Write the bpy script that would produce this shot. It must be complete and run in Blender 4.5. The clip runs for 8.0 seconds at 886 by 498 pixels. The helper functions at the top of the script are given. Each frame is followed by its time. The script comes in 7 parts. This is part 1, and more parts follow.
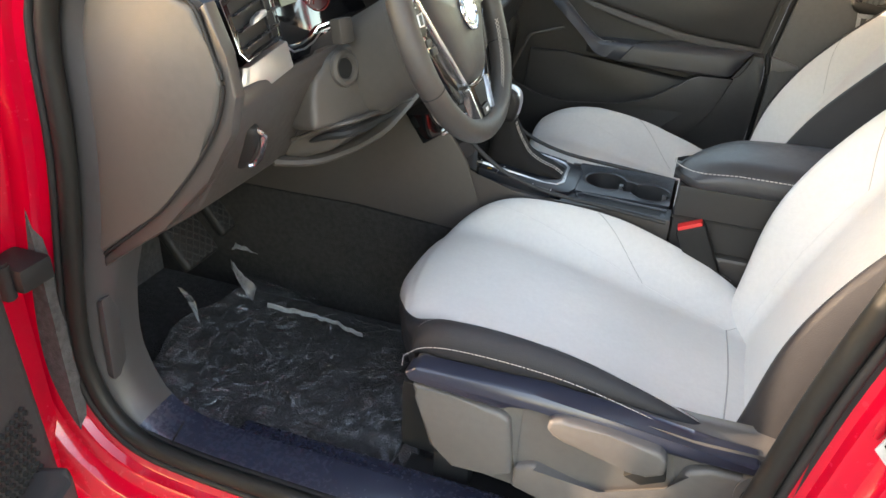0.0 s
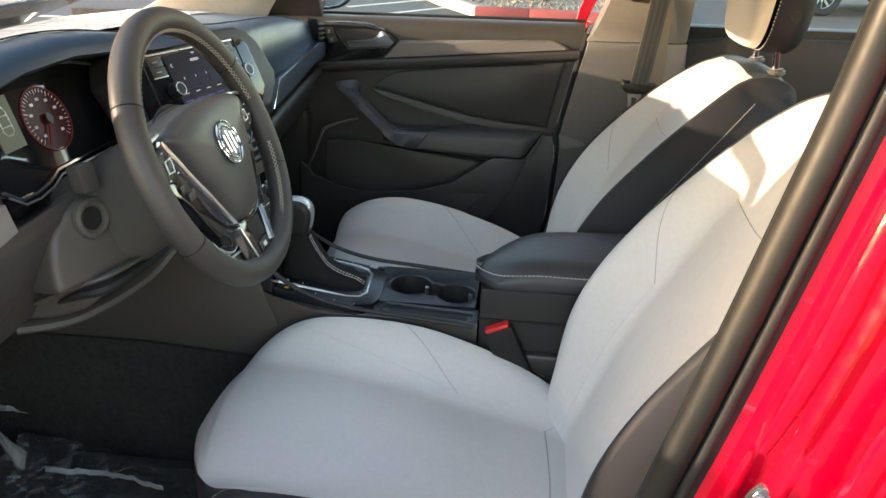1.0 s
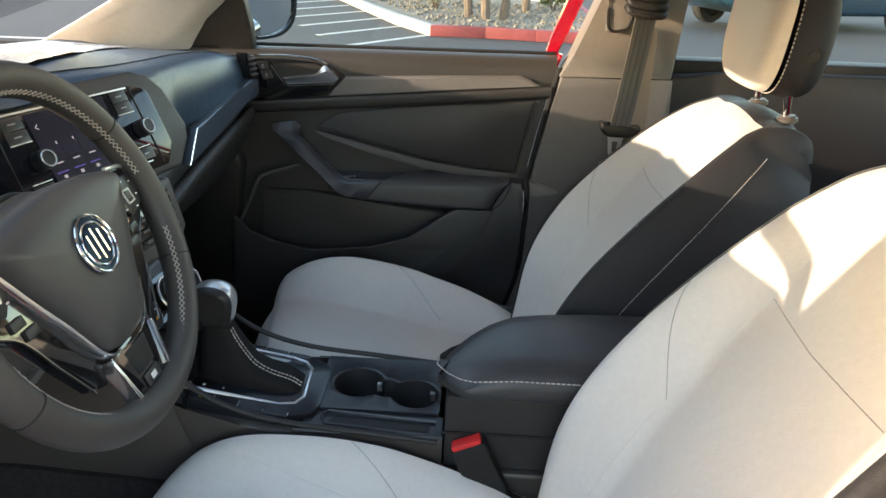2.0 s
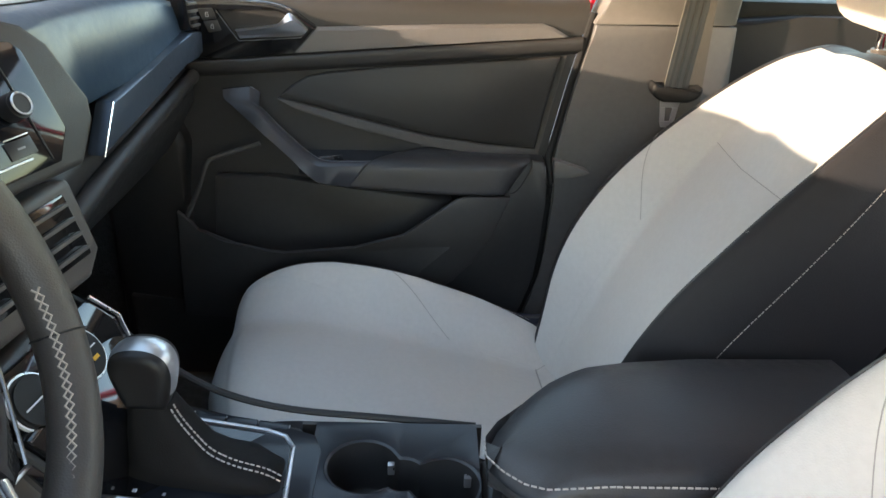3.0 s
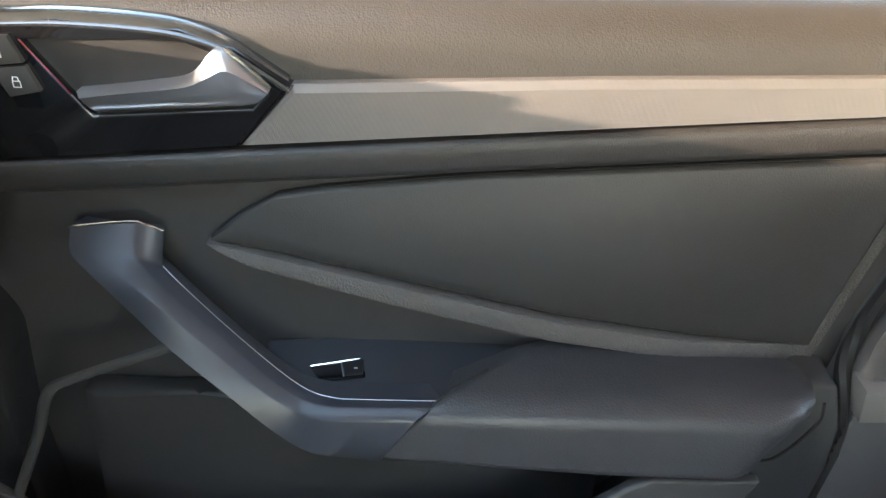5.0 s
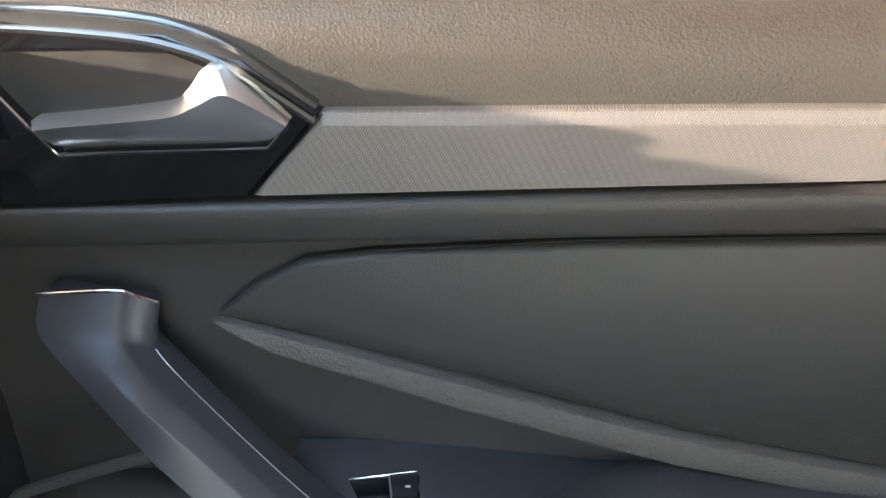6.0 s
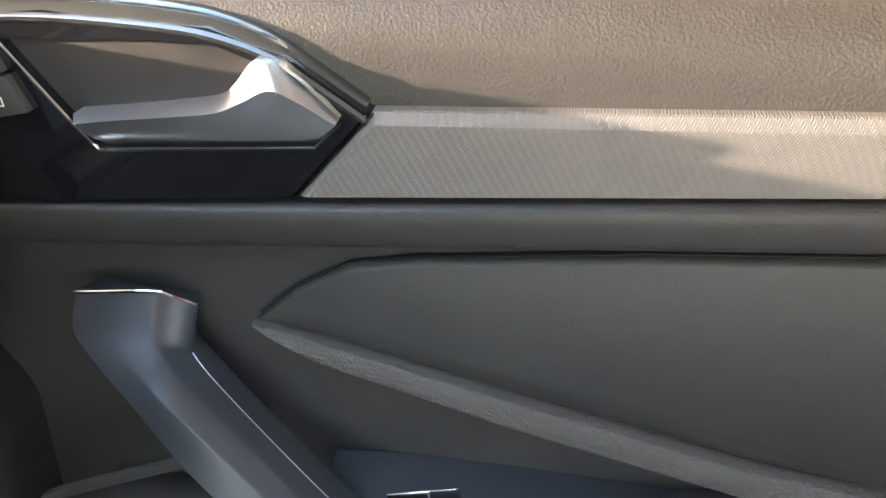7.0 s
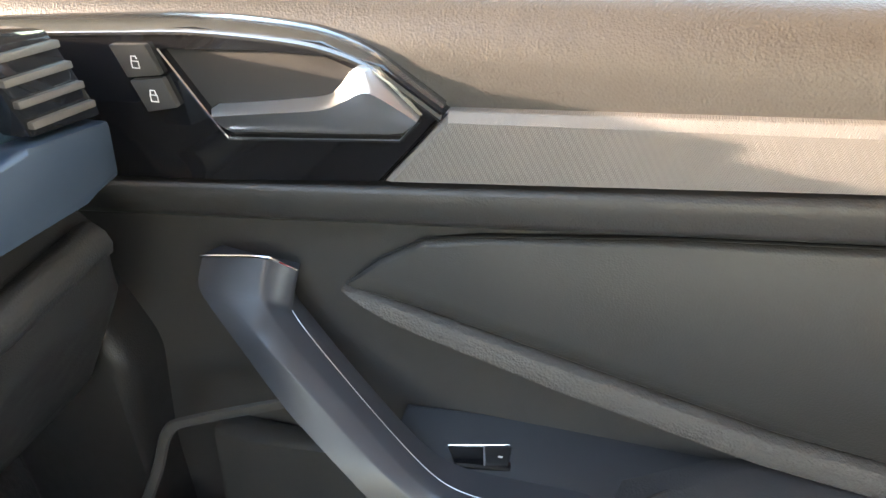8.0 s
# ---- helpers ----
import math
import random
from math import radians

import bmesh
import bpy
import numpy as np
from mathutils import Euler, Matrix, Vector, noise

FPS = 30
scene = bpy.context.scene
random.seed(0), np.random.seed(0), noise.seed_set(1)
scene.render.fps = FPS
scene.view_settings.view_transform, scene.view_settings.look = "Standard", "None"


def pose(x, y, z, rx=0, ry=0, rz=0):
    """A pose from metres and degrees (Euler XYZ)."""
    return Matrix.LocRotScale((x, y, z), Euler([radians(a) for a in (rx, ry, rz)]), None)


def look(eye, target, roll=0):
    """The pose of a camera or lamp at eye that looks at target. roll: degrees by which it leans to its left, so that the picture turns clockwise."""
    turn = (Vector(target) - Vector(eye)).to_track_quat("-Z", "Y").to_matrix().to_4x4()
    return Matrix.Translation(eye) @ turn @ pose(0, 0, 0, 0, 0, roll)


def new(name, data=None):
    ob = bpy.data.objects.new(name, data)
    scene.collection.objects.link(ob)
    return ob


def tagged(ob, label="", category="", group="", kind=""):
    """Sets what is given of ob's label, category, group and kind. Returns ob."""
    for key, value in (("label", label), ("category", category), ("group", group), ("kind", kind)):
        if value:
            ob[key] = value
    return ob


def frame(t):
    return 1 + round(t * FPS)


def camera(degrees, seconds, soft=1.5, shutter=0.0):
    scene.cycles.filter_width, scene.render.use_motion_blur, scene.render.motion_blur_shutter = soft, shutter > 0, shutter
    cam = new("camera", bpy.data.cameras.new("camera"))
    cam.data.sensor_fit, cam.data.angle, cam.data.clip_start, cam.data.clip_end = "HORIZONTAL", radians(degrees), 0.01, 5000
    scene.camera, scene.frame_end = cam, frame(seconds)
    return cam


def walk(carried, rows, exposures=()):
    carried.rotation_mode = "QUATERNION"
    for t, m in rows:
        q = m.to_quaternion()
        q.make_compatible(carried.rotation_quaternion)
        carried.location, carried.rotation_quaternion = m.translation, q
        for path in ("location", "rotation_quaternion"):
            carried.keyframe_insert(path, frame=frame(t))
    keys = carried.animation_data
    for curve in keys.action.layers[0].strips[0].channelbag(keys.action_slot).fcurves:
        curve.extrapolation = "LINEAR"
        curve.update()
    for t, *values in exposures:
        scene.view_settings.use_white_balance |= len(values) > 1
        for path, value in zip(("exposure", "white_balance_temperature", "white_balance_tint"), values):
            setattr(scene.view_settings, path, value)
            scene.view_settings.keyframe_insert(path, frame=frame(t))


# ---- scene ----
cam = camera(61.7, 8.0)
PATH = [
    (0, (-0.133, -1.365, 1.24), (-0.69, 0.296, 0.275), 2.6),
    (0.5, (-0.116, -1.322, 1.281), (-0.429, 0.451, 0.409), 2.3),
    (1, (-0.097, -1.232, 1.31), (-0.254, 0.586, 0.49), 2.1),
    (1.5, (-0.074, -1.105, 1.338), (-0.179, 0.735, 0.562), 2.3),
    (2, (-0.116, -0.954, 1.312), (-0.167, 0.887, 0.533), 2.4),
    (2.2, (-0.135, -0.896, 1.307), (-0.161, 0.935, 0.502), 2.1),
    (3.3, (-0.228, -0.483, 1.222), (-0.137, 1.279, 0.282), 2.9),
    (3.5, (-0.236, -0.415, 1.248), (-0.122, 1.319, 0.257), 3.2),
    (4, (-0.266, -0.21, 1.222), (-0.088, 1.511, 0.219), 3.1),
    (4.5, (-0.296, 0.071, 1.254), (-0.109, 1.711, 0.124), 4.3),
    (5, (-0.297, 0.275, 1.19), (-0.304, 1.938, 0.08), 2.1),
    (5.2, (-0.294, 0.326, 1.174), (-0.362, 1.969, 0.036), 1.2),
    (6.5, (-0.313, 0.442, 1.135), (-0.591, 2.099, 0.05), -0.6),
    (7, (-0.316, 0.445, 1.134), (-0.626, 2.087, 0.035), -0.5),
    (7.5, (-0.313, 0.424, 1.14), (-0.661, 2.075, 0.066), -0.5),
    (8, (-0.289, 0.381, 1.154), (-0.823, 1.991, 0.095), -2.1),
]
walk(cam, [(t, look(eye, target, roll)) for t, eye, target, roll in PATH],
     exposures=[(0.0, 4.14, 8200, 20), (0.5, 3.75, 8000, 17), (1.0, 3.36, 7600, 17), (2.2, 3.24, 7250, 16), (3.5, 3.85, 7350, 19), (4.0, 3.78, 7300, 18), (4.5, 4.42, 7250, 17), (5.0, 4.72, 7050, 17), (6.5, 4.75, 7000, 19), (8.0, 5.12, 7400, 19)])

# ---- world, sun, exposure ----
SUN_FROM = Vector((-0.945, -0.277, 0.170)).normalized()
world = bpy.data.worlds.new("sky")
scene.world = world
world.use_nodes = True
wn = world.node_tree
sky = wn.nodes.new("ShaderNodeTexSky")
sky.sky_type = "NISHITA"
sky.sun_disc = False
sky.sun_elevation = math.asin(SUN_FROM.z)
sky.sun_rotation = math.atan2(SUN_FROM.x, SUN_FROM.y)
wn.links.new(sky.outputs["Color"], wn.nodes["Background"].inputs["Color"])
wn.nodes["Background"].inputs["Strength"].default_value = 0.15
sun = new("sun", bpy.data.lights.new("sun", "SUN"))
sun.data.energy, sun.data.angle, sun.data.color = 0.95, radians(0.6), (1.0, 0.86, 0.68)
sun.matrix_world = look(SUN_FROM * 20, (0, 0, 0))


# ---- materials ----
def material(name, color, rough=0.5, metal=0.0, bump=(), vary=0.0, vary_scale=4.0, coat=0.0, cells=0.0, spec=0.5, coat_rough=0.03, grain=0.10):
    """bump: rows of (size in metres, height in metres); cells: size of a leather grain; vary: strength of blotches."""
    m = bpy.data.materials.new(name)
    m.use_nodes = True
    nt = m.node_tree
    n, l = nt.nodes, nt.links
    b = n["Principled BSDF"]
    b.inputs["Base Color"].default_value = (*color, 1)
    b.inputs["Roughness"].default_value = rough
    b.inputs["Metallic"].default_value = metal
    b.inputs["Specular IOR Level"].default_value = spec
    b.inputs["Coat Weight"].default_value = coat
    b.inputs["Coat Roughness"].default_value = coat_rough
    co = n.new("ShaderNodeTexCoord")
    if vary:
        small, large = n.new("ShaderNodeTexNoise"), n.new("ShaderNodeTexNoise")
        large.inputs["Scale"].default_value, large.inputs["Detail"].default_value = vary_scale, 5
        small.inputs["Scale"].default_value, small.inputs["Detail"].default_value = vary_scale * 23, 3
        mix, ramp, mul = n.new("ShaderNodeMath"), n.new("ShaderNodeMapRange"), n.new("ShaderNodeMix")
        mix.operation = "ADD"
        for t in (small, large):
            l.new(co.outputs["Object"], t.inputs["Vector"])
        l.new(small.outputs["Fac"], mix.inputs[0])
        l.new(large.outputs["Fac"], mix.inputs[1])
        ramp.inputs["From Min"].default_value, ramp.inputs["From Max"].default_value = 0.7, 1.3
        ramp.inputs["To Min"].default_value, ramp.inputs["To Max"].default_value = 1 - vary, 1 + vary
        l.new(mix.outputs[0], ramp.inputs["Value"])
        mul.data_type, mul.blend_type = "RGBA", "MULTIPLY"
        mul.inputs["Factor"].default_value = 1.0
        mul.inputs["A"].default_value = (*color, 1)
        l.new(ramp.outputs[0], mul.inputs["B"])
        l.new(mul.outputs["Result"], b.inputs["Base Color"])
        rr = n.new("ShaderNodeMapRange")
        rr.inputs["From Min"].default_value, rr.inputs["From Max"].default_value = 0.7, 1.3
        rr.inputs["To Min"].default_value, rr.inputs["To Max"].default_value = max(0, rough - 0.07), min(1, rough + 0.07)
        l.new(mix.outputs[0], rr.inputs["Value"])
        l.new(rr.outputs[0], b.inputs["Roughness"])
    last = None
    rows = [(size, height, "noise") for size, height in bump]
    if cells:
        rows.append((cells, cells * grain, "cells"))
    for size, height, kind in rows:
        t = n.new("ShaderNodeTexNoise" if kind == "noise" else "ShaderNodeTexVoronoi")
        t.inputs["Scale"].default_value = 1 / size
        if kind == "noise":
            t.inputs["Detail"].default_value = 4
        l.new(co.outputs["Object"], t.inputs["Vector"])
        bp = n.new("ShaderNodeBump")
        bp.inputs["Strength"].default_value = 1.0
        bp.inputs["Distance"].default_value = height
        l.new(t.outputs["Fac" if kind == "noise" else "Distance"], bp.inputs["Height"])
        if last:
            l.new(last.outputs[0], bp.inputs["Normal"])
        last = bp
    if last:
        l.new(last.outputs[0], b.inputs["Normal"])
    return m


GREY_SEAT = material("light grey leatherette", (0.62, 0.605, 0.58), 0.50, vary=0.04, vary_scale=6, cells=0.0016, bump=((0.11, 0.004),))
BLACK_LEATHER = material("black leatherette", (0.040, 0.040, 0.043), 0.42, vary=0.1, cells=0.0018)
# BLACK_LEATHER darkened for the shade on seat sides, tops and headrest backs.
SHADED_LEATHER = material("black leatherette in shade", (0.028, 0.028, 0.031), 0.60, vary=0.1, cells=0.0018, spec=0.22)
DOOR_SOFT = material("charcoal soft door trim", (0.041, 0.0385, 0.0365), 0.46, vary=0.06, cells=0.0014, grain=0.17)
CUP_PLASTIC = material("smooth dark cup plastic", (0.028, 0.027, 0.027), 0.42, vary=0.08)
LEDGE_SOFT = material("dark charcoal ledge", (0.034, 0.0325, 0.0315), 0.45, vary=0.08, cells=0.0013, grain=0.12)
DOOR_HARD = material("charcoal hard plastic", (0.044, 0.0425, 0.042), 0.46, vary=0.12, cells=0.0011)
DASH = material("charcoal dash plastic", (0.052, 0.044, 0.040), 0.42, vary=0.1, cells=0.0014, spec=0.7)
LOWER_DASH = material("black lower dash plastic", (0.024, 0.023, 0.023), 0.5, vary=0.1, cells=0.0013, spec=0.35)
DARK_TRIM = material("dark grey trim plastic", (0.080, 0.069, 0.061), 0.5, vary=0.1, cells=0.0013)
# The pad's blue is reflected sky, mixed into the base colour.
DASH_PAD = material("dash pad with blue sky sheen", (0.015, 0.038, 0.068), 0.42, vary=0.1, cells=0.0014, spec=0.6, coat=0.06, coat_rough=0.28)
PILLAR = material("grey pillar trim", (0.170, 0.160, 0.148), 0.52, vary=0.08, cells=0.0012)
PILLAR_LOW = material("dark grey lower pillar", (0.120, 0.115, 0.110), 0.46, vary=0.08, cells=0.0012)
GREY_PLASTIC = material("grey seat plastic", (0.105, 0.098, 0.092), 0.48, vary=0.1, cells=0.0012)
PILLAR_DARK = material("dark pillar trim", (0.042, 0.039, 0.040), 0.46, vary=0.1, cells=0.0012)
# Navy in the next two colours stands in for reflected blue sky.
SHIELD_TOP = material("dark shield edge with sky tint", (0.022, 0.026, 0.044), 0.30, spec=0.8)
SILL = material("scuffed smooth sill with sky tint", (0.020, 0.024, 0.042), 0.24, vary=0.05, vary_scale=7, spec=0.8)
CONSOLE = material("dark satin console", (0.024, 0.027, 0.033), 0.40, vary=0.08, cells=0.0010, grain=0.06)
SILVER = material("satin silver trim", (0.50, 0.47, 0.45), 0.38, metal=0.75, vary=0.05)
CHROME = material("chrome", (0.80, 0.81, 0.83), 0.10, metal=1.0)
SATIN = material("satin chrome", (0.58, 0.58, 0.59), 0.33, metal=0.85, vary=0.04)
SMOKED = material("smoked dark chrome", (0.19, 0.19, 0.185), 0.14, metal=0.9, vary=0.05)
HUB = material("smooth hub cover", (0.054, 0.050, 0.050), 0.44, vary=0.08, cells=0.0009, grain=0.06)
KEY_BLACK = material("black key plastic", (0.015, 0.015, 0.016), 0.35, vary=0.05)
BRIGHT = material("bright satin metal", (0.60, 0.60, 0.61), 0.20, metal=0.95, vary=0.03)
DARK_GLASS = material("black display glass", (0.006, 0.007, 0.009), 0.06, spec=0.28)
SLAT = material("satin dark slat", (0.035, 0.036, 0.040), 0.30, metal=0.3, vary=0.05)
GLOSS = material("gloss black", (0.008, 0.008, 0.009), 0.08, coat=0.6)
RED = material("red car paint", (0.44, 0.002, 0.018), 0.22, vary=0.03, coat=1.0, spec=0.25, coat_rough=0.02, bump=((0.055, 0.0011),))
SEAL = material("door seal rubber", (0.013, 0.0135, 0.0125), 0.5, vary=0.15, spec=0.3)
RUBBER = material("black rubber", (0.018, 0.018, 0.018), 0.55, vary=0.15, spec=0.25)
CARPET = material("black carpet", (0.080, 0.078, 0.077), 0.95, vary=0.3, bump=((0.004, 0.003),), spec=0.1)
# CARPET again at under half its brightness, for the tunnel side.
BLACK_CARPET = material("darker black carpet", (0.034, 0.032, 0.031), 0.95, vary=0.3, bump=((0.004, 0.003),), spec=0.1)
PEDAL = material("pedal rubber", (0.009, 0.009, 0.009), 0.6, vary=0.15, spec=0.25)
HEADLINER = material("grey headliner", (0.60, 0.58, 0.55), 0.9, vary=0.05, bump=((0.002, 0.0006),))
BEIGE_TRIM = material("light grey pillar trim", (0.50, 0.47, 0.42), 0.7, vary=0.06, cells=0.0012)
THREAD = material("grey stitching", (0.46, 0.42, 0.39), 0.7)
SEAM = material("seam groove", (0.38, 0.37, 0.35), 0.8)
BELT = material("seat belt webbing", (0.085, 0.078, 0.066), 0.7, vary=0.1, bump=((0.0018, 0.0008),))
RED_BUTTON = material("red plastic", (0.75, 0.03, 0.03), 0.35)
ASPHALT = material("asphalt", (0.034, 0.036, 0.040), 0.85, vary=0.25, vary_scale=0.7, bump=((0.012, 0.006),))
PAINT = material("worn white road paint", (0.34, 0.34, 0.33), 0.7, vary=0.25, vary_scale=3)
KERB_RED = material("red kerb paint", (0.20, 0.035, 0.037), 0.7, vary=0.2, vary_scale=2)
CONCRETE = material("concrete", (0.38, 0.36, 0.33), 0.85, vary=0.15, vary_scale=1.5, bump=((0.02, 0.004),))
GRAVEL = material("gravel", (0.15, 0.13, 0.105), 0.9, vary=0.4, vary_scale=3)
BARK = material("bark", (0.12, 0.09, 0.07), 0.9, vary=0.3, vary_scale=6, bump=((0.03, 0.01),))
LEAF = material("dusty green leaves", (0.06, 0.08, 0.03), 0.6, vary=0.3)
BLUE_PAINT = material("dark blue car paint", (0.008, 0.030, 0.050), 0.25, coat=1.0)
GREY_PAINT = material("dark grey car paint", (0.05, 0.052, 0.055), 0.25, coat=1.0)
WHITE_METAL = material("bright alloy", (0.75, 0.75, 0.74), 0.35, metal=0.6)
TYRE = material("tyre rubber", (0.02, 0.02, 0.02), 0.8, vary=0.2)
CAR_GLASS = material("dark car glass", (0.01, 0.012, 0.014), 0.05)
WHITE_PRINT = material("white print", (0.75, 0.75, 0.75), 0.5)
GREY_PRINT = material("dim grey print", (0.22, 0.22, 0.23), 0.5)
AMBER_PRINT = material("amber print", (0.8, 0.4, 0.02), 0.5)


def glow(name, color, strength):
    m = material(name, (0.006, 0.006, 0.008), 0.30, spec=0.2)
    b = m.node_tree.nodes["Principled BSDF"]
    b.inputs["Emission Color"].default_value = (*color, 1)
    b.inputs["Emission Strength"].default_value = strength
    return m


SCREEN = glow("display, dark purple", (0.03, 0.02, 0.06), 0.02)
SCREEN_TILE = glow("display tile", (0.12, 0.09, 0.24), 0.008)
SCREEN_LINE = glow("display line, violet", (0.25, 0.18, 0.9), 0.05)
SCREEN_TEXT = glow("display print", (0.8, 0.8, 0.9), 0.05)
LCD = glow("trip display, pale green", (0.22, 0.28, 0.20), 0.035)
DIAL_DIM = glow("dim red dial face", (0.30, 0.01, 0.01), 0.006)
DIAL_RED = glow("lit red dial ring", (0.5, 0.04, 0.03), 0.014)

GLASS = bpy.data.materials.new("window glass")
GLASS.use_nodes = True
nt = GLASS.node_tree
nt.nodes.remove(nt.nodes["Principled BSDF"])
mixer, clear, shine, fres = (nt.nodes.new("ShaderNode" + k) for k in ("MixShader", "BsdfTransparent", "BsdfGlossy", "Fresnel"))
clear.inputs["Color"].default_value = (0.84, 0.93, 0.90, 1)
shine.inputs["Roughness"].default_value = 0.02
fres.inputs["IOR"].default_value = 1.45
nt.links.new(fres.outputs[0], mixer.inputs[0])
nt.links.new(clear.outputs[0], mixer.inputs[1])
nt.links.new(shine.outputs[0], mixer.inputs[2])
nt.links.new(mixer.outputs[0], nt.nodes["Material Output"].inputs["Surface"])

FILM = bpy.data.materials.new("clear plastic film")
FILM.use_nodes = True
nt = FILM.node_tree
nt.nodes.remove(nt.nodes["Principled BSDF"])
mixer, clear, shine, fres, co, nz, bp = (nt.nodes.new("ShaderNode" + k) for k in ("MixShader", "BsdfTransparent", "BsdfGlossy", "Fresnel", "TexCoord", "TexNoise", "Bump"))
clear.inputs["Color"].default_value = (0.93, 0.93, 0.93, 1)
shine.inputs["Roughness"].default_value = 0.16
fres.inputs["IOR"].default_value = 1.9
nz.inputs["Scale"].default_value, nz.inputs["Detail"].default_value = 26, 8
nz.inputs["Distortion"].default_value = 1.2
bp.inputs["Distance"].default_value = 0.020
nt.links.new(co.outputs["Object"], nz.inputs["Vector"])
nt.links.new(nz.outputs["Fac"], bp.inputs["Height"])
for target in (shine, fres):
    nt.links.new(bp.outputs[0], target.inputs["Normal"])
# A pale diffuse veil, stronger along creases, paints the film's haze and glints.
haze, veil = nt.nodes.new("ShaderNodeMixShader"), nt.nodes.new("ShaderNodeBsdfDiffuse")
crease, middle, away, glint = nt.nodes.new("ShaderNodeTexNoise"), nt.nodes.new("ShaderNodeMath"), nt.nodes.new("ShaderNodeMath"), nt.nodes.new("ShaderNodeMapRange")
crease.inputs["Scale"].default_value, crease.inputs["Detail"].default_value, crease.inputs["Distortion"].default_value = 8, 7, 2.0
middle.operation, away.operation = "SUBTRACT", "ABSOLUTE"
middle.inputs[1].default_value = 0.5
nt.links.new(co.outputs["Object"], crease.inputs["Vector"])
nt.links.new(crease.outputs["Fac"], middle.inputs[0])
nt.links.new(middle.outputs[0], away.inputs[0])
veil.inputs["Color"].default_value = (0.45, 0.45, 0.46, 1)
glint.inputs["From Min"].default_value, glint.inputs["From Max"].default_value = 0.0, 0.030
glint.inputs["To Min"].default_value, glint.inputs["To Max"].default_value = 0.38, 0.10
nt.links.new(away.outputs[0], glint.inputs["Value"])
nt.links.new(glint.outputs[0], haze.inputs[0])
nt.links.new(clear.outputs[0], haze.inputs[1])
nt.links.new(veil.outputs[0], haze.inputs[2])
nt.links.new(fres.outputs[0], mixer.inputs[0])
nt.links.new(haze.outputs[0], mixer.inputs[1])
nt.links.new(shine.outputs[0], mixer.inputs[2])
nt.links.new(mixer.outputs[0], nt.nodes["Material Output"].inputs["Surface"])


# ---- mesh helpers ----
def thing(name, label, category, group="", kind="", at=(0, 0, 0)):
    ob = new(name)
    ob.empty_display_size = 0.05
    ob.location = at
    return tagged(ob, label, category, group, kind)


def part(name, bm, mat, parent=None, label="", sharp=38):
    bmesh.ops.recalc_face_normals(bm, faces=bm.faces)
    me = bpy.data.meshes.new(name)
    bm.to_mesh(me)
    bm.free()
    me.shade_smooth()
    me.set_sharp_from_angle(angle=radians(sharp))
    me.materials.append(mat)
    ob = new(name, me)
    if parent:
        ob.parent = parent
        ob.matrix_parent_inverse = Matrix.Translation(parent.location).inverted() if parent.type == "EMPTY" else Matrix.Identity(4)
    return tagged(ob, label)


def solid(name, bm, mat, label, category, kind="", group="", sharp=38):
    return tagged(part(name, bm, mat, None, "", sharp), label, category, group, kind)


def axes_of(axis):
    return {"x": (1, 2, 0), "y": (0, 2, 1), "z": (0, 1, 2)}[axis]


def prism(poly, axis, a, b, bevel=0.0, segs=2, bm=None):
    """A polygon in the two other axes, from a to b along axis; a and b may be functions of the polygon's point."""
    bm = bm or bmesh.new()
    i, j, k = axes_of(axis)
    rings = []
    for d in (a, b):
        ring = []
        for p in poly:
            co = [0, 0, 0]
            co[i], co[j], co[k] = p[0], p[1], d(*p) if callable(d) else d
            ring.append(bm.verts.new(co))
        rings.append(ring)
    n = len(poly)
    faces = [bm.faces.new(rings[0]), bm.faces.new(rings[1][::-1])]
    for q in range(n):
        faces.append(bm.faces.new((rings[0][q], rings[0][(q + 1) % n], rings[1][(q + 1) % n], rings[1][q])))
    if bevel:
        es = list({e for f in faces for e in f.edges})
        bmesh.ops.bevel(bm, geom=es, offset=bevel, segments=segs, affect="EDGES", profile=0.6)
    return bm


def box(x0, x1, y0, y1, z0, z1, bevel=0.0, segs=2, bm=None):
    return prism([(x0, y0), (x1, y0), (x1, y1), (x0, y1)], "z", z0, z1, bevel, segs, bm)


def moved(bm, m):
    bm.transform(m)
    return bm


def smooth_path(pts, n=6, closed=False):
    """Catmull-Rom through the points."""
    pts = [Vector(p) for p in pts]
    out, count = [], len(pts)
    spans = count if closed else count - 1
    for i in range(spans):
        if closed:
            p0, p1, p2, p3 = (pts[(i + k) % count] for k in (-1, 0, 1, 2))
        else:
            p0, p1, p2, p3 = pts[max(i - 1, 0)], pts[i], pts[i + 1], pts[min(i + 2, count - 1)]
        for s in range(n):
            t = s / n
            out.append(0.5 * (2 * p1 + (p2 - p0) * t + (2 * p0 - 5 * p1 + 4 * p2 - p3) * t * t + (3 * p1 - p0 - 3 * p2 + p3) * t ** 3))
    if not closed:
        out.append(pts[-1])
    return out


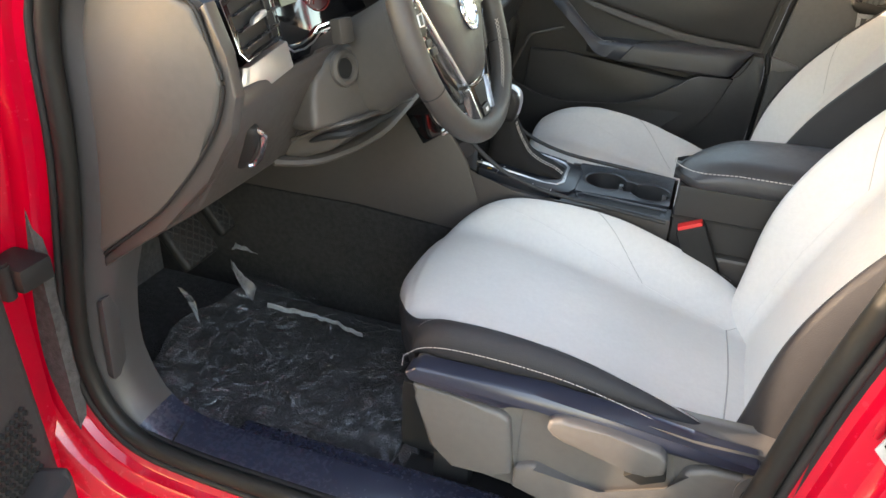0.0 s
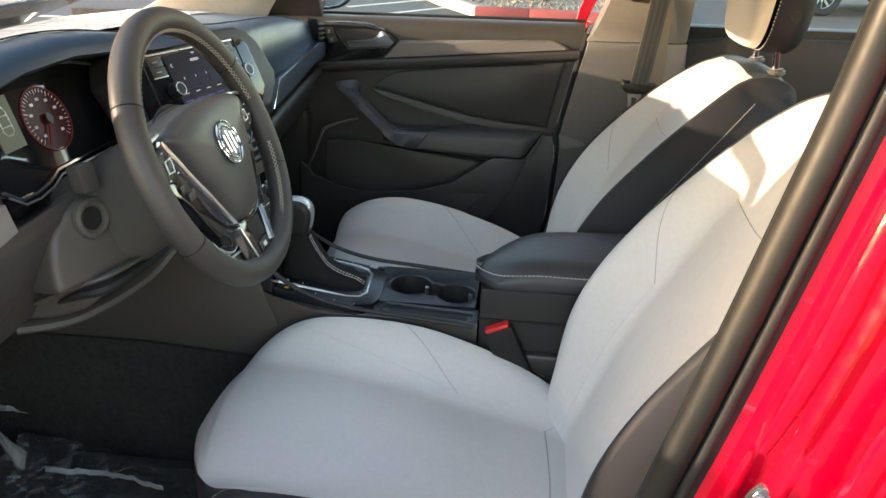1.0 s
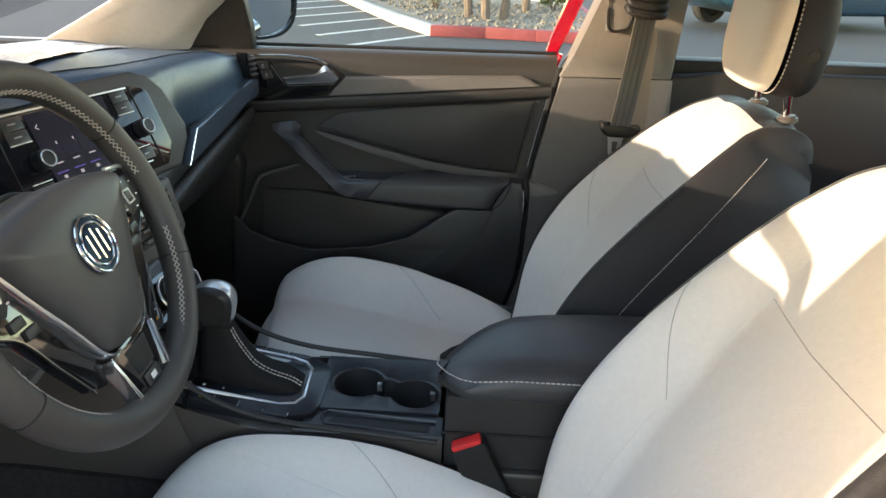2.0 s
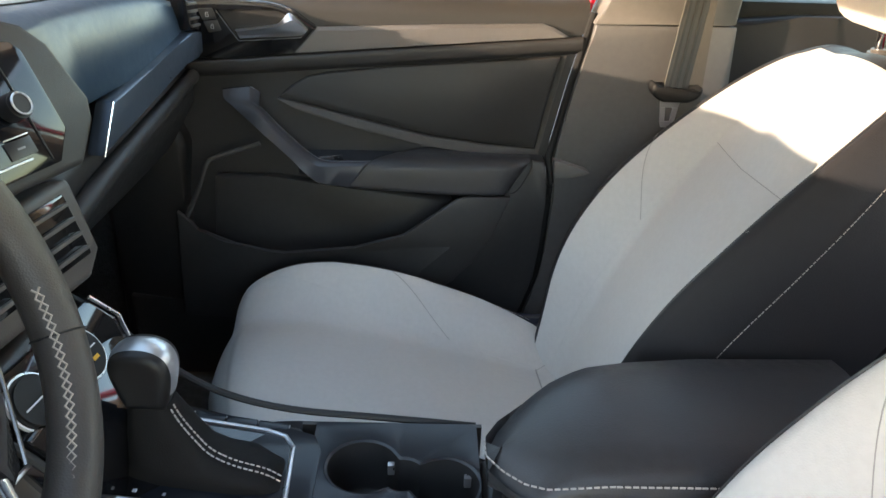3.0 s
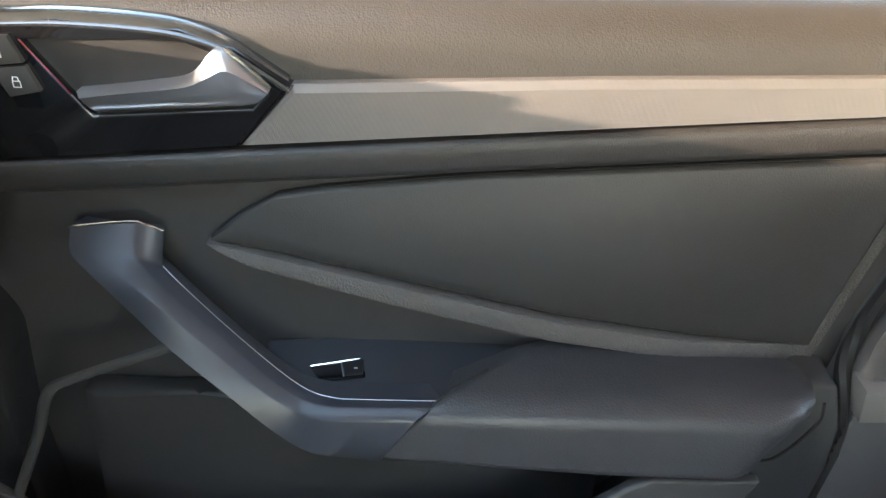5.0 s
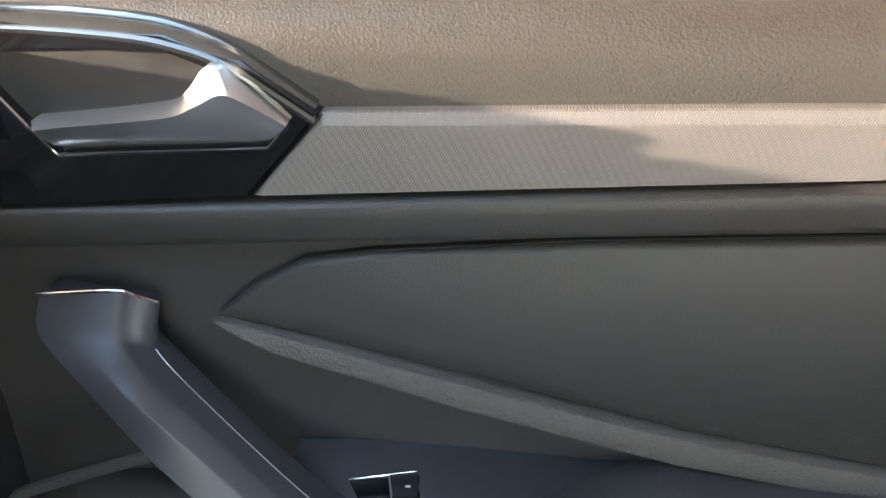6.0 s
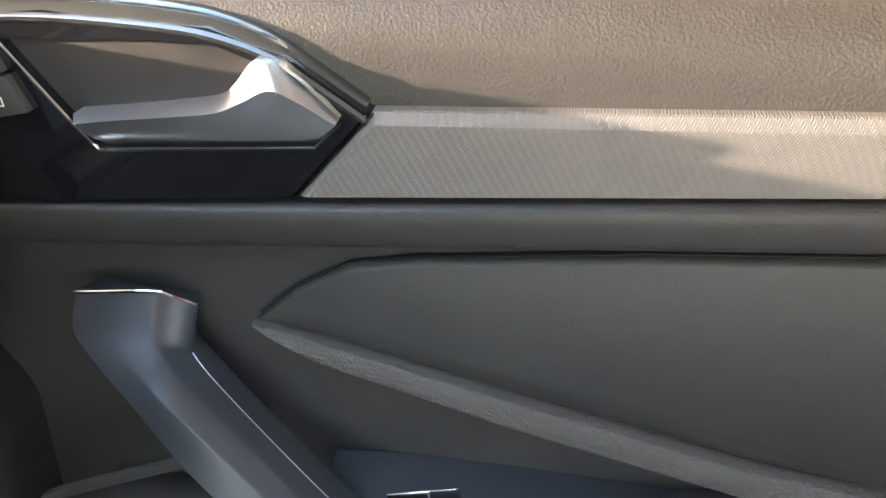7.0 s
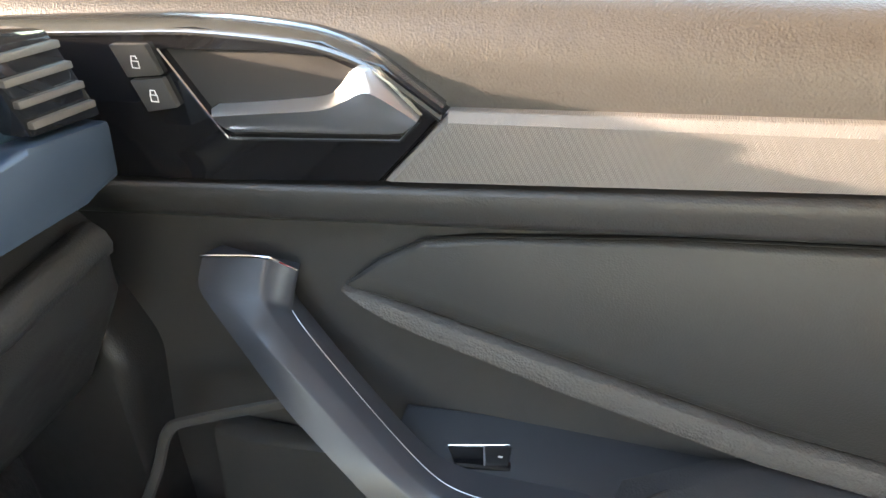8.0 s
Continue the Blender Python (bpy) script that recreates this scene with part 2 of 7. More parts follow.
def tube(pts, r, sides=8, closed=False, bm=None, flat=1.0, up=(0, 0, 1)):
    """A round bar along the points; flat squeezes it along up."""
    bm = bm or bmesh.new()
    pts = [Vector(p) for p in pts]
    rings, n = [], len(pts)
    ref = Vector(up)
    for i, p in enumerate(pts):
        a = pts[(i - 1) % n] if closed or i else p
        b = pts[(i + 1) % n] if closed or i < n - 1 else p
        t = (b - a).normalized()
        side = t.cross(ref)
        side = side.normalized() if side.length > 1e-4 else t.orthogonal().normalized()
        top = side.cross(t)
        rr = r(i / max(n - 1, 1)) if callable(r) else r
        rings.append([bm.verts.new(p + side * math.cos(w) * rr + top * math.sin(w) * rr * flat) for w in [2 * math.pi * k / sides for k in range(sides)]])
    for i in range(n if closed else n - 1):
        a, b = rings[i], rings[(i + 1) % n]
        for k in range(sides):
            bm.faces.new((a[k], a[(k + 1) % sides], b[(k + 1) % sides], b[k]))
    if not closed:
        bm.faces.new(rings[0])
        bm.faces.new(rings[-1][::-1])
    return bm


def dashes(pts, r, dash=0.005, gap=0.002):
    """Single stitches along the points, in one mesh."""
    bm = bmesh.new()
    pts = [Vector(p) for p in pts]
    along, start = 0.0, None
    for a, b in zip(pts, pts[1:]):
        length = (b - a).length
        n = max(1, int(length / 0.001))
        for k in range(n):
            p = a.lerp(b, k / n)
            phase = (along + length * k / n) % (dash + gap)
            if phase < dash and start is None:
                start = p
            elif phase >= dash and start is not None:
                tube([start, p], r, 5, bm=bm)
                start = None
        along += length
    return bm


def loft(rings, closed_ring=True, closed_way=False, caps=True, bm=None):
    bm = bm or bmesh.new()
    vs = [[bm.verts.new(p) for p in ring] for ring in rings]
    n = len(vs[0])
    for i in range(len(vs) if closed_way else len(vs) - 1):
        a, b = vs[i], vs[(i + 1) % len(vs)]
        for k in range(n if closed_ring else n - 1):
            bm.faces.new((a[k], a[(k + 1) % n], b[(k + 1) % n], b[k]))
    if caps and closed_ring and not closed_way:
        bm.faces.new(vs[0])
        bm.faces.new(vs[-1][::-1])
    return bm


def eased(rings, n=4):
    """More rings between the given ones, on smooth curves."""
    ways = [smooth_path(column, n) for column in zip(*rings)]
    return [list(ring) for ring in zip(*ways)]


def disc(c, axis, r, depth, sides=24, bevel=0.0, bm=None):
    """A short cylinder round c along axis."""
    bm2 = bmesh.new()
    bmesh.ops.create_cone(bm2, cap_ends=True, segments=sides, radius1=r, radius2=r, depth=depth)
    if bevel:
        es = [e for e in bm2.edges if abs(e.verts[0].co.z - e.verts[1].co.z) < 1e-6]
        bmesh.ops.bevel(bm2, geom=es, offset=bevel, segments=2, affect="EDGES")
    bm2.transform(Matrix.Translation(c) @ Vector((0, 0, 1)).rotation_difference(Vector(axis)).to_matrix().to_4x4())
    if bm is None:
        return bm2
    me = bpy.data.meshes.new("tmp")
    bm2.to_mesh(me)
    bm2.free()
    bm.from_mesh(me)
    bpy.data.meshes.remove(me)
    return bm


def interp(x, rows):
    """Smooth curve through rows of (x, value), sorted by x."""
    if x <= rows[0][0]:
        return rows[0][1]
    if x >= rows[-1][0]:
        return rows[-1][1]
    n = len(rows)
    i = next(k for k in range(n - 1) if x <= rows[k + 1][0])

    def slope(k):
        a, b = rows[max(k - 1, 0)], rows[min(k + 1, n - 1)]
        return (b[1] - a[1]) / (b[0] - a[0])
    (x0, v0), (x1, v1) = rows[i], rows[i + 1]
    h = x1 - x0
    t = (x - x0) / h
    return (1 + 2 * t) * (1 - t) ** 2 * v0 + t * (1 - t) ** 2 * h * slope(i) + t * t * (3 - 2 * t) * v1 + t * t * (t - 1) * h * slope(i + 1)


def linear(x, rows):
    if x <= rows[0][0]:
        return rows[0][1]
    for (a, va), (b, vb) in zip(rows, rows[1:]):
        if x <= b:
            return va + (vb - va) * (x - a) / (b - a)
    return rows[-1][1]


# ---- the parking lot ----
def ground():
    bm = bmesh.new()
    xs = [-600, -120, -40, -15, -6, -2, 2, 6, 15, 40, 120, 600]
    vs = [[bm.verts.new((x, y, 0)) for x in xs] for y in xs]
    for i in range(len(xs) - 1):
        for j in range(len(xs) - 1):
            bm.faces.new((vs[i][j], vs[i][j + 1], vs[i + 1][j + 1], vs[i + 1][j]))
    solid("ground", bm, ASPHALT, "grey asphalt of a parking lot", "ground", "structure")


def road_line(a, b, w=0.10):
    a, b = Vector((*a, 0)), Vector((*b, 0))
    side = (b - a).normalized().cross(Vector((0, 0, 1))) * w / 2
    pts = [a - side, b - side, b + side, a + side]
    solid("parking_line", prism([(p.x, p.y) for p in pts], "z", 0.0, 0.005), PAINT, "worn white painted parking line on the asphalt", "road marking", "structure", "parking lines")


def island():
    """A kerbed bed of gravel."""
    outline = [(-0.72, 9.75), (0.05, 9.78), (0.75, 9.68), (1.35, 9.66), (1.75, 9.85), (1.95, 10.4), (2.0, 14.6), (-3.0, 19.0), (-5.0, 24.0), (-6.2, 23.6), (-3.7, 17.0), (-1.35, 11.0)]
    inner = []
    c = Vector((0.2, 12.6))
    for p in outline:
        v = Vector(p)
        inner.append(tuple(v + (c - v).normalized() * 0.16))
    bed = prism(inner, "z", 0.0, 0.13)
    solid("gravel_bed", bed, GRAVEL, "bed of pale brown gravel inside a kerb", "gravel bed", "structure")

    def kerb(i0, i1, mat, label):
        for i in range(i0, i1):
            j = (i + 1) % len(outline)
            quad = [outline[i], outline[j], inner[j], inner[i]]
            solid("kerb", prism(quad, "z", 0.0, 0.15, 0.015), mat, label, "kerb", "structure", "kerbs")
    kerb(0, 6, KERB_RED, "red painted concrete kerb of the gravel bed")
    kerb(6, len(outline), CONCRETE, "bare concrete kerb of the gravel bed")
    rng = random.Random(5)
    bm = bmesh.new()
    for _ in range(1700):
        x, y = rng.uniform(-3.5, 1.75), rng.uniform(9.95, 14.2)
        if x < -0.6 and y < 10.1 - (x + 0.6) * 2.6:
            continue
        r = rng.uniform(0.02, 0.06)
        m = Matrix.Translation((x, y, 0.135)) @ Euler((rng.random() * 6, rng.random() * 6, rng.random() * 6)).to_matrix().to_4x4() @ Matrix.Diagonal((r, r * rng.uniform(0.6, 1), r * 0.7, 1))
        vs = [bm.verts.new(m @ Vector(p)) for p in ((1, 0, 0), (-1, 0, 0), (0, 1, 0), (0, -1, 0), (0, 0, 1), (0, 0, -1))]
        for a, b, q in ((0, 2, 4), (2, 1, 4), (1, 3, 4), (3, 0, 4), (2, 0, 5), (1, 2, 5), (3, 1, 5), (0, 3, 5)):
            bm.faces.new((vs[a], vs[b], vs[q]))
    solid("gravel_stones", bm, GRAVEL, "loose pale brown stones on the bed", "gravel", "stuff")


def leaves(bm, c, r, count, rng, size):
    for _ in range(count):
        d = Vector((rng.gauss(0, 1), rng.gauss(0, 1), rng.gauss(0, 0.7)))
        p = Vector(c) + d.normalized() * r * rng.uniform(0.25, 1.0)
        e = Euler((rng.random() * 6, rng.random() * 6, rng.random() * 6)).to_matrix()
        s = size * rng.uniform(0.6, 1.3)
        quad = [p + e @ Vector(q) * s for q in ((-1, 0, 0), (0, -0.4, 0.1), (1, 0, 0), (0, 0.4, 0.1))]
        bm.faces.new([bm.verts.new(q) for q in quad])


def tree(x, y, height, lean, seed):
    rng = random.Random(seed)
    t = thing("tree", "young tree with thin grey-brown trunks in the gravel bed", "tree", "trees in the bed", at=(x, y, 0.13))
    trunk = tube(smooth_path([(x, y, 0.1), (x + lean * 0.3, y, 0.9), (x + lean * 0.5, y + 0.1, 1.7), (x + lean, y, height)], 4), lambda s: 0.075 * (1 - 0.6 * s), 9)
    limbs = []
    for k in range(7):
        z = height * (0.45 + 0.08 * k)
        a = rng.random() * 6.28
        end = (x + lean * z / height + math.cos(a) * 0.9, y + math.sin(a) * 0.9, z + 0.7)
        limbs.append(end)
        tube([(x + lean * z / height, y, z), ((x + end[0]) / 2, (y + end[1]) / 2, z + 0.45), end], lambda s: 0.03 * (1 - 0.7 * s), 6, bm=trunk)
    part("trunk", trunk, BARK, t)
    crown = bmesh.new()
    for end in limbs:
        leaves(crown, end, 0.65, 260, rng, 0.05)
    part("crown", crown, LEAF, t, "sparse dusty green leaves")


def shrub(x, y, r, seed):
    rng = random.Random(seed)
    t = thing("shrub", "small dusty green shrub growing in the gravel", "shrub", "shrubs in the bed", at=(x, y, 0.13))
    stems = bmesh.new()
    for k in range(7):
        a = rng.random() * 6.28
        tube([(x, y, 0.12), (x + math.cos(a) * r * 0.5, y + math.sin(a) * r * 0.5, 0.13 + r * 0.8), (x + math.cos(a) * r, y + math.sin(a) * r, 0.13 + r * 1.3)], 0.012, 5, bm=stems)
    part("stem", stems, BARK, t)
    crown = bmesh.new()
    for k in range(6):
        a = rng.random() * 6.28
        leaves(crown, (x + math.cos(a) * r * 0.6, y + math.sin(a) * r * 0.6, 0.13 + r * rng.uniform(0.6, 1.2)), r * 0.6, 130, rng, 0.035)
    part("foliage", crown, LEAF, t)


def parked_car(x, y, turn, paint, label, wheel_mat):
    """A simple whole car; its length runs along its own x."""
    c = thing("parked_car", label, "car", "parked cars", at=(x, y, 0))
    m = pose(x, y, 0, 0, 0, turn)
    side = [(-2.25, 0.45), (-2.3, 0.75), (-2.1, 0.95), (-1.0, 1.05), (1.2, 1.08), (2.1, 1.05), (2.25, 0.8), (2.25, 0.4), (1.9, 0.28), (-1.9, 0.28)]
    part("body", moved(prism(side, "y", -0.9, 0.9, 0.09, 3), m), paint, c)
    cab = [(-1.0, 1.03), (-0.35, 1.58), (0.2, 1.66), (1.4, 1.62), (2.0, 1.05)]
    part("cabin", moved(prism(cab, "y", -0.74, 0.74, 0.07, 3), m), CAR_GLASS, c, "dark tinted cabin glass")
    roof = [(-0.4, 1.60), (0.2, 1.69), (1.45, 1.65), (1.45, 1.62), (0.2, 1.655), (-0.3, 1.58)]
    part("roof", moved(prism(roof, "y", -0.72, 0.72, 0.01), m), paint, c)
    for wx in (-1.4, 1.4):
        for wy in (-0.86, 0.86):
            tyre = bmesh.new()
            prof = [(0.22, -0.1), (0.31, -0.11), (0.34, -0.08), (0.34, 0.08), (0.31, 0.11), (0.22, 0.1)]
            rings = [[(wx + q * math.cos(w), wy + d, 0.34 + q * math.sin(w)) for q, d in prof] for w in [2 * math.pi * k / 28 for k in range(28)]]
            w = part("wheel", moved(loft(rings, True, True, False, tyre), m), TYRE, c, "black tyre")
            rim = disc((wx, wy, 0.34), (0, 1, 0), 0.235, 0.10, 28)
            part("rim", moved(rim, m), TYRE, w)
            s = 1 if wy > 0 else -1
            spokes = bmesh.new()
            for k in range(10):
                a = 2 * math.pi * k / 10
                p, q = Vector((math.cos(a), 0, math.sin(a))), Vector((math.cos(a + 0.25), 0, math.sin(a + 0.25)))
                o = Vector((wx, wy + s * 0.055, 0.34))
                tube([o + p * 0.03, o + p * 0.12, o + q * 0.225], 0.017, 6, bm=spokes)
            ringp = [Vector((wx, wy + s * 0.055, 0.34)) + Vector((math.cos(a), 0, math.sin(a))) * 0.228 for a in [2 * math.pi * k / 28 for k in range(28)]]
            tube(ringp, 0.014, 6, True, bm=spokes)
            part("spoke_star", moved(spokes, m), wheel_mat, w, "bright alloy spokes")


ground()
for k in range(9):
    road_line((-0.70 - 0.46 * k, 9.95 + 0.98 * k), (-1.75 - 0.46 * k, 8.35 + 0.98 * k))
road_line((-9.0, 7.6), (-1.6, 8.2), 0.12)
island()
tree(-0.2, 11.3, 4.2, -0.2, 3)
tree(0.06, 11.0, 4.0, -0.1, 4)
tree(0.34, 11.1, 4.4, 0.15, 8)
tree(0.76, 12.5, 4.1, 0.1, 11)
shrub(-0.8, 12.7, 0.38, 6)
shrub(1.3, 13.2, 0.25, 7)
parked_car(5.88, 13.48, 20, BLUE_PAINT, "dark blue parked sport utility car with bright wheels", WHITE_METAL)
parked_car(1.2, 21.5, 20, GREY_PAINT, "dark grey parked car behind the gravel bed", WHITE_METAL)
parked_car(9.5, 4.2, 95, BLUE_PAINT, "dark blue parked car behind the sedan", WHITE_METAL)


# ---- the car body ----
OPENING = [(-0.845, 1.07), (-0.872, 0.86), (-0.918, 0.60), (-0.912, 0.48), (-0.86, 0.405), (-0.76, 0.382), (-0.55, 0.378), (-0.25, 0.380), (-0.10, 0.392), (-0.035, 0.43),
           (0.0, 0.52), (0.018, 0.62), (0.045, 0.78), (0.080, 0.93), (0.115, 1.09), (0.145, 1.24), (0.15, 1.34), (0.08, 1.39), (-0.10, 1.405), (-0.28, 1.375), (-0.50, 1.28), (-0.72, 1.16)]


# The gap between the far front door and its pillar, from the window down.
DOOR_GAP = [(0.0815, 1.05), (0.071, 1.0), (0.0625, 0.962), (0.0535, 0.921), (0.0435, 0.867), (0.034, 0.816), (0.0262, 0.788), (0.0295, 0.752), (0.0305, 0.713), (0.0285, 0.666), (0.0265, 0.61), (0.021, 0.549), (0.005, 0.4956), (-0.0126, 0.4445), (-0.029, 0.40)]


def opening_path(n=5):
    return smooth_path([(x, 0, z) for x, z in OPENING], n, True)


def opening_ring(rows):
    """Lofts rows of (offset outwards, y) round the door opening."""
    pts = opening_path()
    count = len(pts)
    rings = []
    for i, p in enumerate(pts):
        t = (pts[(i + 1) % count] - pts[i - 1]).normalized()
        out = Vector((0, 1, 0)).cross(t)
        c = Vector((-0.38, 0, 0.85))
        if out.dot(p - c) < 0:
            out = -out
        thin = 0.42 if p.z > 1.12 and p.x < -0.02 else 1.0
        rings.append([(p.x + out.x * o * thin, y, p.z + out.z * o * thin) for o, y in rows])
    return rings


def car_body():
    car = thing("car_body", "red sedan body with its driver door opening", "car body")
    part("door_frame", loft(opening_ring([(0.010, -0.655), (0.012, -0.690), (0.016, -0.696), (0.028, -0.700), (0.036, -0.704), (0.040, -0.716), (0.046, -0.720), (0.064, -0.722), (0.069, -0.726), (0.075, -0.740), (0.082, -0.744), (0.118, -0.746), (0.126, -0.752), (0.134, -0.766), (0.165, -0.775), (0.176, -0.80), (0.19, -0.812), (0.24, -0.80), (0.24, -0.655)]), True, True, False), RED, car, "glossy red painted door frame", 30)
    part("outer_seal", loft(opening_ring([(0.0175 + 0.0055 * math.cos(a), -0.698 - 0.006 * math.sin(a)) for a in [2 * math.pi * k / 12 for k in range(12)]]), True, True, False), RUBBER, car, "black outer rubber lip")
    seal = part("door_seal", tube([Vector((p.x, -0.691, p.z)) for p in opening_path()], 0.0135, 14, True, up=(0, 1, 0)), SEAL, car, "thick black rubber door seal")
    part("lip", tube([Vector((p.x, -0.672, p.z)) for p in opening_path()], 0.0070, 10, True, up=(0, 1, 0)), SEAL, seal, "thin inner lip of the seal")
    part("floor_pan", box(-1.30, 1.25, -0.74, 0.78, 0.20, 0.29), CARPET, car, "black carpeted floor")
    pts = opening_path()
    rows = []
    for i, p in enumerate(pts):
        t = (pts[(i + 1) % len(pts)] - pts[i - 1]).normalized()
        inward = Vector((t.z, 0, -t.x))
        if inward.dot(Vector((-0.38, 0, 0.85)) - p) < 0:
            inward = -inward
        flat = linear(p.x, [(-0.90, 0.0), (-0.80, 1.0), (-0.10, 1.0), (-0.02, 0.0)]) if p.z < 0.6 else 0.0
        reach = linear(p.z, [(0.40, 0.024), (0.66, 0.034), (0.74, 0.050), (1.05, 0.050)])
        d = reach * (1 - flat) + 0.012 * flat
        ys = ((-0.004, -0.672), (0.10, -0.678), (0.30, -0.676), (0.62, -0.667), (0.90, -0.652 * (1 - flat) - 0.622 * flat), (1.0, -0.640 * (1 - flat) - 0.610 * flat), (0.98, -0.600 * (1 - flat) - 0.606 * flat), (-0.3, -0.600))
        ring = [tuple(p + inward * d * (f if f > 0 else f * 2) + Vector((0, y, 0))) for f, y in ys]
        if p.x < -0.80 and p.z < 1.10 or p.z < 0.42:
            rows.append((i, flat > 0.35, ring))
    # The ring where the sill begins closes the trim above it as well.
    trim = [(i, ring) for k, (i, low, ring) in enumerate(rows) if not low or (k and not rows[k - 1][1]) or (k + 1 < len(rows) and not rows[k + 1][1])]
    sill = [(i, ring) for i, low, ring in rows if low]

    def runs(rows):
        """Splits rings into unbroken runs along the opening."""
        out = []
        for i, ring in rows:
            if out and out[-1][-1][0] == i - 1:
                out[-1].append((i, ring))
            else:
                out.append([(i, ring)])
        if len(out) > 1 and out[0][0][0] == 0 and out[-1][-1][0] == len(pts) - 1:
            out[0] = out.pop() + out[0]
        return [[ring for i, ring in run] for run in out if len(run) > 1]
    for run in runs(trim):
        part("inner_trim", loft(run), PILLAR_DARK, car, "dark trim inside the door seal", 60)
    for run in runs(sill):
        part("inner_sill", loft(run), SILL, car, "smooth dark scuff-marked sill trim", 60)
    part("sill_joint", tube([(-0.800, -0.675, 0.3935), (-0.806, -0.640, 0.3975), (-0.812, -0.612, 0.396)], 0.0016, 6), RUBBER, car)
    part("sill_step", box(-0.74, -0.02, -0.612, -0.560, 0.285, 0.372, 0.010, 3), SILL, car, "lower step of the sill trim")
    part("kick_cover", prism([(-0.905, 0.492), (-0.896, 0.630), (-0.884, 0.636), (-0.892, 0.486)], "y", -0.672, -0.640, 0.003), PILLAR_DARK, car)
    part("firewall", box(-1.36, -1.28, -0.78, 0.80, 0.2, 1.02), CARPET, car)
    for y0, y1 in ((-0.84, -0.72), (0.72, 0.86)):
        # The near fender, out of view, is raised to shade the driver's bolster.
        part("fender", prism([(-0.96, 0.25), (-0.96, 1.09 if y0 < 0 else 0.98), (-1.3, 1.04 if y0 < 0 else 0.99), (-1.9, 0.95), (-2.3, 0.80), (-2.35, 0.5), (-2.2, 0.3), (-1.9, 0.3), (-1.85, 0.55), (-1.6, 0.70), (-1.35, 0.55), (-1.3, 0.25)], "y", y0, y1, 0.03), RED, car, "red front fender")
    part("side_wall", box(-1.30, -0.74, 0.752, 0.80, 0.2, 1.05), CARPET, car, "dark footwell wall")
    part("side_wall", box(-1.30, -0.93, -0.72, -0.66, 0.2, 1.05), CARPET, car, "dark footwell wall")
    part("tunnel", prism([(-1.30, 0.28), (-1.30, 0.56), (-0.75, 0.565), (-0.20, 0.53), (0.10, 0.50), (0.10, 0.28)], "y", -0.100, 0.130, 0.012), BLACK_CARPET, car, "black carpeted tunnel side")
    part("tunnel_upper", prism([(-1.30, 0.50), (-1.30, 0.70), (-0.75, 0.80), (-0.60, 0.82), (-0.52, 0.70), (-0.45, 0.50)], "y", -0.0905, 0.1205, 0.006), DASH, car, "dark tunnel side")
    part("pillar_trim", prism([(0.03, 0.55), (0.06, 0.78), (0.10, 0.95), (0.16, 1.25), (0.17, 1.40), (0.36, 1.40), (0.34, 1.10), (0.30, 0.55)], "y", -0.70, -0.63, 0.012), RUBBER, car, "dark trim of the door pillar")
    part("pillar_outer", prism([(0.10, 0.30), (0.32, 0.30), (0.36, 0.9), (0.42, 1.40), (0.30, 1.40), (0.24, 0.9)], "y", -0.83, -0.69, 0.02), RED, car, "glossy red outer pillar")
    # Far side: pillar, rear door, roof, glass frames.
    low = [(0.083, 1.034)] + [(x + 0.0075, z) for x, z in DOOR_GAP[1:]] + [(-0.035, 0.28), (0.36, 0.28), (0.33, 1.036)]
    part("pillar_lower", prism(low, "y", lambda x, z: linear(z, [(0.76, 0.7025), (0.80, 0.7260), (1.05, 0.7200)]), 0.79, 0.004), PILLAR_LOW, car, "dark grey lower pillar trim")
    up = [(0.082, 1.005), (0.078, 1.032), (0.325, 1.038), (0.33, 1.20), (0.36, 1.42), (0.235, 1.42), (0.150, 1.20), (0.105, 1.08)][1:]
    part("pillar_upper", prism(up, "y", lambda x, z: 0.718 - 0.10 * (z - 1.0), 0.79, 0.006), PILLAR, car, "dark grey upper pillar trim")
    part("pillar_step", prism([(0.031, 0.792), (0.036, 0.757), (0.060, 0.756), (0.096, 0.763), (0.102, 0.767), (0.095, 0.772)], "y", lambda x, z: 0.6965 + 0.1 * max(0, x - 0.04), 0.722, 0.003), PILLAR, car)
    part("outer_frame", prism([(0.068, 1.04), (0.10, 1.12), (0.15, 1.25), (0.22, 1.42), (0.17, 1.42), (0.115, 1.25), (0.06, 1.10), (0.045, 1.04)], "y", 0.80, 0.83, 0.006), RED, car, "red painted window frame")
    part("frame_sliver", prism([(0.064, 1.032), (0.074, 1.032), (0.088, 1.075), (0.078, 1.075)], "y", 0.757, 0.79, 0.002), RED, car, "red painted window frame")
    part("rear_panel", prism([(0.33, 0.28), (0.33, 1.045), (0.45, 1.055), (1.25, 1.07), (1.25, 0.28)], "y", 0.735, 0.82, 0.012), LOWER_DASH, car, "black rear door trim")
    part("rear_belt", prism([(0.33, 1.04), (0.33, 1.075), (1.25, 1.085), (1.25, 1.05)], "y", 0.765, 0.83, 0.006), RUBBER, car, "black window sill strip")
    part("rear_armrest", prism([(0.45, 0.74), (1.2, 0.76), (1.2, 0.68), (0.5, 0.66)], "y", 0.68, 0.74, 0.012), DOOR_SOFT, car)
    # Unseen header, hung below the roof so the headrests stay in shade.
    part("roof_header", prism([(-0.315, 1.340), (-0.285, 1.335), (-0.262, 1.345), (-0.27, 1.418), (-0.30, 1.418)], "y", -0.60, 0.63, 0.006), HEADLINER, car, "unseen grey header behind the windshield edge, added to shade the headrests")
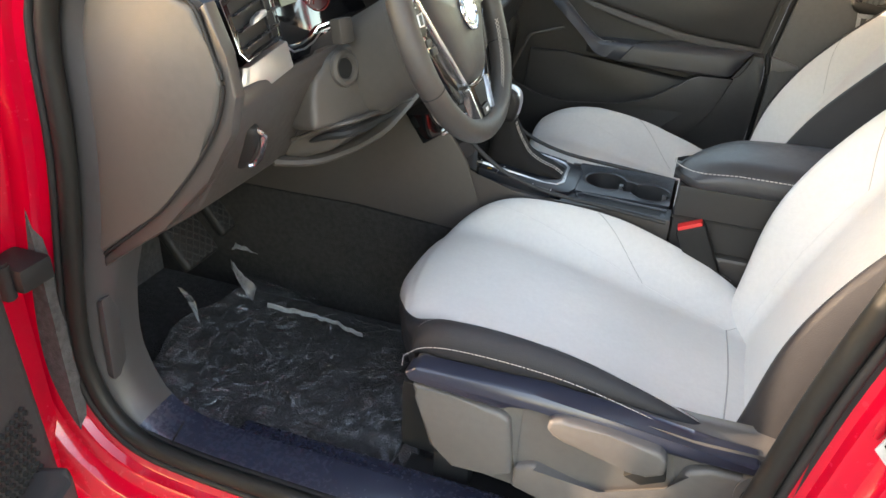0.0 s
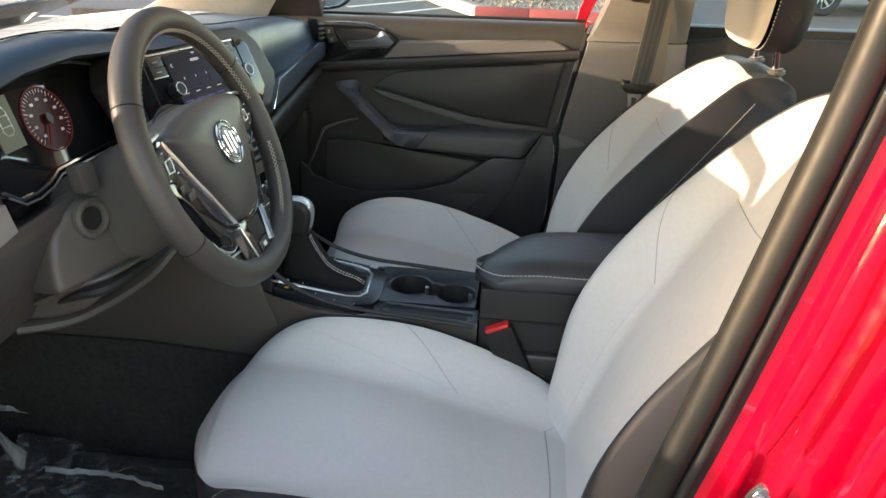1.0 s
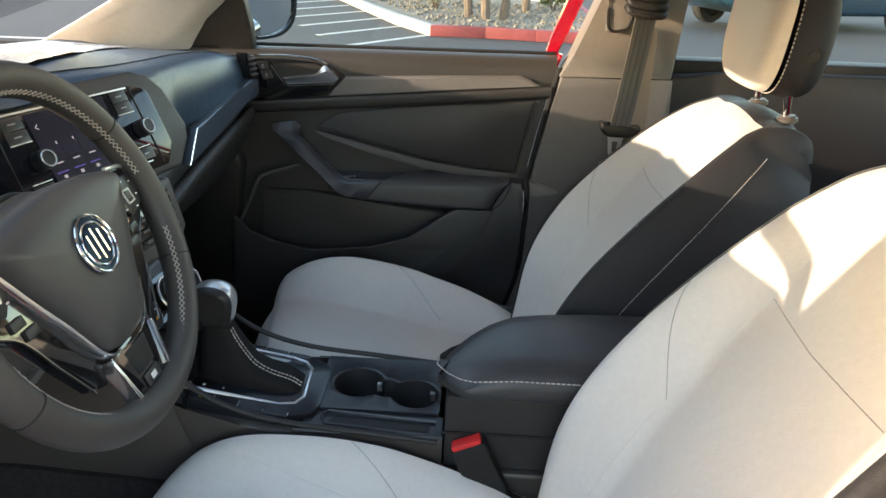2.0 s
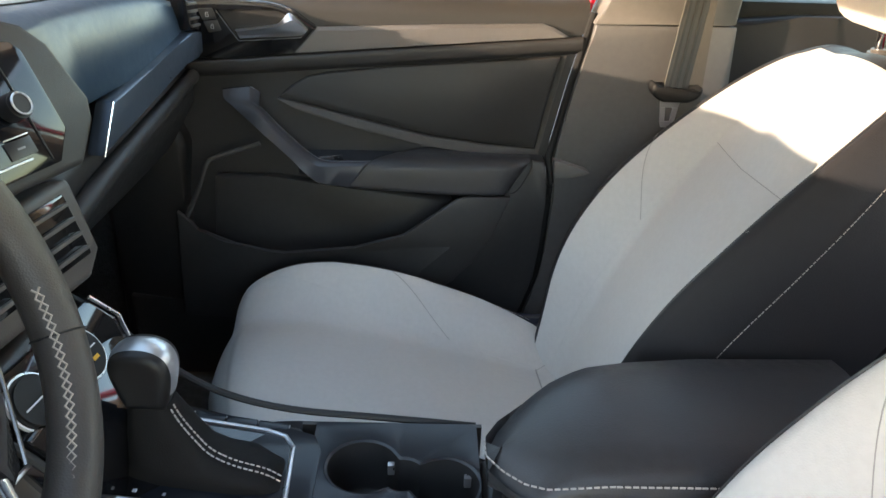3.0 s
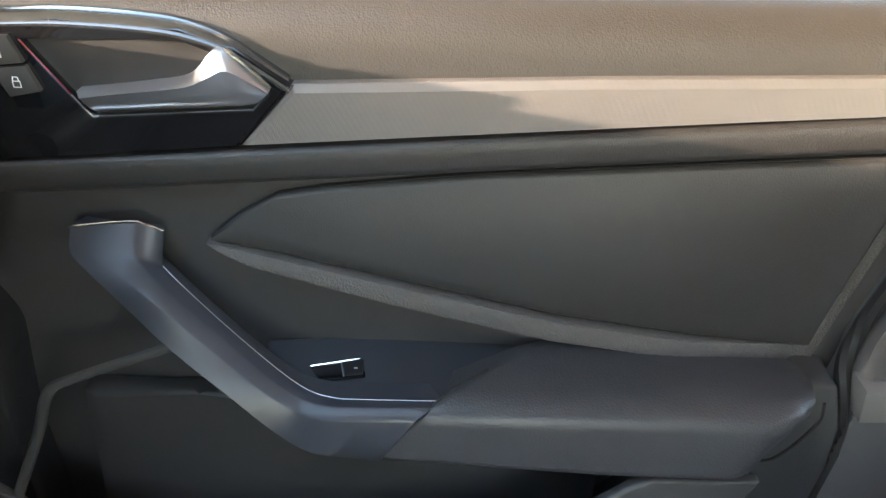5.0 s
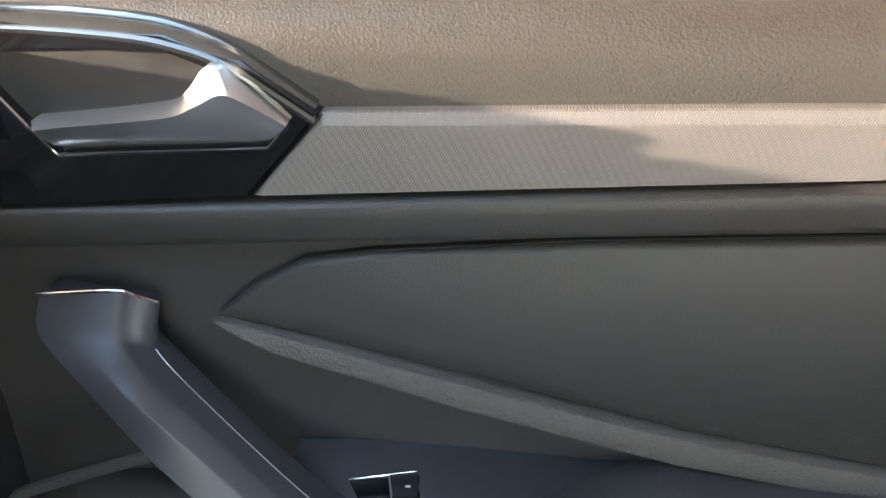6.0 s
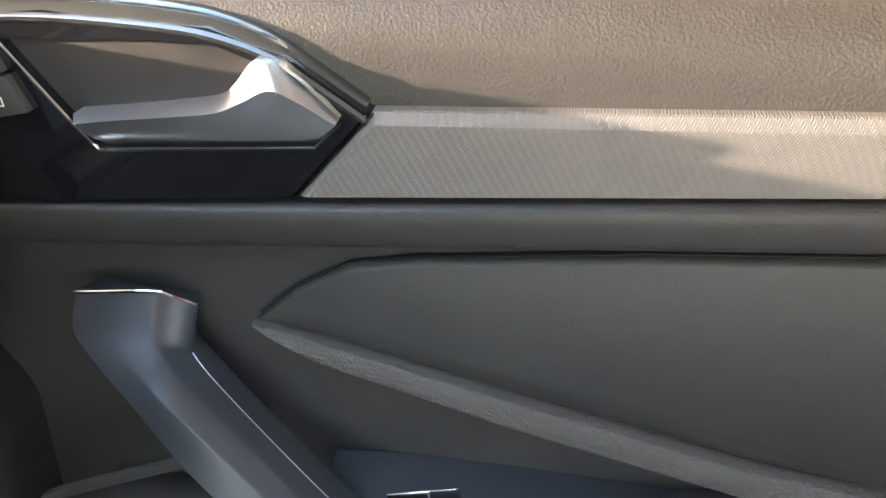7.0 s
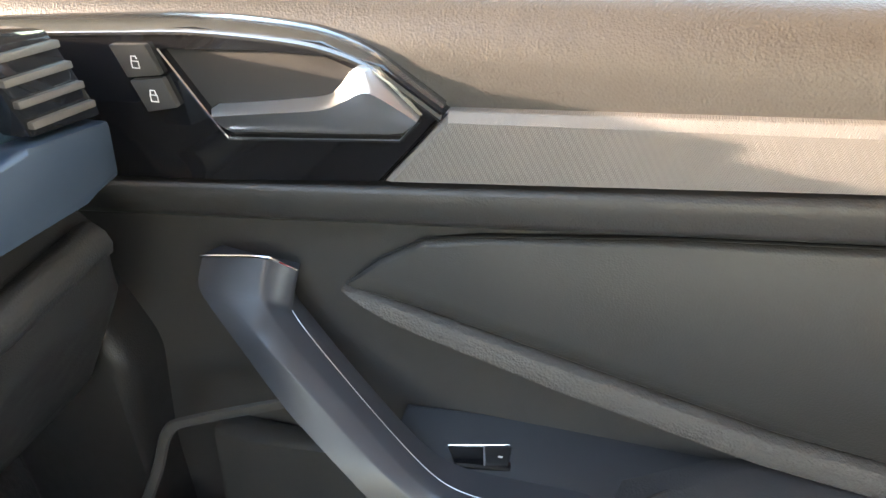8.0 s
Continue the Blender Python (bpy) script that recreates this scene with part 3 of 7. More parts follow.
    part("roof", prism([(-0.30, 1.42), (-0.25, 1.455), (0.4, 1.475), (1.2, 1.44), (1.25, 1.40)], "y", -0.66, 0.70, 0.01), RED, car, "red roof")
    part("headliner", prism([(-0.30, 1.385), (-0.25, 1.418), (0.4, 1.436), (1.2, 1.40)] + [(1.2, 1.385), (0.4, 1.42), (-0.25, 1.40)], "y", -0.62, 0.66), HEADLINER, car, "grey fabric headliner")
    part("rear_wall", box(1.25, 1.30, -0.78, 0.82, 0.2, 1.05), CARPET, car, "dark rear wall")
    part("near_rear_panel", prism([(0.30, 0.28), (0.34, 1.06), (1.25, 1.07), (1.25, 0.28)], "y", -0.82, -0.72, 0.012), RED, car)
    for y, s in ((-0.66, -1), (0.70, 1)):
        part("rear_pillar", prism([(0.95, 1.05), (1.30, 1.05), (1.30, 1.12), (1.15, 1.42), (0.98, 1.42)], "y", y, y + s * 0.1, 0.01), BEIGE_TRIM, car)
    rings = []
    for (ax, ay, az), (bx, by, bz) in (((-1.12, 0.68, 1.03), (-0.76, 0.755, 1.05)), ((-1.00, 0.685, 1.095), (-0.71, 0.757, 1.12)), ((-0.84, 0.675, 1.185), (-0.62, 0.752, 1.21)), ((-0.60, 0.65, 1.30), (-0.46, 0.735, 1.31)), ((-0.28, 0.60, 1.415), (-0.22, 0.69, 1.40))):
        a, b = Vector((ax, ay, az)), Vector((bx, by, bz))
        inn = Vector((0.15, -0.9, 0.25)) * 0.02
        out = Vector((0, 0.04, 0.01))
        rings.append([a, a.lerp(b, 0.2) + inn * 0.8, a.lerp(b, 0.5) + inn, a.lerp(b, 0.8) + inn * 0.8, b, b + out, a + out])
    part("windshield_pillar", loft(rings), BEIGE_TRIM, car, "pale grey windshield pillar trim", 60)
    part("windshield_pillar", loft([[(p[0], 0.09 - p[1], p[2]) for p in ring] for ring in rings[1:]]), BEIGE_TRIM, car, "pale grey windshield pillar trim", 60)
    part("boot_lid", prism([(1.28, 0.45), (1.28, 1.05), (1.60, 1.05), (1.98, 1.00), (2.06, 0.80), (2.08, 0.45), (2.0, 0.32), (1.40, 0.32)], "y", -0.80, 0.82, 0.04, 3), RED, car, "red boot and rear bumper")
    for wx in (-1.60, 1.03):
        for wy, s in ((-0.74, -1), (0.76, 1)):
            prof = [(0.20, -0.095), (0.29, -0.105), (0.32, -0.075), (0.32, 0.075), (0.29, 0.105), (0.20, 0.095)]
            rings = [[(wx + q * math.cos(w), wy + e, 0.32 + q * math.sin(w)) for q, e in prof] for w in [2 * math.pi * k / 28 for k in range(28)]]
            wheel = part("wheel", loft(rings, True, True, False), TYRE, car, "black tyre")
            part("rim", disc((wx, wy + s * 0.02, 0.32), (0, 1, 0), 0.215, 0.13, 28, 0.02), SATIN, wheel, "silver wheel rim")
    part("cowl", box(-1.55, -1.22, -0.72, 0.74, 0.93, 1.01, 0.03), RUBBER, car)
    part("bonnet", prism([(-2.3, 0.75), (-2.3, 0.80), (-1.9, 0.92), (-1.45, 0.995), (-1.45, 0.90)], "y", -0.78, 0.80, 0.03), RED, car, "red bonnet")
    glass = bmesh.new()
    glass.faces.new([glass.verts.new(p) for p in ((-1.42, -0.68, 1.01), (-1.42, 0.70, 1.01), (-0.28, 0.60, 1.415), (-0.28, -0.56, 1.415))])
    part("windshield", glass, GLASS, car, "clear windshield").visible_shadow = False
    glass = bmesh.new()
    glass.faces.new([glass.verts.new(p) for p in ((0.34, 0.80, 1.06), (1.2, 0.80, 1.07), (1.1, 0.66, 1.42), (0.36, 0.66, 1.42))])
    part("rear_side_window", glass, GLASS, car).visible_shadow = False
    for pts, r in (([(0.118, -0.744, 0.935), (0.140, -0.745, 1.02), (0.156, -0.745, 1.10), (0.168, -0.745, 1.17)], 0.010), ([(0.158, -0.772, 0.80), (0.176, -0.775, 0.92), (0.195, -0.778, 1.02)], 0.012), ([(0.092, -0.722, 0.76), (0.102, -0.722, 0.83), (0.118, -0.724, 0.92)], 0.007)):
        part("pressed_rib", tube(smooth_path(pts, 6), lambda f, r=r: r * (0.35 + 0.65 * math.sin(math.pi * f) ** 0.6), 10, flat=0.6, up=(0, 1, 0)), RED, car, "red pressed rib")
    for x, z in ((0.165, 0.845), (0.172, 0.90)):
        part("pressed_boss", disc((x, -0.775, z), (0, 1, 0), 0.016, 0.012, 24, 0.004), RED, car, "red pressed boss")
        part("boss_bolt", disc((x, -0.783, z), (0, 1, 0), 0.006, 0.006, 12, 0.002), RED, car)
    striker = part("door_striker", tube(smooth_path([(0.1165, -0.744, 0.8800), (0.096, -0.768, 0.8935), (0.074, -0.786, 0.9065), (0.0685, -0.789, 0.9055), (0.0735, -0.791, 0.8975), (0.0800, -0.789, 0.8905), (0.099, -0.770, 0.8760), (0.1165, -0.744, 0.8620)], 4), 0.0048, 10), CHROME, car, "bright steel door striker")
    oval = [(0.119 + 0.0105 * math.cos(a) + 0.004 * math.sin(a), 0.8665 + 0.0405 * math.sin(a)) for a in [2 * math.pi * k / 28 for k in range(28)]]
    part("plate", prism(oval, "y", -0.752, -0.744, 0.002), BRIGHT, striker, "satin steel striker plate")
    for x, z in ((0.1195, 0.8930), (0.1165, 0.8420)):
        bolt = part("bolt", disc((x, -0.7535, z), (0, -1, 0), 0.0068, 0.005, 18, 0.0018), SATIN, striker)
        part("bolt_socket", disc((x, -0.7562, z), (0, -1, 0), 0.0030, 0.0012, 6), RUBBER, bolt)
    tag = [Vector((0.104, 0.832)), Vector((0.128, 0.806)), Vector((0.108, 0.745)), Vector((0.084, 0.771))]
    sticker = part("sticker", prism([tuple(p) for p in tag], "y", -0.7545, -0.7525), PAINT, car, "white paper sticker with small print bars")
    for k in range(7):
        a, b = tag[0].lerp(tag[3], 0.08 + 0.12 * k), tag[1].lerp(tag[2], 0.08 + 0.12 * k)
        a, b = a.lerp(b, 0.1), a.lerp(b, 0.6 + 0.3 * ((k * 7) % 3) / 2)
        part("print_bar", prism([tuple(a), tuple(b), tuple(b + Vector((-0.0008, -0.0028))), tuple(a + Vector((-0.0008, -0.0028)))], "y", -0.7555, -0.7546), AMBER_PRINT if k == 0 else RUBBER, sticker, "print bar")
    check = part("door_hinge", box(-0.965, -0.900, -0.775, -0.722, 0.700, 0.735, 0.006), RUBBER, car, "black door hinge on the red frame")
    part("hinge_pin", disc((-0.925, -0.778, 0.717), (0, 0, 1), 0.010, 0.055, 12, 0.003), RUBBER, check)


car_body()


# Added boards, never in view, that keep the sun off the headrests.
def sun_blocker(y0, y1, z):
    v = thing("sun_blocker", "unseen grey board under the roof edge, added to shade the headrests", "sun visor", "sun visors", at=(-0.42, (y0 + y1) / 2, z))
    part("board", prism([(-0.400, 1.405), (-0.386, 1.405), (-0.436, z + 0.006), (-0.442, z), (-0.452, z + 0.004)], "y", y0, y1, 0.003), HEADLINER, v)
    part("board_rod", tube([(-0.394, y0 - 0.02, 1.402), (-0.394, y1 + 0.02, 1.402)], 0.005, 8), RUBBER, v)


sun_blocker(0.0, 0.42, 1.252)
sun_blocker(-0.64, -0.28, 1.320)


def driver_door():
    """Open front door, hinged at the front of the opening."""
    d = thing("driver_door", "open red front door with a black inner trim", "car door", at=(-0.97, -0.84, 0.38))
    m = Matrix.Translation((-0.97, -0.84, 0)) @ Matrix.Rotation(radians(-67), 4, "Z")
    shell = [(0.02, 0.42), (0.10, 0.36), (0.95, 0.36), (1.02, 0.45), (1.08, 1.05), (0.05, 1.03)]
    part("shell", moved(prism(shell, "y", -0.06, 0.06, 0.02), m), RED, d, "glossy red door shell")
    inner = [(0.07, 0.45), (0.13, 0.40), (0.92, 0.40), (0.97, 0.48), (1.02, 1.06), (0.10, 1.04)]
    part("trim_panel", moved(prism(inner, "y", 0.05, 0.14, 0.025, 3), m), DOOR_HARD, d, "black inner door trim")
    part("pocket", moved(prism([(0.12, 0.43), (0.85, 0.43), (0.9, 0.6), (0.6, 0.62), (0.40, 0.56), (0.12, 0.56)], "y", 0.13, 0.18, 0.02, 3), m), DOOR_HARD, d)
    part("armrest", moved(prism([(0.35, 0.74), (0.95, 0.76), (0.95, 0.82), (0.40, 0.80)], "y", 0.13, 0.20, 0.02, 3), m), DOOR_SOFT, d)
    grille = bmesh.new()
    for i in range(18):
        for k in range(22):
            disc((0.125 + 0.011 * i + 0.0055 * (k % 2), 0.143, 0.43 + 0.0105 * k + 0.0), (0, 1, 0), 0.0032, 0.004, 6, bm=grille)
    part("speaker_grille", moved(grille, m), RUBBER, d, "black dotted speaker grille")


driver_door()


# ---- the passenger door ----
def ledge_z(x):
    return 0.944 + (x + 0.62) * 0.095


def passenger_door():
    d = thing("passenger_door", "closed passenger door with charcoal trim and silver strip", "car door", at=(-0.3, 0.76, 0.35))
    base = [(-0.78, 0.30), (-0.060, 0.30), (-0.037, 0.40), (-0.003, 0.4956), (0.013, 0.549), (0.0205, 0.666), (0.0225, 0.74), (0.0190, 0.79), (0.0270, 0.816), (0.0365, 0.867), (0.0465, 0.921), (0.0555, 0.962), (0.064, 1.0), (0.0735, 1.05), (-0.78, 1.04)]
    part("panel", prism(base, "y", 0.744, 0.79, 0.008), DOOR_HARD, d, "charcoal moulded door panel")
    # Soft upper pad.
    rings = []
    for k in range(25):
        x = -0.76 + 0.835 * k / 24
        t = 1.0605 + 0.0125 * (x + 0.657)
        lo = ledge_z(x) + 0.002
        sec = [(0.80, t - 0.004), (0.788, t), (0.776, t + 0.0005)] + [(0.7395 + 0.036 * (1 - math.sin(a)) ** 1.0, t - 0.036 * (1 - math.cos(a))) for a in [0.1 + 1.35 * q / 9 for q in range(10)]] + [(0.7392, (t + lo) / 2 - 0.012), (0.7405, lo), (0.78, lo)]
        rings.append([(x, y, z) for y, z in sec])
    part("upper_pad", loft(rings), DOOR_SOFT, d, "grained soft pad under the window")
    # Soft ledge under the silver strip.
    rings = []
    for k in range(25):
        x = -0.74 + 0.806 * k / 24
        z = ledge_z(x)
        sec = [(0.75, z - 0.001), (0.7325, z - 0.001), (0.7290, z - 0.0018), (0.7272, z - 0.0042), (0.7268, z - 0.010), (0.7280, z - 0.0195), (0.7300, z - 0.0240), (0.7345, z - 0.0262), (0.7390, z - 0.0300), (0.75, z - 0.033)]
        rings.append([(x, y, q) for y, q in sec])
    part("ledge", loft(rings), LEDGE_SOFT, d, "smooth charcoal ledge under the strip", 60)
    trim = [(-0.4005, 1.0088), (-0.2, 1.0195), (-0.006, 1.028), (0.015, 1.021), (0.040, 1.0075), (-0.10, 0.994), (-0.4405, 0.9635)]
    mid_z = [(-0.4005, 1.0035), (-0.2, 1.0140), (-0.0075, 1.0225), (0.0135, 1.0165), (0.0340, 1.0070), (-0.10, 0.9955), (-0.4345, 0.9650)]
    rings = [[(x, 0.746, z) for x, z in trim], [(x, 0.7345, z) for x, z in trim], [(x, 0.7332, z - 0.0006 if k < 3 else z) for k, (x, z) in enumerate(trim)], [(x + (0.0012 if k in (0, 6) else 0), 0.7298, z) for k, (x, z) in enumerate(mid_z)]]
    part("silver_strip", loft(rings), STRIP, d, "satin silver strip with a fine herringbone texture", 20)
    part("strip_edge", tube([(-0.4392, 0.7318, 0.9643), (-0.3998, 0.7318, 1.0083)], 0.0009, 6, up=(0, 1, 0)), CHROME, d, "bright end of the strip")
    # Gloss black surround with a hole for the lever.
    outer = [(-0.70, 1.036), (-0.545, 1.0465), (-0.468, 1.0425), (-0.434, 1.031), (-0.401, 1.0085), (-0.441, 0.9635), (-0.545, 0.952), (-0.70, 0.939)]
    hole = [(-0.569, 1.0325), (-0.510, 1.0355), (-0.468, 1.0350), (-0.448, 1.0275), (-0.417, 1.0030), (-0.4275, 0.9915), (-0.534, 0.9825), (-0.540, 0.9890)]
    rows = []
    for poly, y, f in ((outer, 0.746, 1.0), (outer, 0.7335, 1.0), (outer, 0.7305, 0.985), (hole, 0.7305, 1.0), (hole, 0.735, 0.99)):
        cx, cz = sum(p[0] for p in poly) / len(poly), sum(p[1] for p in poly) / len(poly)
        rows.append([(cx + (p[0] - cx) * f, y, cz + (p[1] - cz) * f) for p in poly])
    part("lever_surround", loft(rows, True, False, False), GLOSS, d, "gloss black lever surround")
    rim = [(-0.70, 0.731, 1.0375), (-0.60, 0.731, 1.0437), (-0.545, 0.731, 1.0465), (-0.490, 0.731, 1.0445), (-0.463, 0.731, 1.0405), (-0.440, 0.731, 1.0325), (-0.419, 0.731, 1.019), (-0.403, 0.731, 1.008)]
    rings = [[(x, 0.746, z + 0.0040), (x, 0.7385, z + 0.0042), (x, 0.7345, z + 0.0030), (x, 0.7290, z - 0.0030), (x, 0.7290, z - 0.0048), (x, 0.746, z - 0.0050)] for x, y, z in smooth_path(rim, 4)]
    part("surround_rim", loft(rings), SMOKED, d, "dark gloss rounded rim", 35)
    cup = []
    for f, y in ((1.0, 0.734), (0.93, 0.752), (0.75, 0.762), (0.3, 0.764)):
        cx, cz = -0.495, 1.012
        cup.append([(cx + (p[0] - cx) * f, y, cz + (p[1] - cz) * f) for p in hole])
    part("lever_cup", loft(cup), CUP_PLASTIC, d, "dark grey cup behind the lever")
    part("cup_outline", tube([(-0.571, 0.7295, 1.0325), (-0.541, 0.7295, 0.9885), (-0.535, 0.7295, 0.9815), (-0.4270, 0.7295, 0.9905), (-0.4155, 0.7295, 1.0030)], 0.0010, 6, up=(0, 1, 0)), CHROME, d, "fine chrome outline")
    lever = bmesh.new()
    top = smooth_path([(-0.5400, 0.7255, 1.0010), (-0.5200, 0.7250, 1.0035), (-0.4900, 0.7245, 1.0080), (-0.4680, 0.7240, 1.0125), (-0.4570, 0.7240, 1.0215), (-0.4455, 0.7240, 1.0320), (-0.4330, 0.7245, 1.0225), (-0.4150, 0.7270, 1.0055)], 5)
    ridge = smooth_path([(-0.5360, 0.7185, 0.9990), (-0.5180, 0.7168, 1.0025), (-0.4900, 0.7158, 1.0066), (-0.4650, 0.7155, 1.0105), (-0.4520, 0.7158, 1.0160), (-0.4400, 0.7165, 1.0215), (-0.4300, 0.7195, 1.0165), (-0.4155, 0.7255, 1.0042)], 5)
    low = smooth_path([(-0.5330, 0.7310, 0.9855), (-0.5130, 0.7310, 0.9870), (-0.4880, 0.7310, 0.9890), (-0.4660, 0.7310, 0.9905), (-0.4540, 0.7310, 0.9915), (-0.4430, 0.7310, 0.9925), (-0.4340, 0.7310, 0.9932), (-0.4260, 0.7315, 0.9945)], 5)
    rings = []
    for a, b, c in zip(top, ridge, low):
        rings.append([(a.x, 0.744, a.z), tuple(a), tuple(a.lerp(b, 0.9)), tuple(b), tuple(b.lerp(c, 0.10)), tuple(b.lerp(c, 0.35) - Vector((0, 0.0016, 0))), tuple(b.lerp(c, 0.75) - Vector((0, 0.0016, 0))), tuple(c), (c.x, 0.744, c.z)])
    part("lever", loft(rings, bm=lever), LEVER, d, "brushed silver door lever", 36)
    for n, (a, b) in enumerate(((0.0, 0.48), (0.52, 1.0))):
        l0, l1, r0, r1 = Vector((-0.6015, 1.0340)), Vector((-0.5855, 0.9945)), Vector((-0.5765, 1.0355)), Vector((-0.5640, 0.9990))
        quad = [l0.lerp(l1, a), r0.lerp(r1, a), r0.lerp(r1, b), l0.lerp(l1, b)]
        btn = part("lock_button", prism([tuple(q) for q in quad], "y", 0.7265, 0.734, 0.0012), DOOR_HARD, d, "dark lock button with a small padlock mark")
        c = (quad[0] + quad[1] + quad[2] + quad[3]) / 4
        bm = tube([(c.x - 0.0024, 0.7262, c.y - 0.004), (c.x + 0.0024, 0.7262, c.y - 0.004), (c.x + 0.0024, 0.7262, c.y), (c.x - 0.0024, 0.7262, c.y)], 0.0004, 5, True, up=(0, 1, 0))
        tube([(c.x - 0.002, 0.726, c.y), (c.x - 0.0015, 0.726, c.y + 0.003), (c.x + 0.0015, 0.726, c.y + 0.003), (c.x + 0.002, 0.726, c.y + (0.0 if n else 0.0015))], 0.0004, 5, bm=bm)
        part("padlock_mark", bm, WHITE_PRINT, btn, "white padlock mark")
    # Padded insert with its lighter strip.
    ins = [(-0.473, 0.8835), (-0.450, 0.904), (-0.420, 0.9225), (-0.385, 0.930), (-0.276, 0.9445), (-0.11, 0.960), (0.030, 0.972), (0.010, 0.87), (-0.001, 0.801), (-0.10, 0.8085), (-0.206, 0.8225), (-0.332, 0.851)]
    path = []
    for a, b in zip(ins, ins[1:] + ins[:1]):
        path += [(a[0] + (b[0] - a[0]) * k / 3, a[1] + (b[1] - a[1]) * k / 3) for k in range(3)]
    rings = []
    for y, f, lift in ((0.750, 0.0, 0), (0.7395, 0.0, 0), (0.7365, 0.0014, 0), (0.7350, 0.0036, 0)):
        ring = []
        for q, p in enumerate(path):
            a, b = Vector(path[q - 1]), Vector(path[(q + 1) % len(path)])
            t = (b - a).normalized()
            nrm = Vector((t.y, -t.x))
            if nrm.dot(Vector((-0.16, 0.885)) - Vector(p)) < 0:
                nrm = -nrm
            near_tip = min(1.0, (Vector(p) - Vector(ins[0])).length / 0.030)
            ring.append((p[0] + nrm.x * f * near_tip, y, p[1] + nrm.y * f * near_tip))
        rings.append(ring)
    part("insert", loft(rings), INSERT, d, "padded grained insert", 50)
    groove = [(x, 0.7400, z) for x, z in path]
    part("insert_groove", tube(groove, 0.0009, 6, True, up=(0, 1, 0)), RUBBER, d)
    rails = [((-0.475, 0.8825), (-0.462, 0.874)), ((-0.455, 0.8785), (-0.44, 0.866)), ((-0.332, 0.8485), (-0.332, 0.8345)), ((-0.206, 0.820), (-0.212, 0.806)), ((-0.10, 0.806), (-0.10, 0.791)), ((0.001, 0.7985), (0.006, 0.780)),
             ((0.013, 0.87), (0.022, 0.868)), ((0.033, 0.972), (0.043, 0.974))]
    rings = []
    for (ax, az), (bx, bz) in rails:
        yy = 0.7285 if ax < -0.05 else 0.7405
        wz = 0.004 if -0.46 < ax < -0.05 else 0.0
        rings.append([(ax, 0.746, az), (ax, yy + 0.003, az), (ax * 0.92 + bx * 0.08, yy + 0.0014, az * 0.92 + bz * 0.08), (ax * 0.08 + bx * 0.92, yy, az * 0.08 + bz * 0.92 - wz), (bx, yy + 0.002, bz - wz), (bx, 0.746, bz - wz)])
    part("insert_rail", loft(rings), STRIP_DARK, d, "grey leather-grained rail below the insert", 60)
    # Pull handle, armrest and shelf.
    # Each station: lower edge, front ridge, upper ridge, inner edge.
    stations = [((-0.5705, 0.7245, 0.8965), (-0.5576, 0.7228, 0.8996), (-0.5208, 0.7232, 0.9043), (-0.5057, 0.7315, 0.8911)), ((-0.5667, 0.7095, 0.8850), (-0.5543, 0.7080, 0.8866), (-0.5178, 0.7085, 0.8860), (-0.5064, 0.7200, 0.8747)),
                ((-0.5545, 0.6990, 0.8781), (-0.5250, 0.6940, 0.8752), (-0.5125, 0.7030, 0.8802), (-0.5044, 0.7150, 0.8697)), ((-0.5255, 0.6850, 0.8564), (-0.5010, 0.6800, 0.8665), (-0.4960, 0.6930, 0.8680), (-0.4918, 0.7080, 0.8616)),
                ((-0.4907, 0.6680, 0.8310), (-0.4701, 0.6740, 0.8372), (-0.4647, 0.6850, 0.8403), (-0.4610, 0.6980, 0.8335)), ((-0.4510, 0.6570, 0.7990), (-0.4332, 0.6650, 0.8054), (-0.4275, 0.6740, 0.8084), (-0.4221, 0.6850, 0.8030)),
                ((-0.4215, 0.6530, 0.7690), (-0.4060, 0.6600, 0.7850), (-0.4014, 0.6670, 0.7915), (-0.3961, 0.6765, 0.7888)), ((-0.3980, 0.6500, 0.7515), (-0.3862, 0.6550, 0.7822), (-0.3804, 0.6630, 0.7886), (-0.3757, 0.6725, 0.7857)),
                ((-0.3815, 0.6480, 0.7485), (-0.3640, 0.6540, 0.7828), (-0.3591, 0.6620, 0.7891), (-0.3553, 0.6720, 0.7855)), ((-0.3430, 0.6470, 0.7450), (-0.3142, 0.6545, 0.7848), (-0.3022, 0.6620, 0.7917), (-0.2953, 0.6720, 0.7871))]
    rings = []
    for low, front, upper, inner in stations:
        low, front, upper, inner = (Vector(q) for q in (low, front, upper, inner))
        ring = [low + Vector((0.006, 0.030, -0.004)), low.lerp(front, -0.02) + Vector((0.001, 0.005, 0)), low.lerp(front, 0.08)]
        ring += [front.lerp(low, 0.05), front.lerp(upper, 0.08), upper.lerp(front, 0.10), upper.lerp(inner, 0.10), inner.lerp(upper, 0.05), inner + Vector((0.0, 0.004, -0.001)), inner + Vector((-0.010, 0.026, -0.006))]
        rings.append([tuple(q) for q in ring])
    part("pull_handle", loft(eased(rings, 4)), GRIP, d, "smooth dark pull handle", 60)
    part("handle_cap", tube([(-0.5708, 0.7242, 0.8970), (-0.5576, 0.7224, 0.9001), (-0.5380, 0.7225, 0.9030), (-0.5260, 0.7229, 0.9042), (-0.5190, 0.7240, 0.9037), (-0.5130, 0.7270, 0.8987), (-0.5053, 0.7318, 0.8914)], 0.0009, 6, up=(0, 1, 0)), CHROME, d, "bright edge on top of the handle")
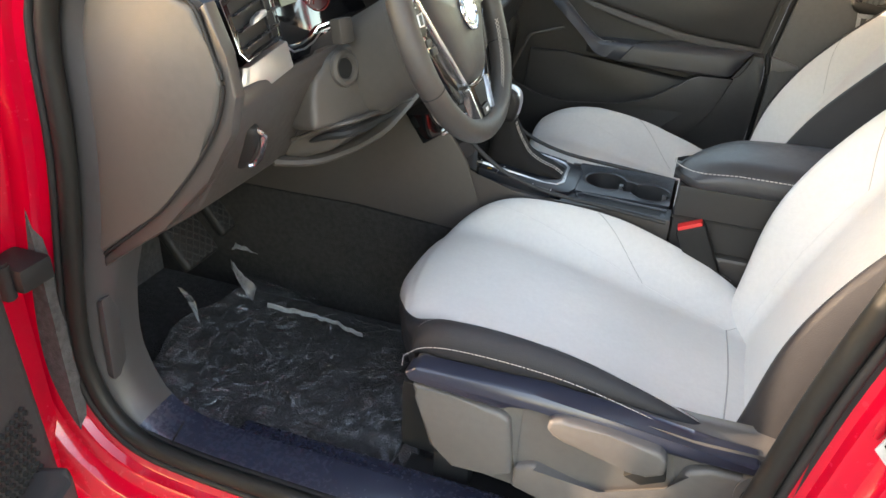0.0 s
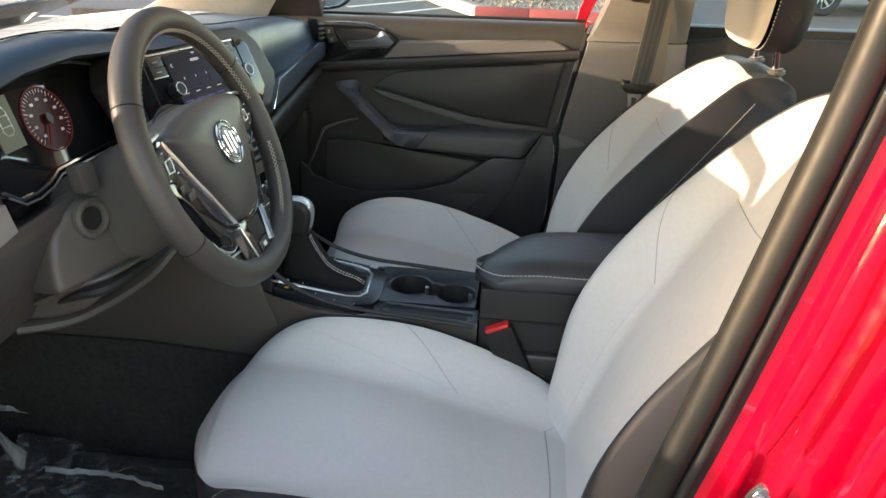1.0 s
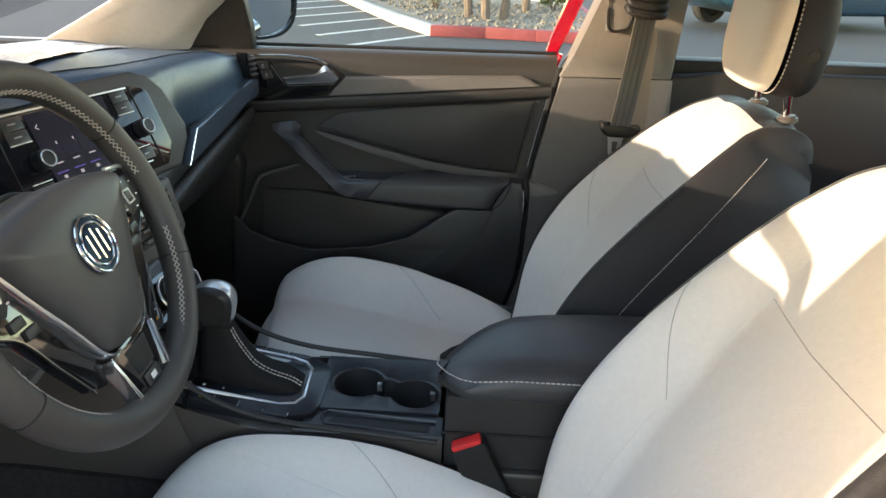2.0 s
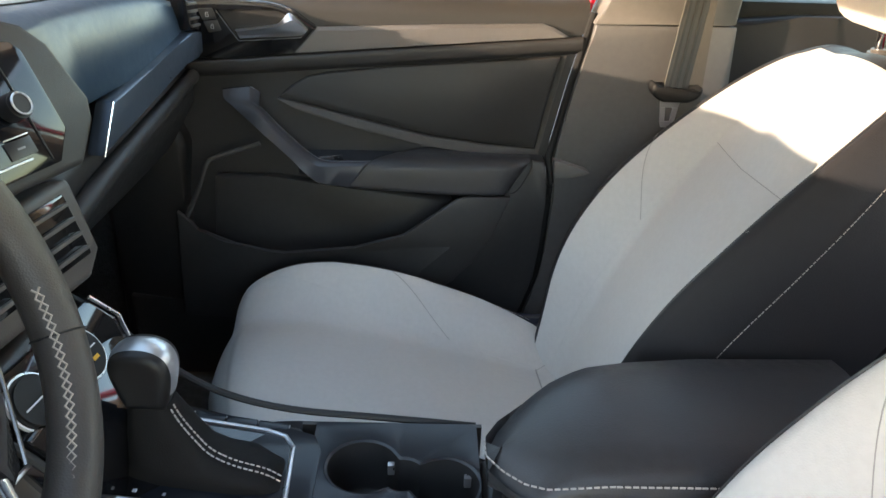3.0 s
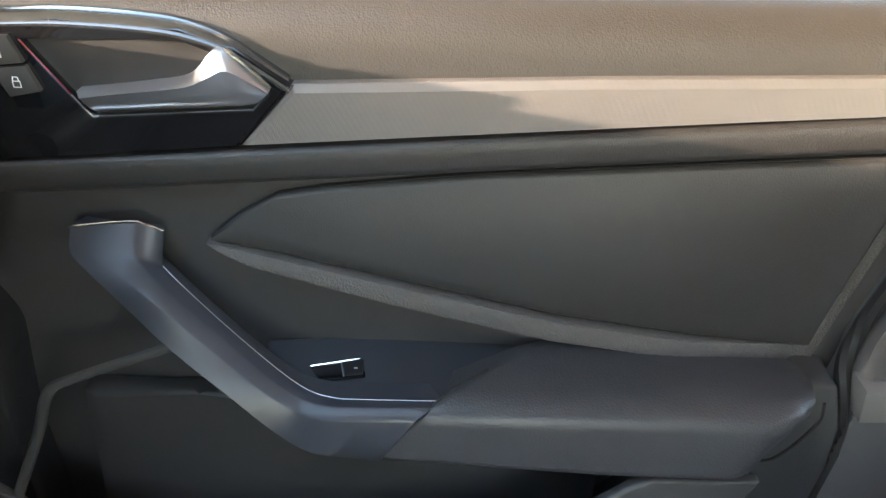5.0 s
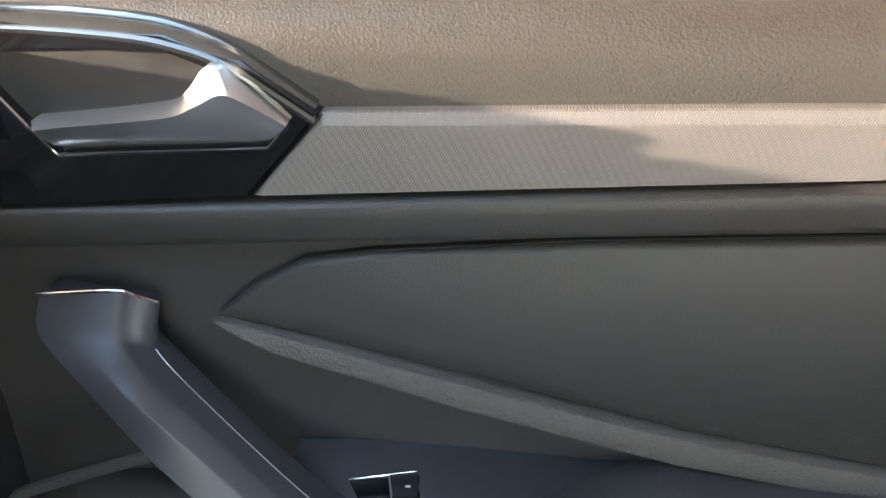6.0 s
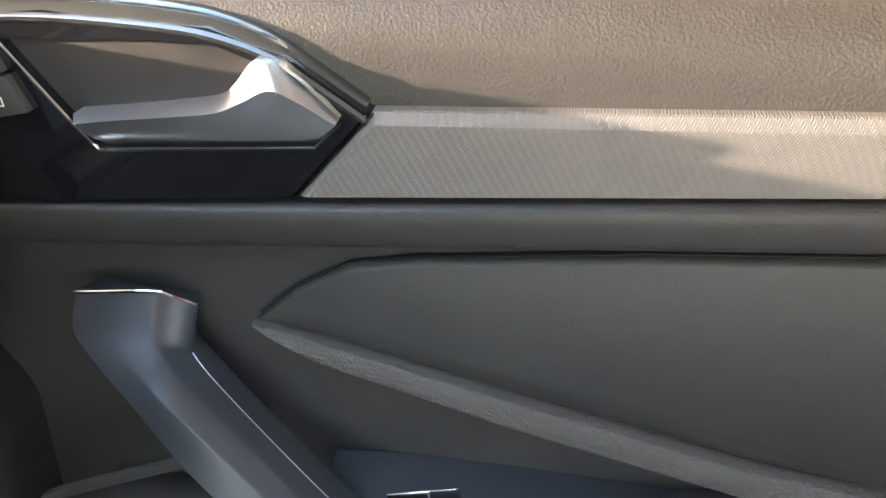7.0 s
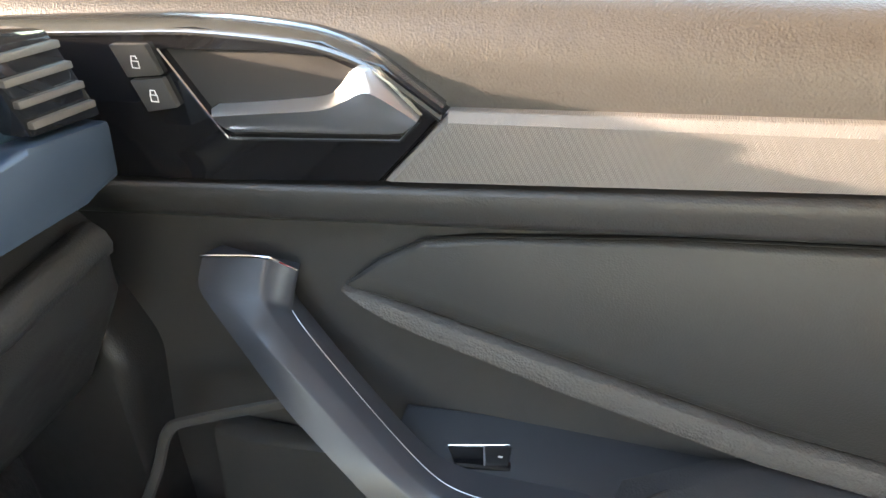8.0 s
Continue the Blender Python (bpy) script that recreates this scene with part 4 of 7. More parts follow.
    part("handle_edge", tube(smooth_path([(-0.5040, 0.7165, 0.8705), (-0.4916, 0.7090, 0.8622), (-0.4608, 0.6990, 0.8342), (-0.4219, 0.6860, 0.8037), (-0.3960, 0.6775, 0.7893), (-0.3757, 0.6735, 0.7863), (-0.3553, 0.6730, 0.7861), (-0.2985, 0.6730, 0.7876)], 4), 0.0003, 5, up=(0, 1, 0)), SATIN, d, "fine bright edge along the handle")
    rings = []
    for k in range(25):
        s = k / 24
        e = max(0.0, (s - 0.88) / 0.12)
        x_top, x_bot = -0.299 + 0.286 * s, -0.348 + 0.296 * s + 0.020 * e * (1 - e)
        zt, zb = 0.7965 + 0.0065 * s - 0.004 * e * e, 0.7430 - 0.0075 * min(1.0, s / 0.6) + 0.004 * e * e
        yf = 0.655 + 0.016 * e ** 2.5
        slant = 0.11 * (1 - s) ** 2
        rings.append([(x_top + slant, 0.75, zt - 0.020 * s), (x_top + slant * 0.35, yf + 0.045, zt - 0.004 * s), (x_top + slant * 0.1, yf + 0.024, zt - 0.0015), (x_top - 0.002, yf + 0.010, zt - 0.004), (x_top * 0.80 + x_bot * 0.20, yf + 0.0025, zt - 0.011), (x_top * 0.62 + x_bot * 0.38, yf, zt - 0.020),
                      (x_top * 0.32 + x_bot * 0.68, yf - 0.001, zt * 0.40 + zb * 0.60), (x_bot * 0.93 + x_top * 0.07, yf - 0.0035, zb + 0.008), (x_bot * 0.98 + x_top * 0.02, yf - 0.0035, zb + 0.0025), (x_bot, yf - 0.001, zb), (x_bot, yf + 0.012, zb - 0.0035), (x_bot, 0.75, zb - 0.001)])
    part("armrest", loft(rings), BLACK_LEATHER, d, "padded black armrest", 60)
    part("armrest_joint", tube(rings[0][1:9], 0.0009, 6, up=(0, 1, 0)), RUBBER, d)
    edge_line = [(-0.013, 0.674, 0.8000), (-0.013, 0.671, 0.7880), (-0.0165, 0.6705, 0.7760), (-0.026, 0.6705, 0.7560), (-0.036, 0.672, 0.7400), (-0.046, 0.676, 0.7320)]
    part("armrest_joint", tube(smooth_path(edge_line, 4), 0.0013, 6, up=(0, 1, 0)), RUBBER, d)
    part("shelf", prism([(-0.44, 0.712), (-0.40, 0.690), (-0.30, 0.676), (-0.16, 0.690), (-0.10, 0.746), (-0.25, 0.748), (-0.34, 0.748), (-0.44, 0.742)], "z", 0.745, lambda x, y: 0.7745 + 0.30 * max(0.0, y - 0.712), 0.003), SHELF, d, "smooth dark armrest shelf")
    sw = part("window_switch", prism([(-0.4015, 0.7150), (-0.3572, 0.7258), (-0.3565, 0.7055), (-0.3915, 0.7005)], "z", 0.770, lambda x, y: 0.7775 + 0.15 * max(0.0, y - 0.712), 0.001), GLOSS, d, "gloss black window switch")
    part("key", prism([(-0.3770, 0.7185), (-0.3592, 0.7225), (-0.3588, 0.7085), (-0.3730, 0.7060)], "z", 0.776, lambda x, y: 0.7795 + 0.15 * max(0.0, y - 0.712), 0.001), KEY_BLACK, sw)
    part("switch_edge", tube([(-0.4015, 0.7155, 0.7785), (-0.3572, 0.7263, 0.7800)], 0.0006, 6), CHROME, sw)
    part("switch_line", tube([(-0.3775, 0.7200, 0.7795), (-0.3735, 0.7050, 0.7785)], 0.0006, 5), GREY_PRINT, sw)
    part("window_mark", box(-0.3665, -0.3635, 0.7125, 0.7155, 0.7796, 0.7802), WHITE_PRINT, sw)
    # Pocket and lower door.
    pocket = [(-0.655, 0.688), (-0.6285, 0.665), (-0.622, 0.6494), (-0.5705, 0.635), (-0.492, 0.6228), (-0.456, 0.6252), (-0.331, 0.6365), (-0.255, 0.6536), (-0.240, 0.6623), (-0.149, 0.7255), (-0.1314, 0.7325), (-0.0477, 0.7325), (-0.0788, 0.6536), (-0.1107, 0.5994), (-0.1467, 0.5584), (-0.187, 0.535), (-0.24, 0.500), (-0.40, 0.470), (-0.67, 0.460)]
    bulge = [(-0.66, 0.655), (-0.62, 0.652), (-0.47, 0.618), (-0.25, 0.630), (-0.14, 0.652), (-0.04, 0.655)]
    part("pocket_front", prism(pocket, "y", lambda x, z: linear(x, bulge) + 0.10 * max(0, 0.6 - z), lambda x, z: linear(x, bulge) + 0.010 + 0.10 * max(0, 0.6 - z), 0.003, 3), DOOR_HARD, d, "moulded front of the door pocket", 50)
    lower = [(-0.78, 0.30), (-0.060, 0.30), (-0.037, 0.40), (-0.0205, 0.4445), (-0.003, 0.4956), (0.013, 0.549), (0.0185, 0.61), (0.0205, 0.666), (0.0225, 0.713), (0.0215, 0.752), (0.0165, 0.786), (-0.012, 0.789), (-0.018, 0.776), (-0.045, 0.733), (-0.12, 0.640), (-0.19, 0.56), (-0.24, 0.525), (-0.40, 0.49), (-0.67, 0.475), (-0.78, 0.49)]
    part("lower_panel", prism(lower, "y", lambda x, z: 0.692 + 0.03 * max(0, 0.5 - z) + 0.6 * max(0, z - 0.76), 0.76, 0.005, 3), DOOR_HARD, d, "lower door panel", 50)
    part("pocket_rib", tube(smooth_path([(-0.640, 0.660, 0.672), (-0.612, 0.672, 0.735), (-0.596, 0.678, 0.775), (-0.575, 0.684, 0.786), (-0.505, 0.70, 0.806)], 5), 0.0045, 8, flat=0.6, up=(0, 1, 0)), DOOR_HARD, d)
    # A black tube laid along the gap draws the dark between door and pillar.
    part("edge_gap", tube(smooth_path([(x, 0.738 if z > 0.80 else (0.726 if z > 0.77 else 0.712), z) for x, z in DOOR_GAP], 4), 0.0068, 8), RUBBER, d, "black strip drawing the dark gap at the door edge")
    part("pocket_back", prism([(-0.62, 0.50), (-0.15, 0.50), (-0.15, 0.70), (-0.50, 0.735), (-0.60, 0.735)], "y", 0.722, 0.746, 0.01), DOOR_HARD, d)
    part("front_post", prism([(-0.80, 0.30), (-0.655, 0.30), (-0.655, 0.69), (-0.64, 0.80), (-0.70, 0.93), (-0.80, 0.93)], "y", 0.70, 0.76, 0.015, 3), LOWER_DASH, d)
    # Window, sail panel and mirror.
    pane = bmesh.new()
    pane.faces.new([pane.verts.new(p) for p in ((-0.66, 0.80, 1.055), (0.085, 0.80, 1.062), (0.20, 0.70, 1.40), (-0.28, 0.70, 1.40), (-0.60, 0.76, 1.21))])
    part("window_pane", pane, GLASS, d, "clear window pane").visible_shadow = False
    part("window_strip", tube([(-0.70, 0.801, 1.060), (0.075, 0.801, 1.070)], 0.006, 8), RUBBER, d, "black window seal")
    part("sail_panel", prism([(-0.86, 1.06), (-0.612, 1.055), (-0.618, 1.11), (-0.64, 1.21), (-0.66, 1.25), (-0.74, 1.19)], "y", 0.755, 0.79, 0.006), RUBBER, d, "black triangle behind the mirror")
    mirror = pose(-0.645, 0.955, 1.135, 0, 0, 0) @ Matrix.Rotation(math.atan2(-0.50, 0.86), 4, "Z") @ Matrix.Rotation(radians(5), 4, "Y")
    prof = []
    for s, sc in ((-0.075, 0.45), (-0.05, 0.80), (-0.015, 0.98), (0.012, 1.0), (0.012, 0.90), (0.004, 0.89)):
        ring = []
        for k in range(28):
            a = 2 * math.pi * k / 28
            c, q = math.cos(a), math.sin(a)
            ring.append((s, 0.115 * sc * math.copysign(abs(c) ** 0.7, c), 0.082 * sc * math.copysign(abs(q) ** 0.75, q)))
        prof.append(ring)
    mir = part("mirror_housing", moved(loft(prof), mirror), GLOSS, d, "black door mirror housing")
    face = [(0.104 * math.copysign(abs(math.cos(a)) ** 0.7, math.cos(a)), 0.072 * math.copysign(abs(math.sin(a)) ** 0.75, math.sin(a))) for a in [2 * math.pi * k / 28 for k in range(28)]]
    part("mirror_glass", moved(prism(face, "x", 0.004, 0.007), mirror), MIRROR, mir, "mirror glass")
    part("mirror_foot", tube([(-0.66, 0.80, 1.075), (-0.655, 0.90, 1.085)], 0.022, 10), GLOSS, d)


STRIP = material("silver strip", (0.215, 0.200, 0.192), 0.42, metal=0.45, vary=0.04)
nt = STRIP.node_tree
co, wave, bp = nt.nodes.new("ShaderNodeTexCoord"), nt.nodes.new("ShaderNodeTexWave"), nt.nodes.new("ShaderNodeBump")
zig, sep, comb, tri, lean = nt.nodes.new("ShaderNodeMath"), nt.nodes.new("ShaderNodeSeparateXYZ"), nt.nodes.new("ShaderNodeCombineXYZ"), nt.nodes.new("ShaderNodeMath"), nt.nodes.new("ShaderNodeMath")
lean.operation = "MULTIPLY_ADD"
lean.inputs[1].default_value = 0.55
tri.operation = "PINGPONG"
tri.inputs[1].default_value = 0.0021
zig.operation = "ADD"
nt.links.new(co.outputs["Object"], sep.inputs[0])
nt.links.new(sep.outputs["Z"], lean.inputs[0])
nt.links.new(sep.outputs["X"], lean.inputs[2])
nt.links.new(lean.outputs[0], tri.inputs[0])
nt.links.new(tri.outputs[0], zig.inputs[0])
nt.links.new(sep.outputs["Z"], zig.inputs[1])
nt.links.new(zig.outputs[0], comb.inputs["X"])
wave.inputs["Scale"].default_value = 250
nt.links.new(comb.outputs[0], wave.inputs["Vector"])
bp.inputs["Distance"].default_value = 0.00018
nt.links.new(wave.outputs["Fac"], bp.inputs["Height"])
nt.links.new(bp.outputs[0], nt.nodes["Principled BSDF"].inputs["Normal"])
INSERT = material("fine grained insert", (0.038, 0.0365, 0.035), 0.5, vary=0.1, cells=0.0013, grain=0.10)
STRIP_DARK = material("grey grained rail", (0.070, 0.064, 0.060), 0.48, vary=0.08, cells=0.0018, grain=0.32)
SHELF = material("smooth dark shelf", (0.030, 0.032, 0.037), 0.42, vary=0.06, cells=0.0010, grain=0.05)
GRIP = material("smooth dark handle plastic", (0.042, 0.045, 0.054), 0.36, vary=0.05)
LEVER = material("brushed lever metal", (0.60, 0.60, 0.61), 0.32, metal=0.95)
MIRROR = material("mirror", (0.85, 0.87, 0.88), 0.02, metal=1.0)
passenger_door()


# ---- seats ----
CUSHION = [(0.060, 0.498), (0.0, 0.513), (-0.08, 0.530), (-0.157, 0.547), (-0.25, 0.568), (-0.34, 0.586), (-0.42, 0.598), (-0.475, 0.600), (-0.515, 0.590), (-0.540, 0.568), (-0.552, 0.535), (-0.552, 0.495), (-0.545, 0.455)]
BACK = [(0.020, 0.46), (0.040, 0.53), (0.068, 0.61), (0.102, 0.70), (0.148, 0.80), (0.205, 0.90), (0.262, 0.99), (0.305, 1.05), (0.335, 1.078), (0.370, 1.088), (0.405, 1.083), (0.432, 1.064), (0.440, 1.03)]


# What sets one seat apart from the other: a higher shoulder, a shorter cushion.
SHOULDER = {"rise": 0.0, "front": 0.0, "roll": 0.0, "corner": 0.105, "wrap": 0.0, "tuck": 0.100, "skew": 0.0, "near": -1}


def profile_point(rows, s):
    i = min(int(s), len(rows) - 2)
    f = s - i
    p0, p1, p2, p3 = (Vector((rows[max(0, min(len(rows) - 1, i + k))][0], 0, rows[max(0, min(len(rows) - 1, i + k))][1])) for k in (-1, 0, 1, 2))
    p = 0.5 * (2 * p1 + (p2 - p0) * f + (2 * p0 - 5 * p1 + 4 * p2 - p3) * f * f + (3 * p1 - p0 - 3 * p2 + p3) * f ** 3)
    d = 0.5 * ((p2 - p0) + 2 * (2 * p0 - 5 * p1 + 4 * p2 - p3) * f + 3 * (3 * p1 - p0 - 3 * p2 + p3) * f * f)
    return p, d.normalized()


def bolster(v):
    """Height of the side roll for v = distance from the middle over the half width."""
    v = abs(v)
    if v < 0.56:
        return 0.0
    if v < 0.90:
        t = (v - 0.56) / 0.34
        return t * t * (3 - 2 * t)
    t = (v - 0.90) / 0.10
    return 1.0 - 0.55 * t * t


def cushion_at(s, v):
    """A point of the cushion's cover: s along its profile, v across from -1 to 1."""
    p, d = profile_point(CUSHION, s)
    n = Vector((d.z, 0, -d.x))
    if n.z < -0.2 or (n.z < 0.2 and n.x > 0):
        n = -n
    half = interp(s, [(0, 0.205), (1, 0.235), (3, 0.250), (6, 0.250), (8, 0.238), (9, 0.225), (10, 0.208), (12, 0.195)])
    high = interp(s, [(0, 0.012), (1, 0.044), (2, 0.066), (3, 0.078), (4, 0.082), (6, 0.056), (7.5, 0.028), (9, 0.006), (10, 0.0)])
    high += SHOULDER["roll"] * linear(s, [(3.5, 0.0), (5.5, 1.0), (8.0, 1.0), (9.5, 0.0)])
    crown = 0.010 * (1 - min(1, (v / 0.56) ** 2)) * (1 if s < 8 else 0.5)
    q = p + n * (bolster(v) * high + crown)
    edge = max(0.0, abs(v) - 0.93) / 0.07
    q += n * (-0.020 * edge * edge)
    round_off = SHOULDER["corner"] * abs(v) ** 3
    pull = round_off * linear(s, [(4, 0.0), (9, 1.0)]) + (SHOULDER["tuck"] * abs(v) ** 1.3 - round_off) * linear(s, [(8.3, 0.0), (10.3, 1.0)])
    return Vector((q.x + pull + (SHOULDER["front"] - SHOULDER["skew"] * v) * linear(s, [(5.0, 0.0), (8.5, 1.0)]), v * half, q.z))


def back_at(s, v):
    p, d = profile_point(BACK, s)
    n = Vector((-d.z, 0, d.x))
    half = interp(s, [(0, 0.20), (1, 0.208), (2.5, 0.226), (4.5, 0.222), (6, 0.196), (7, 0.172), (8, 0.150), (9, 0.145), (12, 0.138)])
    high = interp(s, [(0, 0.03), (1.5, 0.050), (3, 0.076), (4, 0.074), (5, 0.055), (6, 0.030), (7, 0.010), (8, 0.0)])
    q = p + n * (bolster(v) * high + 0.008 * (1 - min(1, (v / 0.56) ** 2)))
    edge = max(0.0, abs(v) - 0.93) / 0.07
    q += n * (-0.022 * edge * edge)
    return Vector((q.x, v * half, q.z + shoulder_rise(s)))


def shoulder_rise(s):
    """How much higher the upper part of this seat's backrest stands."""
    return SHOULDER["rise"] * linear(s, [(4.2, 0.0), (5.2, 0.35), (6.2, 0.8), (7.0, 1.0)])


def back_edge(s):
    """The rear corner of the backrest's side."""
    rows = [(0, 0.13, 0.40), (3, 0.265, 0.65), (5, 0.375, 0.84), (6, 0.418, 0.93), (7, 0.432, 0.975), (8, 0.437, 1.000), (9, 0.439, 1.010), (12, 0.440, 1.014)]
    return Vector((linear(s, [(a, x) for a, x, z in rows]), 0, linear(s, [(a, z) for a, x, z in rows]) + shoulder_rise(s)))


def cover(at, s0, s1, ns, v0, v1, nv):
    bm = bmesh.new()
    vs = [[bm.verts.new(at(s0 + (s1 - s0) * i / ns, v0 + (v1 - v0) * k / nv)) for k in range(nv + 1)] for i in range(ns + 1)]
    for i in range(ns):
        for k in range(nv):
            bm.faces.new((vs[i][k], vs[i][k + 1], vs[i + 1][k + 1], vs[i + 1][k]))
    return bm


def seam_line(at, pts, r, lift=0.0002):
    out = []
    for a, b in zip(pts, pts[1:]):
        for k in range(10):
            out.append(at(a[0] + (b[0] - a[0]) * k / 10, a[1] + (b[1] - a[1]) * k / 10) + Vector((0, 0, lift)))
    out.append(at(*pts[-1]) + Vector((0, 0, lift)))
    return tube(out, r, 6)


SIDE_LOW = [(-0.50, 0.49), (-0.475, 0.548), (-0.44, 0.588), (-0.40, 0.599), (-0.25, 0.605), (-0.14, 0.594), (-0.06, 0.576), (0.06, 0.545)]


def light_edge(s, side):
    """How far out the light cover of the cushion reaches."""
    short = linear(s, [(0, 0.89), (4, 0.88), (6, 0.86), (7.0, 0.76), (7.6, 0.65), (8.4, 0.50), (9.2, 0.32), (9.9, 0.10), (10.2, 0.02), (12, 0.02)])
    full = linear(s, [(0, 0.89), (7.6, 0.89), (8.4, 0.88), (9.2, 0.86), (10.0, 0.80), (12, 0.70)])
    return short + (full - short) * (SHOULDER["wrap"] if side == SHOULDER["near"] else 1.0)


def light_cushion(s, v):
    return cushion_at(s, v * light_edge(s, 1 if v > 0 else -1))


def seat(name, label, y0, dz, near, wide=1.0, rise=0.0, front=0.0, inner=0.935, roll=0.0, corner=0.105, drop=0.0, wrap=0.0, tuck=0.100, skew=0.0, flank=0.0):
    """near: the side (-1 or 1) that carries the plastic shield with the lever."""
    SHOULDER.update(rise=rise, front=front, roll=roll, corner=corner, wrap=wrap, tuck=tuck, skew=skew, near=near)
    t = thing(name, label, "car seat", "front seats", at=(-0.25, y0, 0.29))
    m = Matrix.Translation((0, y0, dz)) @ Matrix.Diagonal((1, wide, 1, 1))
    part("cushion", moved(cover(light_cushion, 0, 12, 72, -1, 1, 44), m), GREY_SEAT, t, "light grey cushion cover", 80)
    for side in (-1, 1):
        # Dark band round the cushion's side.
        rings = []
        for i in range(49):
            s = 0.2 + 11.6 * i / 48
            e = cushion_at(s, 0.89 * side)
            out = Vector((0, side, 0))
            zb = interp(e.x, SIDE_LOW)
            hgt = max(e.z - zb, 0.006)
            k = min(1.0, hgt / 0.05)
            le = light_edge(s, side)
            rings.append([cushion_at(s, side * (le + (0.89 - le) * q)) + Vector((-0.0006, 0, 0.0004)) * (q > 0) for q in (0, 0.05, 0.3, 0.6, 0.85)] + [e + Vector((0, 0, 0.0005)), e + out * 0.010 * k + Vector((0, 0, -0.003 * k)), e + out * 0.019 * k + Vector((0, 0, -0.012 * k)), e + out * 0.024 * k + Vector((0, 0, -0.35 * hgt - 0.008 * k)), e + out * 0.025 * k + Vector((0, 0, -0.7 * hgt)), e + out * 0.018 * k + Vector((0, 0, -hgt)), e - out * 0.02 + Vector((0, 0, -hgt - 0.012))])
        part("cushion_side", moved(loft(rings, False), m), SHADED_LEATHER, t, "black leatherette cushion side", 60)
        st = []
        for i in range(40):
            s = 1.2 + 6.6 * i / 39
            e = cushion_at(s, 0.89 * side)
            hgt = e.z - interp(e.x, SIDE_LOW)
            st.append(e + Vector((0, side * 0.0252, -0.40 * hgt - 0.006)))
        e = st[-1]
        st += [e + Vector((-0.010, 0, -0.008)), e + Vector((-0.012, -side * 0.0005, -0.03))]
        part("stitching", moved(dashes(st, 0.0006, 0.0042, 0.0014), m), THREAD, t, "pale stitched line")
        # Dark bolster and side of the backrest.
        lim = 0.868 if side == near else inner
        bulge = flank if side == near else 0.0
        rings = []
        for i in range(57):
            s = 0.3 + 11.6 * i / 56
            e = back_at(s, side)
            p, dd = profile_point(BACK, s)
            back = Vector((dd.z, 0, -dd.x))
            b = back_edge(s) + Vector((0, e.y * 0.96, 0))
            out = Vector((0, side, 0))
            rings.append([back_at(s, side * v) + back * (0.001 if q == 0 else -0.0006) for q, v in enumerate((lim - 0.004, lim + 0.004, lim * 0.7 + 0.3, lim * 0.45 + 0.55, 0.99))] + [e + out * (0.004 + bulge) + back * (0.006 - 0.4 * bulge), e.lerp(b, 0.33) + out * 0.010, e.lerp(b, 0.66) + out * 0.010, b + out * 0.003, b - out * 0.04])
        part("backrest_side", moved(loft(rings, False), m), SHADED_LEATHER, t, "black leatherette bolster side", 60)
        st = []
        for i in range(44):
            s = 1.5 + 6.2 * i / 43
            e = back_at(s, side)
            p, dd = profile_point(BACK, s)
            back = Vector((dd.z, 0, -dd.x))
            b = back_edge(s) + Vector((0, e.y * 0.96, 0))
            f = linear(s, [(3.0, 0.035), (5.5, 0.13), (7.5, 0.16)])
            st.append(e.lerp(b, f) + Vector((0, side * linear(f, [(0.03, 0.0062), (0.16, 0.0085)]), 0)))
        part("stitching", moved(dashes(st, 0.0006, 0.0042, 0.0014), m), THREAD, t, "pale stitched line")
        part("piping", moved(tube([back_at(0.5 + 8.3 * i / 60, side * lim) for i in range(61)], 0.0009 if side == near else 0.0020, 6), m), BLACK_LEATHER, t, "black edge piping")
        for at, pts in ((cushion_at, [(1.0, 0.58 * side), (3.0, 0.64 * side), (5.0, 0.72 * side), (7.5, 0.86 * side)]), (cushion_at, [(3.0, 0.64 * side), (4.3, 0.885 * side)]), (cushion_at, [(1.0, 0.58 * side), (0.5, 0.74 * side)]),
                        (back_at, [(0.6, 0.68 * side), (2.0, 0.665 * side), (4.0, 0.63 * side), (5.44, 0.585 * side), (5.9, 0.605 * side), (7.2, 0.66 * side)]), (back_at, [(4.0, 0.63 * side), (5.05, 0.90 * side)]), (back_at, [(5.44, 0.585 * side), (5.42, 0.3 * side), (5.40, 0.0)])):
            part("seam", moved(seam_line(at, pts, 0.0006), m), GREY_SEAT if len(pts) > 3 else SEAM, t, "fine seam")
    part("seam", moved(seam_line(cushion_at, [(1.02, -0.58), (1.0, 0.0), (1.02, 0.58)], 0.0012), m), SEAM, t, "fine seam")
    part("backrest", moved(cover(back_at, 0, 8.5, 60, -0.871 if near < 0 else -0.003 - inner, 0.871 if near > 0 else 0.003 + inner, 48), m), GREY_SEAT, t, "light grey backrest cover", 80)
    part("backrest_top", moved(cover(back_at, 8.5, 12, 20, -0.871 if near < 0 else -0.003 - inner, 0.871 if near > 0 else 0.003 + inner, 30), m), SHADED_LEATHER, t, "black leatherette backrest top", 80)
    shell = []
    for i in range(25):
        s = 0.5 + 8.2 * i / 24
        e1, e0 = back_at(s, 0.85), back_at(s, -0.85)
        p, dd = profile_point(BACK, s)
        back = Vector((dd.z, 0, -dd.x))
        hw = e1.y
        b = back_edge(s)
        shell.append([b + Vector((0, hw * q, 0)) + back * 0.02 * (1 - q * q) for q in (-1.10, -0.7, -0.3, 0, 0.3, 0.7, 1.10)])
    part("backrest_shell", moved(loft(shell, False), m), BLACK_LEATHER, t, "black seat back", 60)
    # Headrest.
    m_head = Matrix.Translation((0, 0, rise)) @ m
